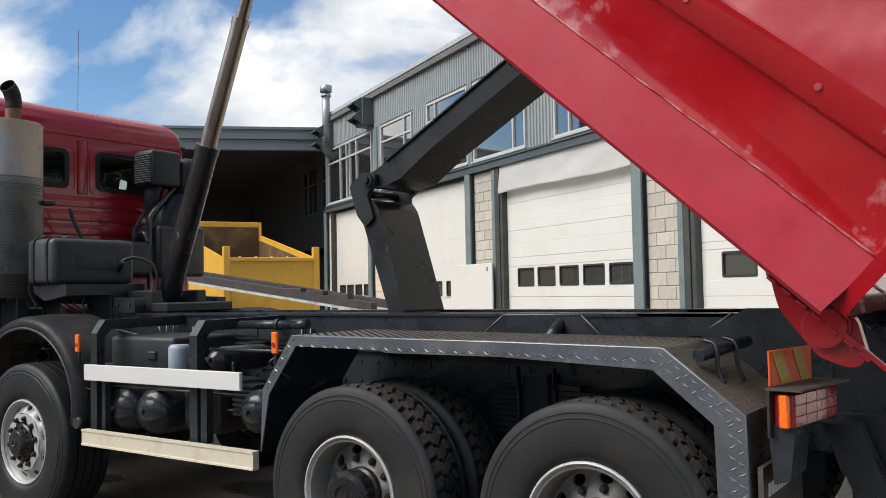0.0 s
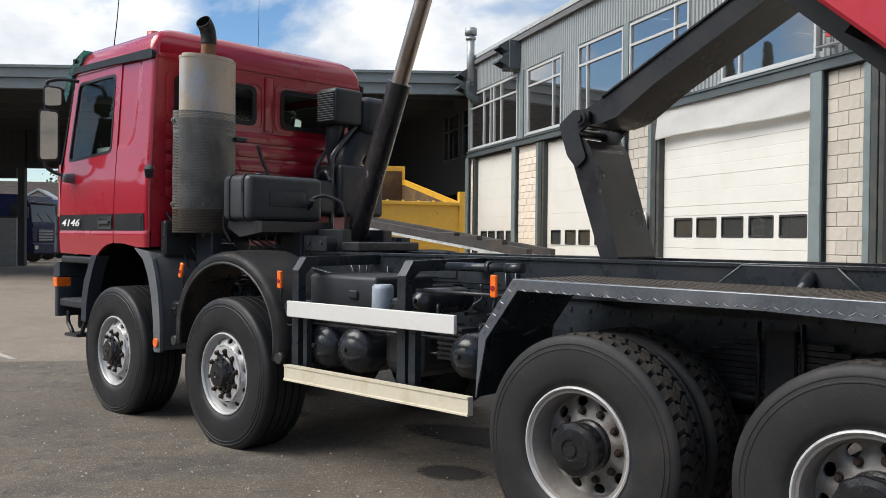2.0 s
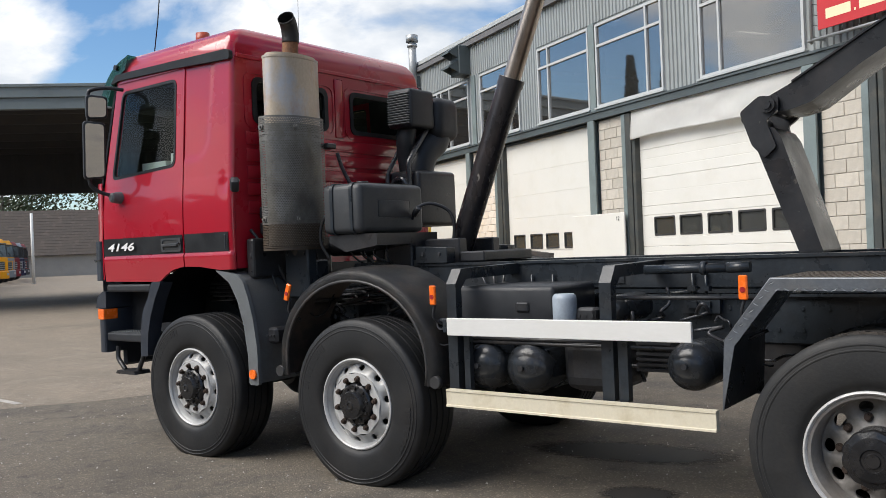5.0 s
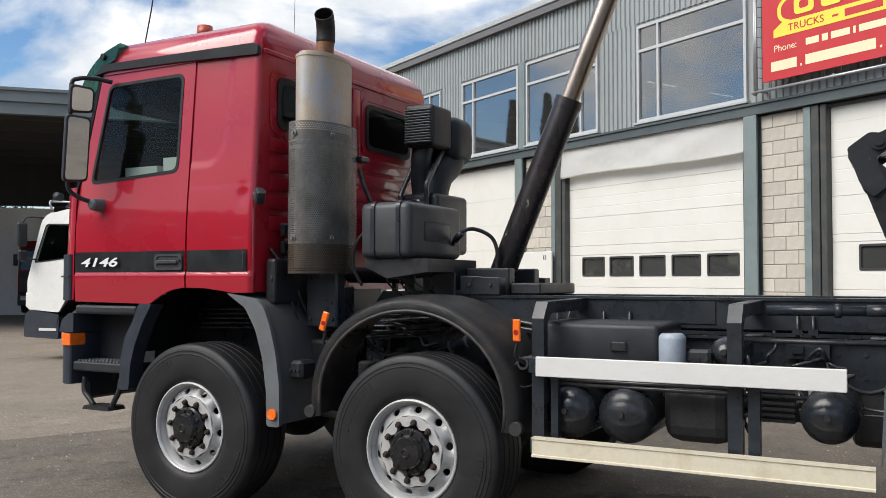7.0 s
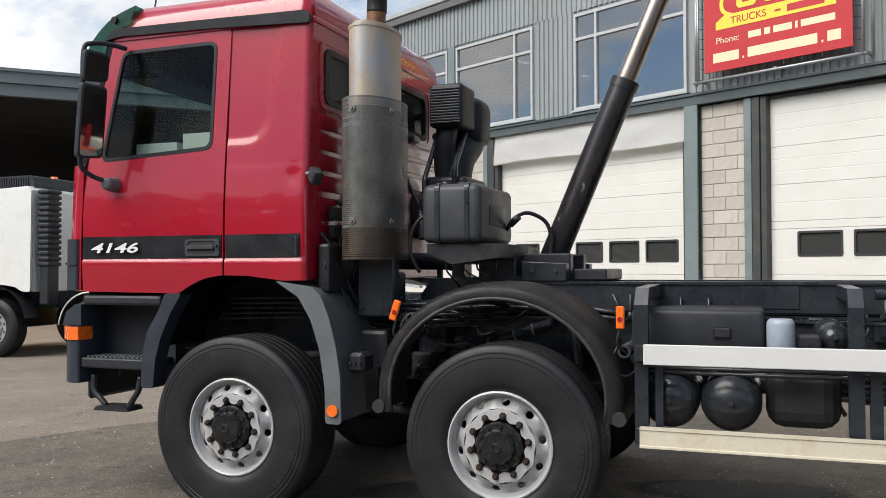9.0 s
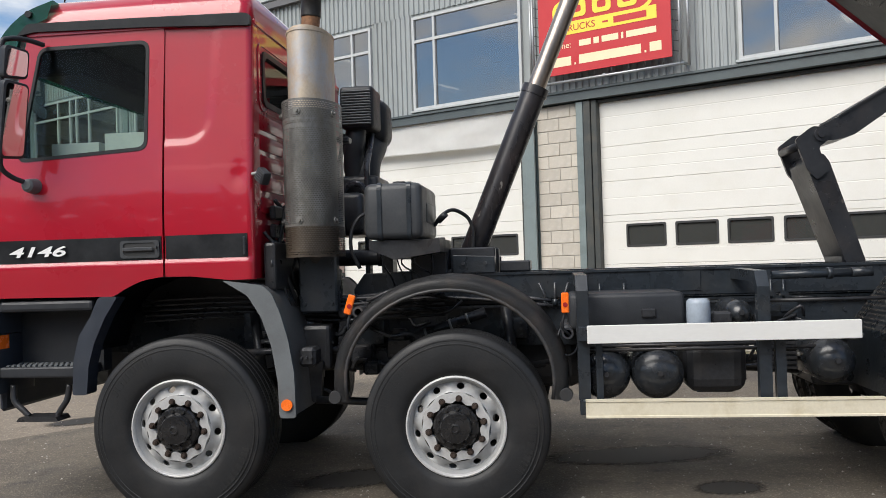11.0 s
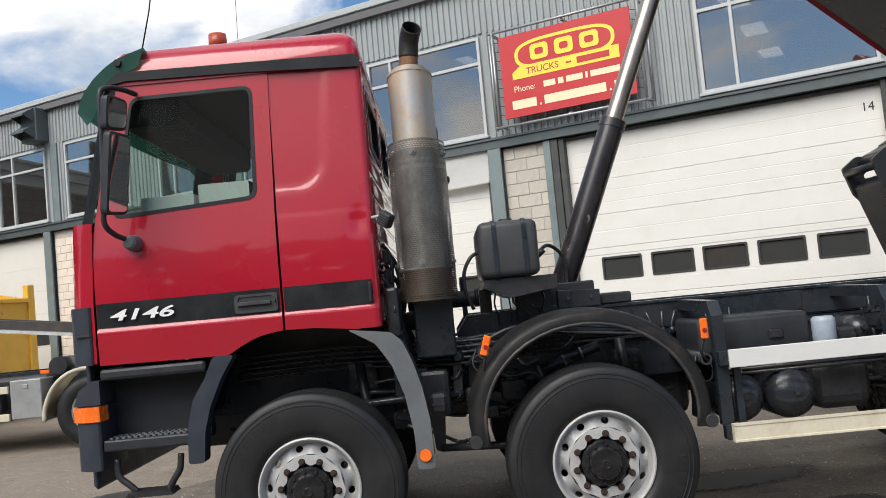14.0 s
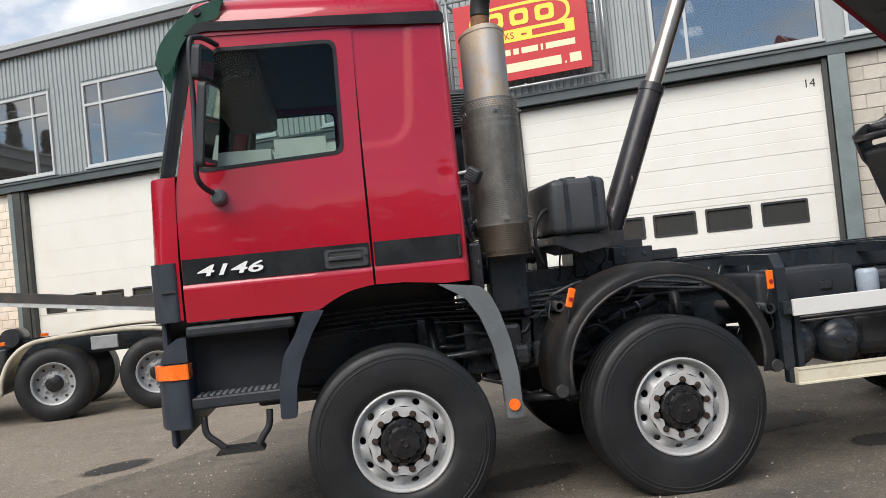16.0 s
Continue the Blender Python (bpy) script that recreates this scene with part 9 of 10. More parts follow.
def hooklift_truck():
    ob = thing("hook_lift_truck", "white four-axle hook-lift truck parked beside the hall", "truck", at=pose(-9.25, 6.75, 0, 0, 0, 5))
    W = 2.5
    for x, dish in ((0.0, 0.06), (1.95, 0.06), (5.07, 0.14), (6.42, 0.14)):
        for near in (True, False):
            simple_wheel(ob, x, 0.0, 0.50, 0.50, 0.32 if dish < 0.1 else 0.62, 0.285, near, W, dish)
    # cab
    side = soft_poly([(-1.42, 0.95), (-1.44, 1.5), (-1.36, 1.75), (-1.13, 2.64), (-1.0, 2.76), (-0.55, 2.84), (0.62, 2.90), (0.72, 2.85), (0.74, 1.12), (0.58, 1.12), (0.45, 1.20), (0.0, 1.26), (-0.45, 1.15), (-0.62, 0.90)], 0.05, 3)
    win = soft_poly([(-1.24, 1.86), (-0.07, 1.97), (-0.07, 2.53), (-0.99, 2.56)], 0.06, 3)
    for y0, s in ((0.04, 1), (W - 0.04, -1)):
        bm = bmesh.new()
        pierced(bm, side, [win], lambda u, v, d: (u, y0 + s * (d + 0.04 * max(v - 1.8, 0)), v), 0.04)
        pan = part("cab_side", bm, "white_paint", ob, "white cab side with door window")
        bm = bmesh.new()
        bm.faces.new([bm.verts.new((u, y0 + s * (0.012 + 0.04 * max(v - 1.8, 0)), v)) for u, v in win])
        part("window_pane", bm, "cab_glass", pan)
        bm = bmesh.new()
        box(bm, 0.045, 0.052, y0 - 0.003 if s > 0 else y0, y0 + 0.003, 1.28, 2.64)
        part("door_gap", bm, "stripe", pan)
        bm = bmesh.new()
        box(bm, -0.33, -0.17, y0 - 0.012 if s > 0 else y0, y0 + 0.012, 1.50, 1.575, 0.01)
        part("door_handle", bm, "stripe", pan)
        bm = bmesh.new()
        ring = [(u * 1.0, v) for u, v in soft_poly([(-1.27, 1.835), (-0.045, 1.95), (-0.045, 2.555), (-1.005, 2.585)], 0.07, 3)]
        pierced(bm, ring, [win], lambda u, v, d: (u, y0 + s * (d - 0.006 + 0.04 * max(v - 1.8, 0)), v), 0.02)
        part("window_seal", bm, "stripe", pan)
    bm = bmesh.new()
    prism(bm, [(-1.44, 0.95), (-1.45, 1.5), (-1.37, 1.75), (-1.32, 1.75), (-1.38, 1.5), (-1.36, 0.95)], 0.08, W - 0.08)
    prism(bm, [(-1.12, 2.62), (-0.98, 2.77), (-0.55, 2.85), (0.62, 2.92), (0.72, 2.85), (0.74, 1.12), (0.70, 1.12), (0.66, 2.82), (-0.96, 2.80), (-1.08, 2.68)], 0.12, W - 0.12)
    part("cab_shell", bm, "white_paint", ob)
    bm = bmesh.new()
    prism(bm, [(-1.36, 1.76), (-1.12, 2.70), (-1.10, 2.69), (-1.34, 1.75)], 0.12, W - 0.12)
    part("windscreen", bm, "dark_glass_solid", ob)
    bm = bmesh.new()
    box(bm, -1.0, 0.68, 0.12, W - 0.12, 1.25, 1.30)
    box(bm, 0.1, 0.6, 0.3, 0.9, 1.4, 2.2, 0.05)
    part("cab_interior", bm, "cabin", ob)
    bm = bmesh.new()
    prism(bm, soft_poly([(-1.50, 0.42), (-0.62, 0.40), (-0.60, 0.86), (-1.36, 0.94), (-1.48, 0.85)], 0.05, 3), 0.03, W - 0.03)
    bump = part("bumper", bm, "bumper", ob, "black bumper and step unit")
    bm = bmesh.new()
    box(bm, -1.50, -1.40, 0.05, 0.30, 0.98, 1.28, 0.03, seg=2)
    part("head_lamp", bm, "white_paint", bump)
    bm = bmesh.new()
    box(bm, -1.1, -0.66, 0.02, 0.035, 0.55, 0.60)
    part("step_edge", bm, "white_rail", bump)
    for near in (True, False):
        yn = lambda y: y if near else W - y
        bm = bmesh.new()
        pts = [(0.66 * math.cos(radians(a)), 0.56 + 0.66 * math.sin(radians(a))) for a in range(10, 171, 10)]
        rows = [[bm.verts.new((x, yn(y), z)) for x, z in pts] for y in (0.02, 0.36)]
        for k in range(len(pts) - 1):
            bm.faces.new((rows[0][k], rows[0][k + 1], rows[1][k + 1], rows[1][k])).smooth = True
        bmesh.ops.solidify(bm, geom=bm.faces[:], thickness=0.03)
        part("front_wing", bm, "plastic", ob)
        bm = bmesh.new()
        pts = [(1.95 + 0.60 * math.cos(radians(a)), 0.52 + 0.60 * math.sin(radians(a))) for a in range(5, 176, 10)]
        rows = [[bm.verts.new((x, yn(y), z)) for x, z in pts] for y in (0.0, 0.36)]
        for k in range(len(pts) - 1):
            bm.faces.new((rows[0][k], rows[0][k + 1], rows[1][k + 1], rows[1][k])).smooth = True
        bmesh.ops.solidify(bm, geom=bm.faces[:], thickness=0.02)
        w = part("second_wing", bm, "plastic", ob)
        bm = bmesh.new()
        tube(bm, [(x, yn(-0.005), z) for x, z in pts], 0.014, 6)
        part("wing_edge", bm, "white_rail", w)
        # beige guard over the two rear axles
        bm = bmesh.new()
        pts = [(4.42, 0.42), (4.44, 0.62), (4.56, 0.88), (4.78, 1.06), (5.1, 1.12), (5.8, 1.15), (6.4, 1.12), (6.75, 1.02), (6.98, 0.8), (7.05, 0.5)]
        pts = [(p.x, p.z) for p in curve_pts([(x, 0, z) for x, z in pts], 3)]
        rows = [[bm.verts.new((x, yn(y), z)) for x, z in pts] for y in (-0.01, 0.06, 0.66)]
        for a, b in zip(rows, rows[1:]):
            for k in range(len(pts) - 1):
                bm.faces.new((a[k], a[k + 1], b[k + 1], b[k])).smooth = True
        bmesh.ops.solidify(bm, geom=bm.faces[:], thickness=0.03)
        gd = part("rear_guard", bm, "beige", ob, "beige plastic mudguard over the rear axles")
        bm = bmesh.new()
        tube(bm, [(x, yn(-0.01), z - 0.01) for x, z in pts], 0.030, 8)
        part("guard_edge", bm, "beige", gd)
        for z in (0.52, 0.90):
            bm = bmesh.new()
            box(bm, 2.62 if z < 0.7 else 2.58, 3.95, min(yn(0.0), yn(0.05)), max(yn(0.0), yn(0.05)), z - 0.05, z + 0.05, 0.005)
            part("side_rail", bm, "cream_rail", ob, "pale side guard rail")
        bm = bmesh.new()
        box(bm, 3.98, 4.40, min(yn(0.0), yn(0.5)), max(yn(0.0), yn(0.5)), 0.48, 1.02, 0.012)
        tb = part("tool_box", bm, "alu", ob, "grey metal tool box")
        bm = bmesh.new()
        box(bm, 4.14, 4.22, min(yn(-0.01), yn(0.0)), max(yn(-0.01), yn(0.0)), 0.90, 0.96, 0.004)
        part("catch", bm, "galvanised", tb)
        bm = bmesh.new()
        box(bm, 4.40, 4.52, min(yn(0.0), yn(0.03)), max(yn(0.0), yn(0.03)), 1.08, 1.13, 0.005)
        part("side_marker", bm, "orange", ob)
        bm = bmesh.new()
        box(bm, 5.60, 5.95, min(yn(-0.03), yn(0.02)), max(yn(-0.03), yn(0.02)), 0.90, 1.08, 0.01)
        part("plate_box", bm, "alu", ob)
        # mirrors
        bm = bmesh.new()
        tube(bm, curve_pts([(-1.1, yn(0.1), 2.7), (-1.35, yn(-0.12), 2.68), (-1.4, yn(-0.16), 2.3), (-1.38, yn(-0.14), 1.95), (-1.2, yn(0.05), 1.9)]), 0.016, 6)
        box(bm, -1.42, -1.32, min(yn(-0.26), yn(-0.06)), max(yn(-0.26), yn(-0.06)), 2.15, 2.6, 0.03)
        box(bm, -1.42, -1.32, min(yn(-0.24), yn(-0.06)), max(yn(-0.24), yn(-0.06)), 1.85, 2.08, 0.03)
        part("mirror", bm, "plastic", ob)
    # roof bar with lamps, ribbed deflector, beacons
    bm = bmesh.new()
    tube(bm, curve_pts([(-0.95, 0.15, 2.86), (-1.0, 0.15, 3.0), (-1.0, 0.4, 3.04), (-1.0, 2.1, 3.04), (-1.0, 2.35, 3.0), (-0.95, 2.35, 2.86)]), 0.022, 8)
    tube(bm, [(-1.0, 0.2, 3.02), (-0.3, 0.2, 2.98)], 0.018, 8)
    bar = part("lamp_bar", bm, "galvanised", ob)
    for y in (0.35, 0.75, 1.75, 2.15):
        bm = bmesh.new()
        cyl(bm, (-1.05, y, 3.12), (-0.93, y, 3.12), 0.10, 0.07, seg=18)
        part("spot_lamp", bm, "plastic", bar)
    bm = bmesh.new()
    prism(bm, soft_poly([(-0.75, 2.90), (-0.45, 3.10), (0.58, 3.12), (0.66, 2.90)], 0.04, 3), 0.25, W - 0.25)
    roof = part("roof_box", bm, "plastic", ob)
    for k in range(22):
        bm = bmesh.new()
        x = -0.55 + 0.05 * k
        box(bm, x, x + 0.025, 0.235, 0.25, 2.93, 3.08)
        part("rib", bm, "plastic", roof)
    for x, y in ((-0.38, 0.45), (-0.38, 2.0)):
        bm = bmesh.new()
        cyl(bm, (x, y, 3.11), (x, y, 3.29), 0.075, 0.065, seg=16)
        part("beacon", bm, "orange", ob, "orange beacon")
    bm = bmesh.new()
    for k in range(14):
        box(bm, 0.80, 1.05, 0.12, 0.45, 1.55 + 0.095 * k, 1.62 + 0.095 * k, 0.02)
    box(bm, 0.83, 1.02, 0.15, 0.42, 0.9, 2.86, 0.02)
    part("intake_stack", bm, "plastic", ob, "black ribbed intake stack behind the cab")
    # frame, sloping hook-lift beams
    for y in (0.82, W - 0.92):
        bm = bmesh.new()
        box(bm, -1.2, 7.4, y, y + 0.10, 0.82, 1.10)
        part("frame_rail", bm, "chassis", ob)
        bm = bmesh.new()
        prism(bm, [(1.25, 2.09), (1.25, 2.22), (7.5, 1.36), (7.5, 1.23)], y - 0.08, y + 0.10)
        beam = part("hook_beam", bm, "rust_beam", ob, "sloping rusty hook-lift beam")
        bm = bmesh.new()
        prism(bm, [(1.25, 2.03), (1.25, 2.085), (7.4, 1.235), (7.4, 1.19)], y - 0.10, y + 0.06)
        part("pale_rail", bm, "pale_rail", beam)
    bm = bmesh.new()
    box(bm, 2.42, 3.35, 0.06, 0.55, 1.06, 1.22, 0.03, m=None, seg=2)
    cover = part("ribbed_cover", bm, "wing_grey", ob, "dark grey ribbed cover")
    for k in range(6):
        bm = bmesh.new()
        box(bm, 2.50 + 0.14 * k, 2.56 + 0.14 * k, 0.045, 0.5, 1.09, 1.228, 0.01)
        part("rib", bm, "wing_grey", cover)
    bm = bmesh.new()
    lathe(bm, [(0.0, 0.10), (0.12, 0.10), (0.17, 0.13), (0.18, 0.20), (0.18, 0.60), (0.0, 0.60)], (3.1, 0, 0.74), 24)
    part("air_tank", bm, "alu", ob, smooth=True)
    bm = bmesh.new()
    box(bm, 3.4, 3.8, 0.12, 0.5, 0.58, 0.88, 0.03, seg=2)
    part("battery_box", bm, "plastic", ob)
    bm = bmesh.new()
    cyl(bm, (4.4, 0.7, 1.15), (4.4, 1.3, 1.15), 0.13, seg=16)
    box(bm, 2.6, 4.4, 0.3, 2.2, 0.55, 1.05, 0.05)
    part("hydraulic_gear", bm, "grime", ob)
    for k, x in enumerate((5.55, 6.05, 6.6)):
        bm = bmesh.new()
        zt = 2.22 - 0.1376 * (x - 1.25)
        box(bm, x, x + 0.40, 0.76, 0.92, zt - 0.1, zt + 0.012 + 0.012 * k, 0.008)
        part("stop_block", bm, "rust_beam", ob)


hooklift_truck()


# ---- yellow skip on the ground behind it ----
def skip():
    A, Bp = Vector((-8.81, 10.90, 0)), Vector((-7.67, 13.07, 0))
    u = (Bp - A).normalized()
    ob = thing("yellow_skip", "yellow steel open-top container with stained inside", "container",
               at=Matrix.Translation(A) @ Matrix.Rotation(math.atan2(u.y, u.x), 4, "Z"))
    w, L, h = 2.45, 5.6, 2.45
    z0 = 0.55
    bm = bmesh.new()
    t = 0.06
    box(bm, 0.1, w - 0.1, 0.05, 0.05 + t, z0, h, 0.01)
    end = part("end_wall", bm, "yellow", ob)
    for x0 in (0.0, w - 0.16):
        bm = bmesh.new()
        box(bm, x0, x0 + 0.16, 0.0, 0.16, z0, 2.72, 0.012)
        part("corner_post", bm, "yellow", ob)
    bm = bmesh.new()
    box(bm, 0.16, w - 0.16, -0.03, 0.12, h - 0.09, h, 0.01)
    part("top_rail", bm, "yellow", ob)
    for x0 in (0.02, w - 0.02 - t):
        bm = bmesh.new()
        pierced(bm, [(0.12, z0), (L, z0), (L, 3.77), (5.43, 3.77), (5.43, 3.36), (0.12, h - 0.02)], [], lambda p, q, d: (x0 + d, p, q), t)
        part("side_wall", bm, "yellow", ob)
        bm = bmesh.new()
        pierced(bm, [(0.14, z0 + 0.1), (L - 0.1, z0 + 0.1), (L - 0.1, 3.18), (5.3, 3.18), (0.14, h - 0.16)], [],
                lambda p, q, d: ((x0 + t + 0.005 + d) if x0 < 1 else (x0 - 0.015 + d), p, q), 0.01)
        part("side_lining", bm, "skip_inside", ob)
    bm = bmesh.new()
    box(bm, 0.085, w - 0.085, L - t, L, z0, 3.78, 0.01)
    part("far_wall", bm, "yellow", ob)
    bm = bmesh.new()
    box(bm, 0.10, w - 0.10, L - t - 0.03, L - t - 0.005, z0, 3.62)
    part("far_lining", bm, "skip_inside", ob)
    bm = bmesh.new()
    box(bm, 0.05, w - 0.05, 0.1, L, z0 - 0.08, z0, 0.01)
    for x in (0.5, w - 0.7):
        box(bm, x, x + 0.2, 0.1, L, 0.0, z0 - 0.08, 0.01)
    part("base", bm, "skip_inside", ob)
    bm = bmesh.new()
    box(bm, 1.15, 1.55, 0.02, 0.055, 1.05, 1.35, 0.01)
    part("hatch", bm, "yellow", ob)
    bm = bmesh.new()
    for k in range(5):
        cyl(bm, (0.4 + 0.4 * k, 0.02, h - 0.02), (0.4 + 0.4 * k, 0.02, h + 0.03), 0.03, seg=8)
    part("rail_stud", bm, "yellow", ob)


skip()


# ---- row of parked trucks beyond the hall ----
def parked_truck(mat, low, at, label):
    ob = thing("parked_truck", label, "truck", "row of parked trucks", at=at)
    W = 2.45
    side = soft_poly([(0.0, 0.9), (-0.02, 1.6), (0.03, 1.88), (0.13, 2.80), (0.36, 3.17), (2.1, 3.25), (2.2, 3.1), (2.2, 1.1), (1.6, 1.1), (1.3, 1.25), (0.9, 1.25), (0.6, 0.9)], 0.06, 2)
    bm = bmesh.new()
    prism(bm, side, 0.0, W)
    cab_ = part("cab", bm, mat, ob)
    bm = bmesh.new()
    prism(bm, [(0.018, 1.92), (0.107, 2.74), (0.14, 2.74), (0.05, 1.92)], 0.10, W - 0.10)
    part("windscreen", bm, "screen", cab_)
    for y in (-0.008, W + 0.002):
        bm = bmesh.new()
        prism(bm, soft_poly([(0.22, 1.95), (1.15, 1.95), (1.15, 2.75), (0.32, 2.75)], 0.05, 2), y, y + 0.006)
        part("side_window", bm, "screen", cab_)
    bm = bmesh.new()
    box(bm, -0.10, 0.5, 0.0, W, 0.42, 0.95, 0.05)
    part("bumper", bm, low, ob)
    bm = bmesh.new()
    box(bm, -0.045, 0.0, 0.55, W - 0.55, 1.0, 1.60, 0.02)
    part("grille", bm, "plastic", ob)
    bm = bmesh.new()
    box(bm, -0.03, 0.03, 0.06, W - 0.06, 1.64, 1.86, 0.02)
    part("front_panel", bm, low, ob)
    for y in (0.06, W - 0.40):
        bm = bmesh.new()
        box(bm, -0.035, 0.02, y, y + 0.34, 1.0, 1.62, 0.02)
        part("corner_panel", bm, low, ob)
    bm = bmesh.new()
    tube(bm, [(0.02, 0.5, 1.94), (0.06, 0.95, 2.3)], 0.02, 6)
    tube(bm, [(0.02, 1.4, 1.94), (0.06, 1.85, 2.3)], 0.02, 6)
    part("wiper", bm, "stripe", ob)
    for k in range(4):
        bm = bmesh.new()
        box(bm, -0.06, -0.04, 0.55, W - 0.55, 1.06 + 0.14 * k, 1.10 + 0.14 * k, 0.006)
        part("grille_bar", bm, "rim_edge", ob)
    bm = bmesh.new()
    box(bm, -0.06, 0.16, 0.2, W - 0.2, 2.76, 2.86, 0.03)
    part("roof_visor", bm, "plastic", ob)
    for y in (0.03, W - 0.11):
        bm = bmesh.new()
        prism(bm, [(0.010, 1.88), (0.104, 2.78), (0.16, 2.78), (0.06, 1.88)], y, y + 0.08)
        part("pillar", bm, "plastic", ob)
    for y in (0.12, W - 0.42):
        bm = bmesh.new()
        box(bm, -0.115, -0.09, y, y + 0.30, 0.65, 0.82, 0.01)
        part("head_lamp", bm, "rim_edge", ob)
    for y in (-0.22, W + 0.04):
        bm = bmesh.new()
        box(bm, 0.10, 0.20, y, y + 0.18, 2.1, 2.6, 0.03)
        part("mirror", bm, "plastic", ob)
    bm = bmesh.new()
    box(bm, 0.6, 6.5, 0.75, W - 0.75, 0.75, 1.0)
    part("frame", bm, "chassis", ob)
    for x in (1.25, 4.6, 5.9):
        for y in (0.0, W - 0.32):
            bm = bmesh.new()
            lathe(bm, [(0.0, 0.05), (0.28, 0.05), (0.3, 0.0), (0.46, 0.0), (0.5, 0.05), (0.5, 0.27), (0.46, 0.32), (0.0, 0.30)], (x, y, 0.5), 24)
            part("wheel", bm, "rubber", ob, smooth=True)
    return ob


ROW = [("truck_navy", "truck_navy", "dark navy parked tractor truck"), ("truck_blue", "truck_blue", "dark blue parked tractor truck"),
       ("truck_green", "truck_yellow", "pale green and yellow parked truck"), ("truck_grey", "truck_navy", "silver-grey parked tractor truck"),
       ("white_paint", "truck_grey", "white parked tractor truck"), ("truck_yellow", "truck_yellow", "orange-yellow parked tractor truck"),
       ("truck_yellow", "truck_grey", "orange-yellow parked truck with grey bumper"), ("truck_maroon", "truck_maroon", "maroon red parked tractor truck"),
       ("truck_grey", "truck_navy", "silver-grey parked flatbed truck"), ("truck_maroon", "plastic", "dull red parked truck")]
for k, (mat, low, label) in enumerate(ROW):
    along = (0.0, 4.4, 8.7, 13.0, 17.5, 24.5, 30.5, 35.5, 41.0, 46.0)[k]        # metres along the row; one bay stands empty
    parked_truck(mat, low, pose(-40.7 - 0.853 * along, 16.6 + 0.522 * along, 0, 0, 0, 216) @ Matrix.Diagonal((1.08, 0.98, 1.12, 1.0)), label)
parked_truck("truck_maroon", "plastic", pose(-27.2, 21.4, 0, 0, 0, 135), "dull maroon truck standing under the hall roof")


# ---- far houses, tree and hedge ----
def far_house():
    ob = thing("far_house", "long low building with a brown tiled roof", "building", at=pose(-94, 41, 0, 0, 0, 60))
    bm = bmesh.new()
    box(bm, -56, 56, 0, 10, 0, 2.5)
    part("wall", bm, "far_wall", ob)
    bm = bmesh.new()
    prism(bm, [(-0.5, 2.37), (5.0, 7.75), (10.5, 2.37), (5.0, 7.4)], -56.5, 56.5, axis="x")
    roof = part("roof", bm, "far_roof", ob)
    bm = bmesh.new()
    for j in range(16):
        y0, z0 = -0.52 + 5.5 * j / 16, 2.38 + 5.38 * j / 16
        prism(bm, [(y0, z0), (y0, z0 + 0.06), (y0 + 0.36, z0 + 0.39), (y0 + 0.36, z0 + 0.33)], -56.5, 56.5, axis="x")
    tagged(part("tile_relief", bm, "far_roof", roof), kind="stuff")


far_house()


def gable_house():
    ob = thing("white_gable", "small pale house gable beyond the trucks", "building", at=pose(-90.7, 32.1, 0, 0, 0, 60))
    bm = bmesh.new()
    prism(bm, [(0, 0), (6.2, 0), (6.2, 4.2), (3.1, 6.1), (0, 4.2)], 0, 7)
    part("wall", bm, "far_wall", ob)
    bm = bmesh.new()
    prism(bm, [(-0.35, 4.08), (3.1, 6.2), (6.55, 4.08), (6.55, 4.26), (3.1, 6.45), (-0.35, 4.26)], -0.35, 7.35)
    part("roof", bm, "trim", ob)


gable_house()


def tree(x, y, h, r, seed, label):
    rng = random.Random(seed)
    ob = thing("tree", label, "tree", at=pose(x, y, 0))
    bm = bmesh.new()
    tube(bm, [(0, 0, 0), (0.1, 0, h * 0.3), (0.0, 0.1, h * 0.6), (0.2, 0, h * 0.85)], 0.3, 10, radii=[0.42, 0.33, 0.2, 0.06])
    tips = []
    for k in range(11):
        a, z = rng.uniform(0, 6.28), h * rng.uniform(0.28, 0.65)
        e = Vector((math.cos(a) * r * rng.uniform(0.5, 0.95), math.sin(a) * r * rng.uniform(0.5, 0.95), z + h * rng.uniform(0.1, 0.28)))
        tube(bm, [(0, 0, z), e * 0.5 + Vector((0, 0, z * 0.55)), e], 0.1, 6, radii=[0.13, 0.08, 0.03])
        tips.append(e)
    part("trunk", bm, "bark", ob)
    bm = bmesh.new()
    for k in range(5200):
        c = rng.choice(tips)
        p = c + Vector((rng.gauss(0, r * 0.24), rng.gauss(0, r * 0.24), rng.gauss(0, h * 0.10)))
        n = Vector((rng.uniform(-1, 1), rng.uniform(-1, 1), rng.uniform(-1, 1))).normalized()
        a = n.orthogonal().normalized() * rng.uniform(0.16, 0.34)
        b = n.cross(a).normalized() * rng.uniform(0.10, 0.20)
        put(bm, [p - a, p + b, p + a, p - b], [(0, 1, 2, 3)])
    tagged(part("crown", bm, "leaf", ob), kind="stuff")


tree(-109, 71, 19.0, 8.1, 2, "broad green tree behind the tiled roof")
tree(-116, 56, 18.4, 7.5, 7, "green tree behind the tiled roof")


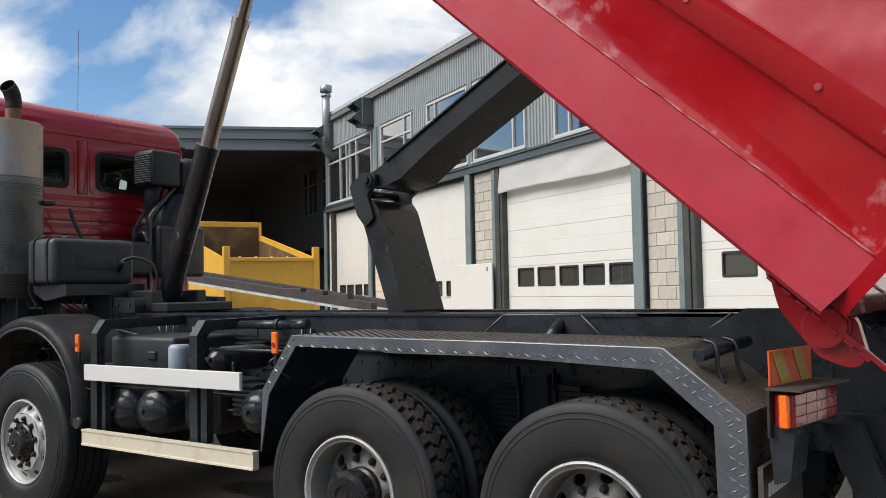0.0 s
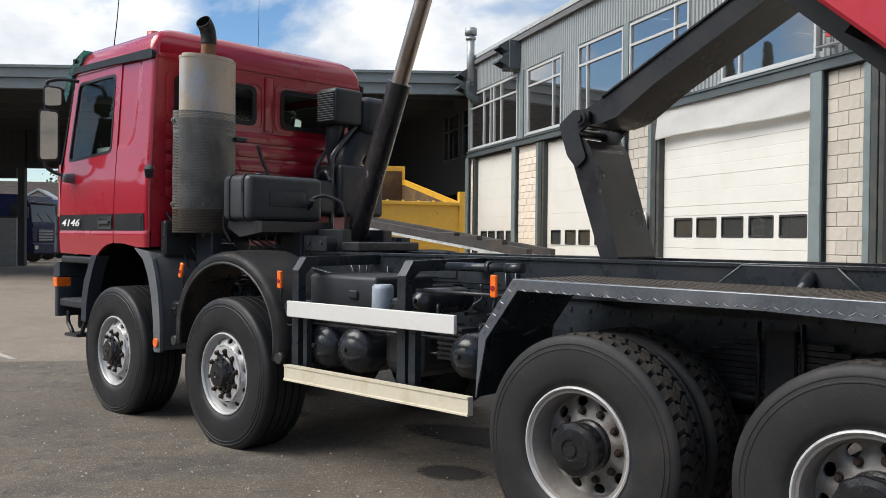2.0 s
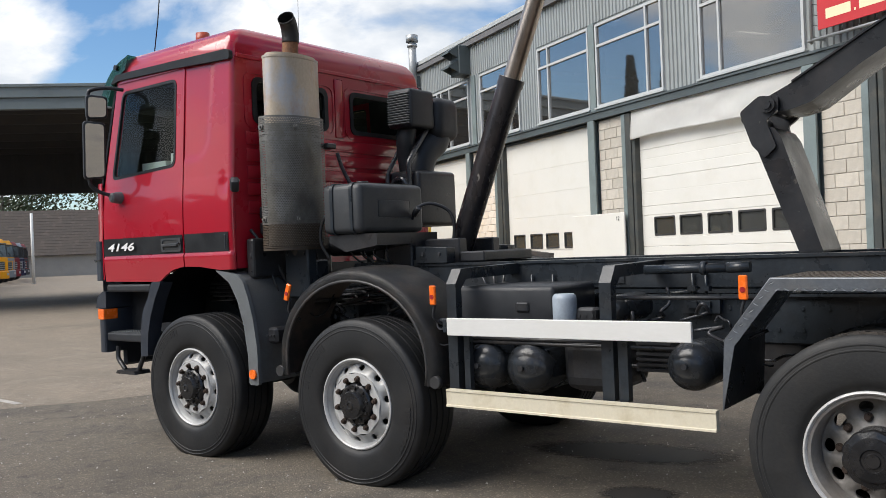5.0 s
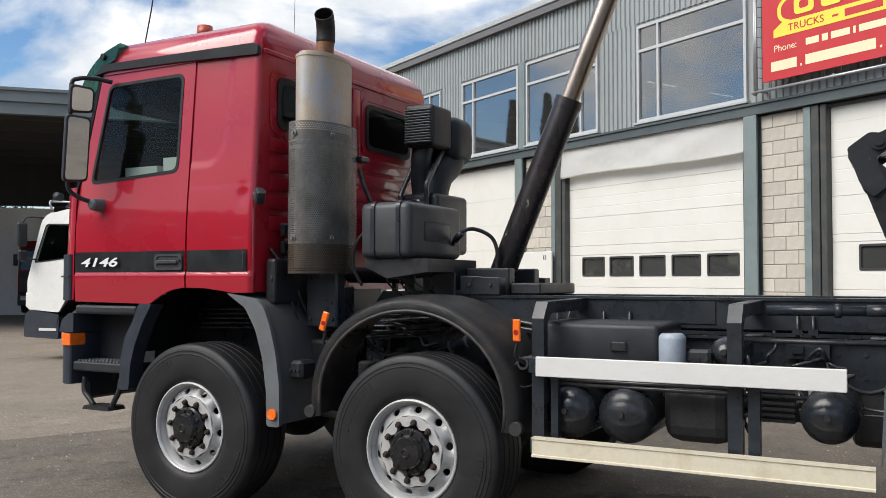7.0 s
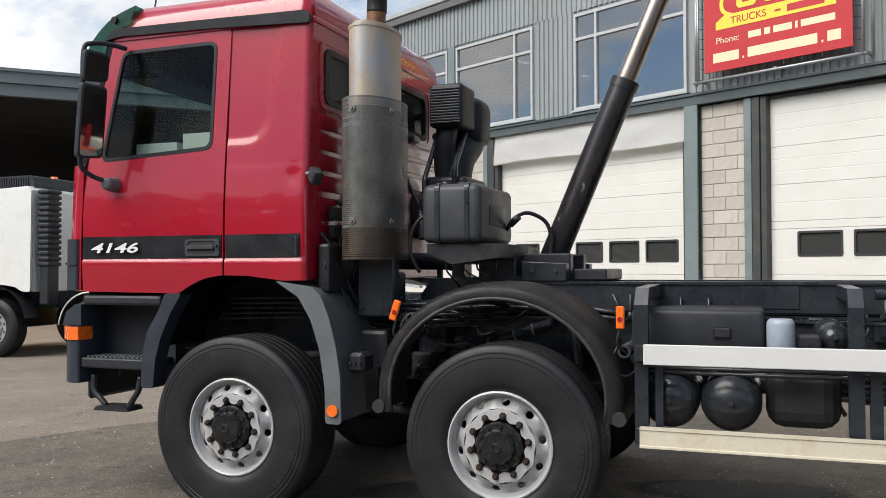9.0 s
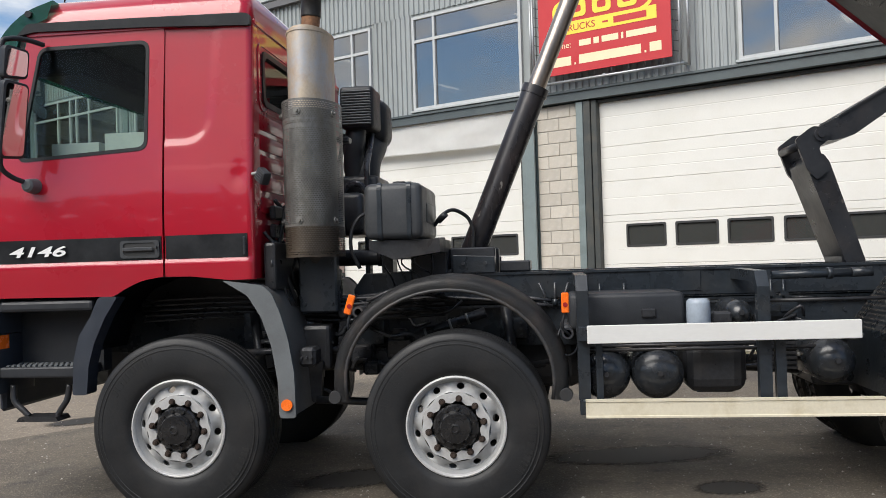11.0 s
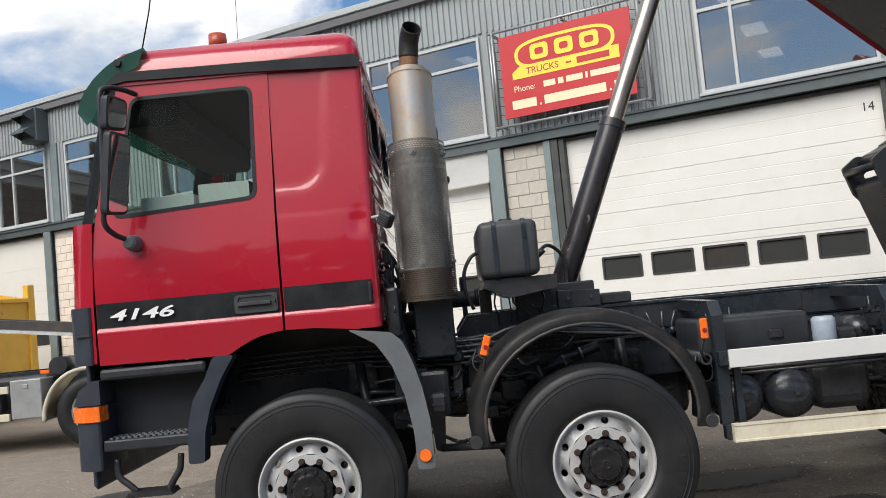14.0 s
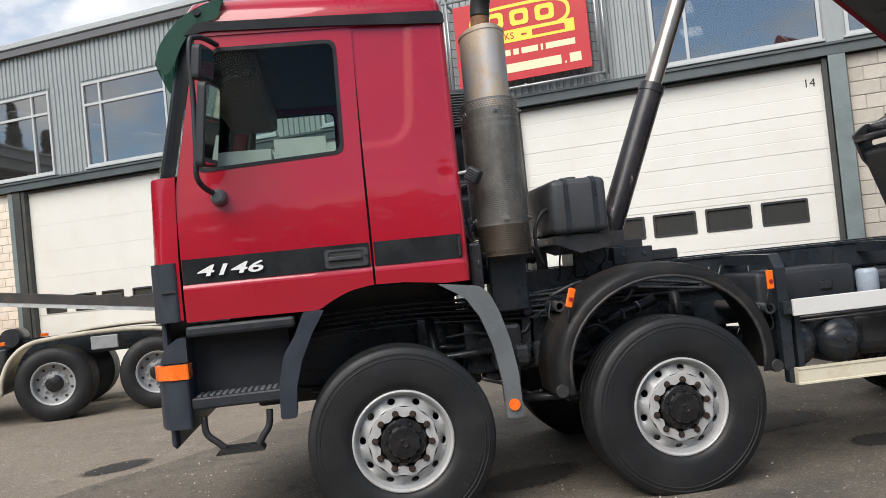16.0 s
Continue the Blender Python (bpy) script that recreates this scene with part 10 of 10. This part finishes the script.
def conifer(x, y, h, r, seed):
    rng = random.Random(seed)
    ob = thing("conifer", "tall dark conifer beyond the yard", "tree", "conifers", at=pose(x, y, 0))
    bm = bmesh.new()
    tube(bm, [(0, 0, 0), (0, 0, h * 0.5), (0, 0, h)], 0.2, 8, radii=[0.32, 0.2, 0.03])
    part("trunk", bm, "bark", ob)
    bm = bmesh.new()
    for k in range(2600):
        t = rng.random() ** 0.7
        a, q = rng.uniform(0, 6.28), rng.uniform(0.35, 1.0) * (0.8 + 0.4 * rng.random())
        w = r * (1 - t) * q + 0.15
        p = Vector((w * math.cos(a), w * math.sin(a), h * (0.12 + 0.88 * t) - 0.25 * w))
        n = Vector((rng.uniform(-1, 1), rng.uniform(-1, 1), rng.uniform(-1, 1))).normalized()
        u = n.orthogonal().normalized() * rng.uniform(0.25, 0.55)
        v = n.cross(u).normalized() * rng.uniform(0.15, 0.3)
        put(bm, [p - u, p + v, p + u, p - v], [(0, 1, 2, 3)])
    tagged(part("crown", bm, "belt_leaf", ob), kind="stuff")


for k, (x, y, h, r) in enumerate(((-75, 1.9, 20.5, 2.3), (-76, -2.0, 21.5, 2.5), (-74, -4.4, 18.5, 2.0), (-79, -9.5, 17.5, 2.4))):
    conifer(x, y, h, r, 40 + k)


def hedge():
    rng = random.Random(9)
    bm = bmesh.new()
    for k in range(4000):
        p = Vector((rng.uniform(-70, -52), rng.uniform(42, 46), rng.uniform(0, 3.2)))
        n = Vector((rng.uniform(-1, 1), rng.uniform(-1, 1), rng.uniform(-1, 1))).normalized()
        a = n.orthogonal().normalized() * 0.3
        b = n.cross(a).normalized() * 0.2
        put(bm, [p - a, p + b, p + a, p - b], [(0, 1, 2, 3)])
    single("hedge", bm, "leaf", "green hedge beyond the yard", "hedge", kind="stuff")


hedge()


# slim white pole beside the row
def pole():
    bm = bmesh.new()
    cyl(bm, (-59.45, 30.25, 0), (-59.45, 30.25, 5.4), 0.11, seg=10)
    single("pole", bm, "white_rail", "slim white pole at the yard edge", "pole")


pole()


# ---- unseen plain wall, added to close the yard behind the camera ----
def opposite_wall():
    bm = bmesh.new()
    box(bm, -60, 70, -31, -30.6, 0, 4.0, m=pose(0, 0, 0, 0, 0, -8))
    single("wall_opposite", bm, "far_dark", "plain dark wall added unseen across the yard", "wall", kind="structure")


opposite_wall()


# ---- belt of trees beyond that wall, seen only mirrored in glass and paint ----
def tree_belt():
    rng = random.Random(17)
    bm = bmesh.new()
    for k in range(11000):
        x = rng.uniform(-70, 75)
        top = 8.2 + 1.6 * noise.noise((x * 0.13, 0.0, 3.0)) + 1.2 * noise.noise((x * 0.5, 2.0, 1.0))
        z = rng.uniform(0.30, 1.0) * top
        p = Vector((x, -33 - 0.14 * x + rng.uniform(-1.5, 1.5), z))
        n = Vector((rng.uniform(-1, 1), rng.uniform(-1, 0), rng.uniform(-1, 1))).normalized()
        a = n.orthogonal().normalized() * rng.uniform(0.35, 0.75)
        b = n.cross(a).normalized() * rng.uniform(0.3, 0.5)
        put(bm, [p - a, p + b, p + a, p - b], [(0, 1, 2, 3)])
    single("tree_belt", bm, "belt_leaf", "dark belt of trees across the yard", "trees", kind="stuff")


tree_belt()
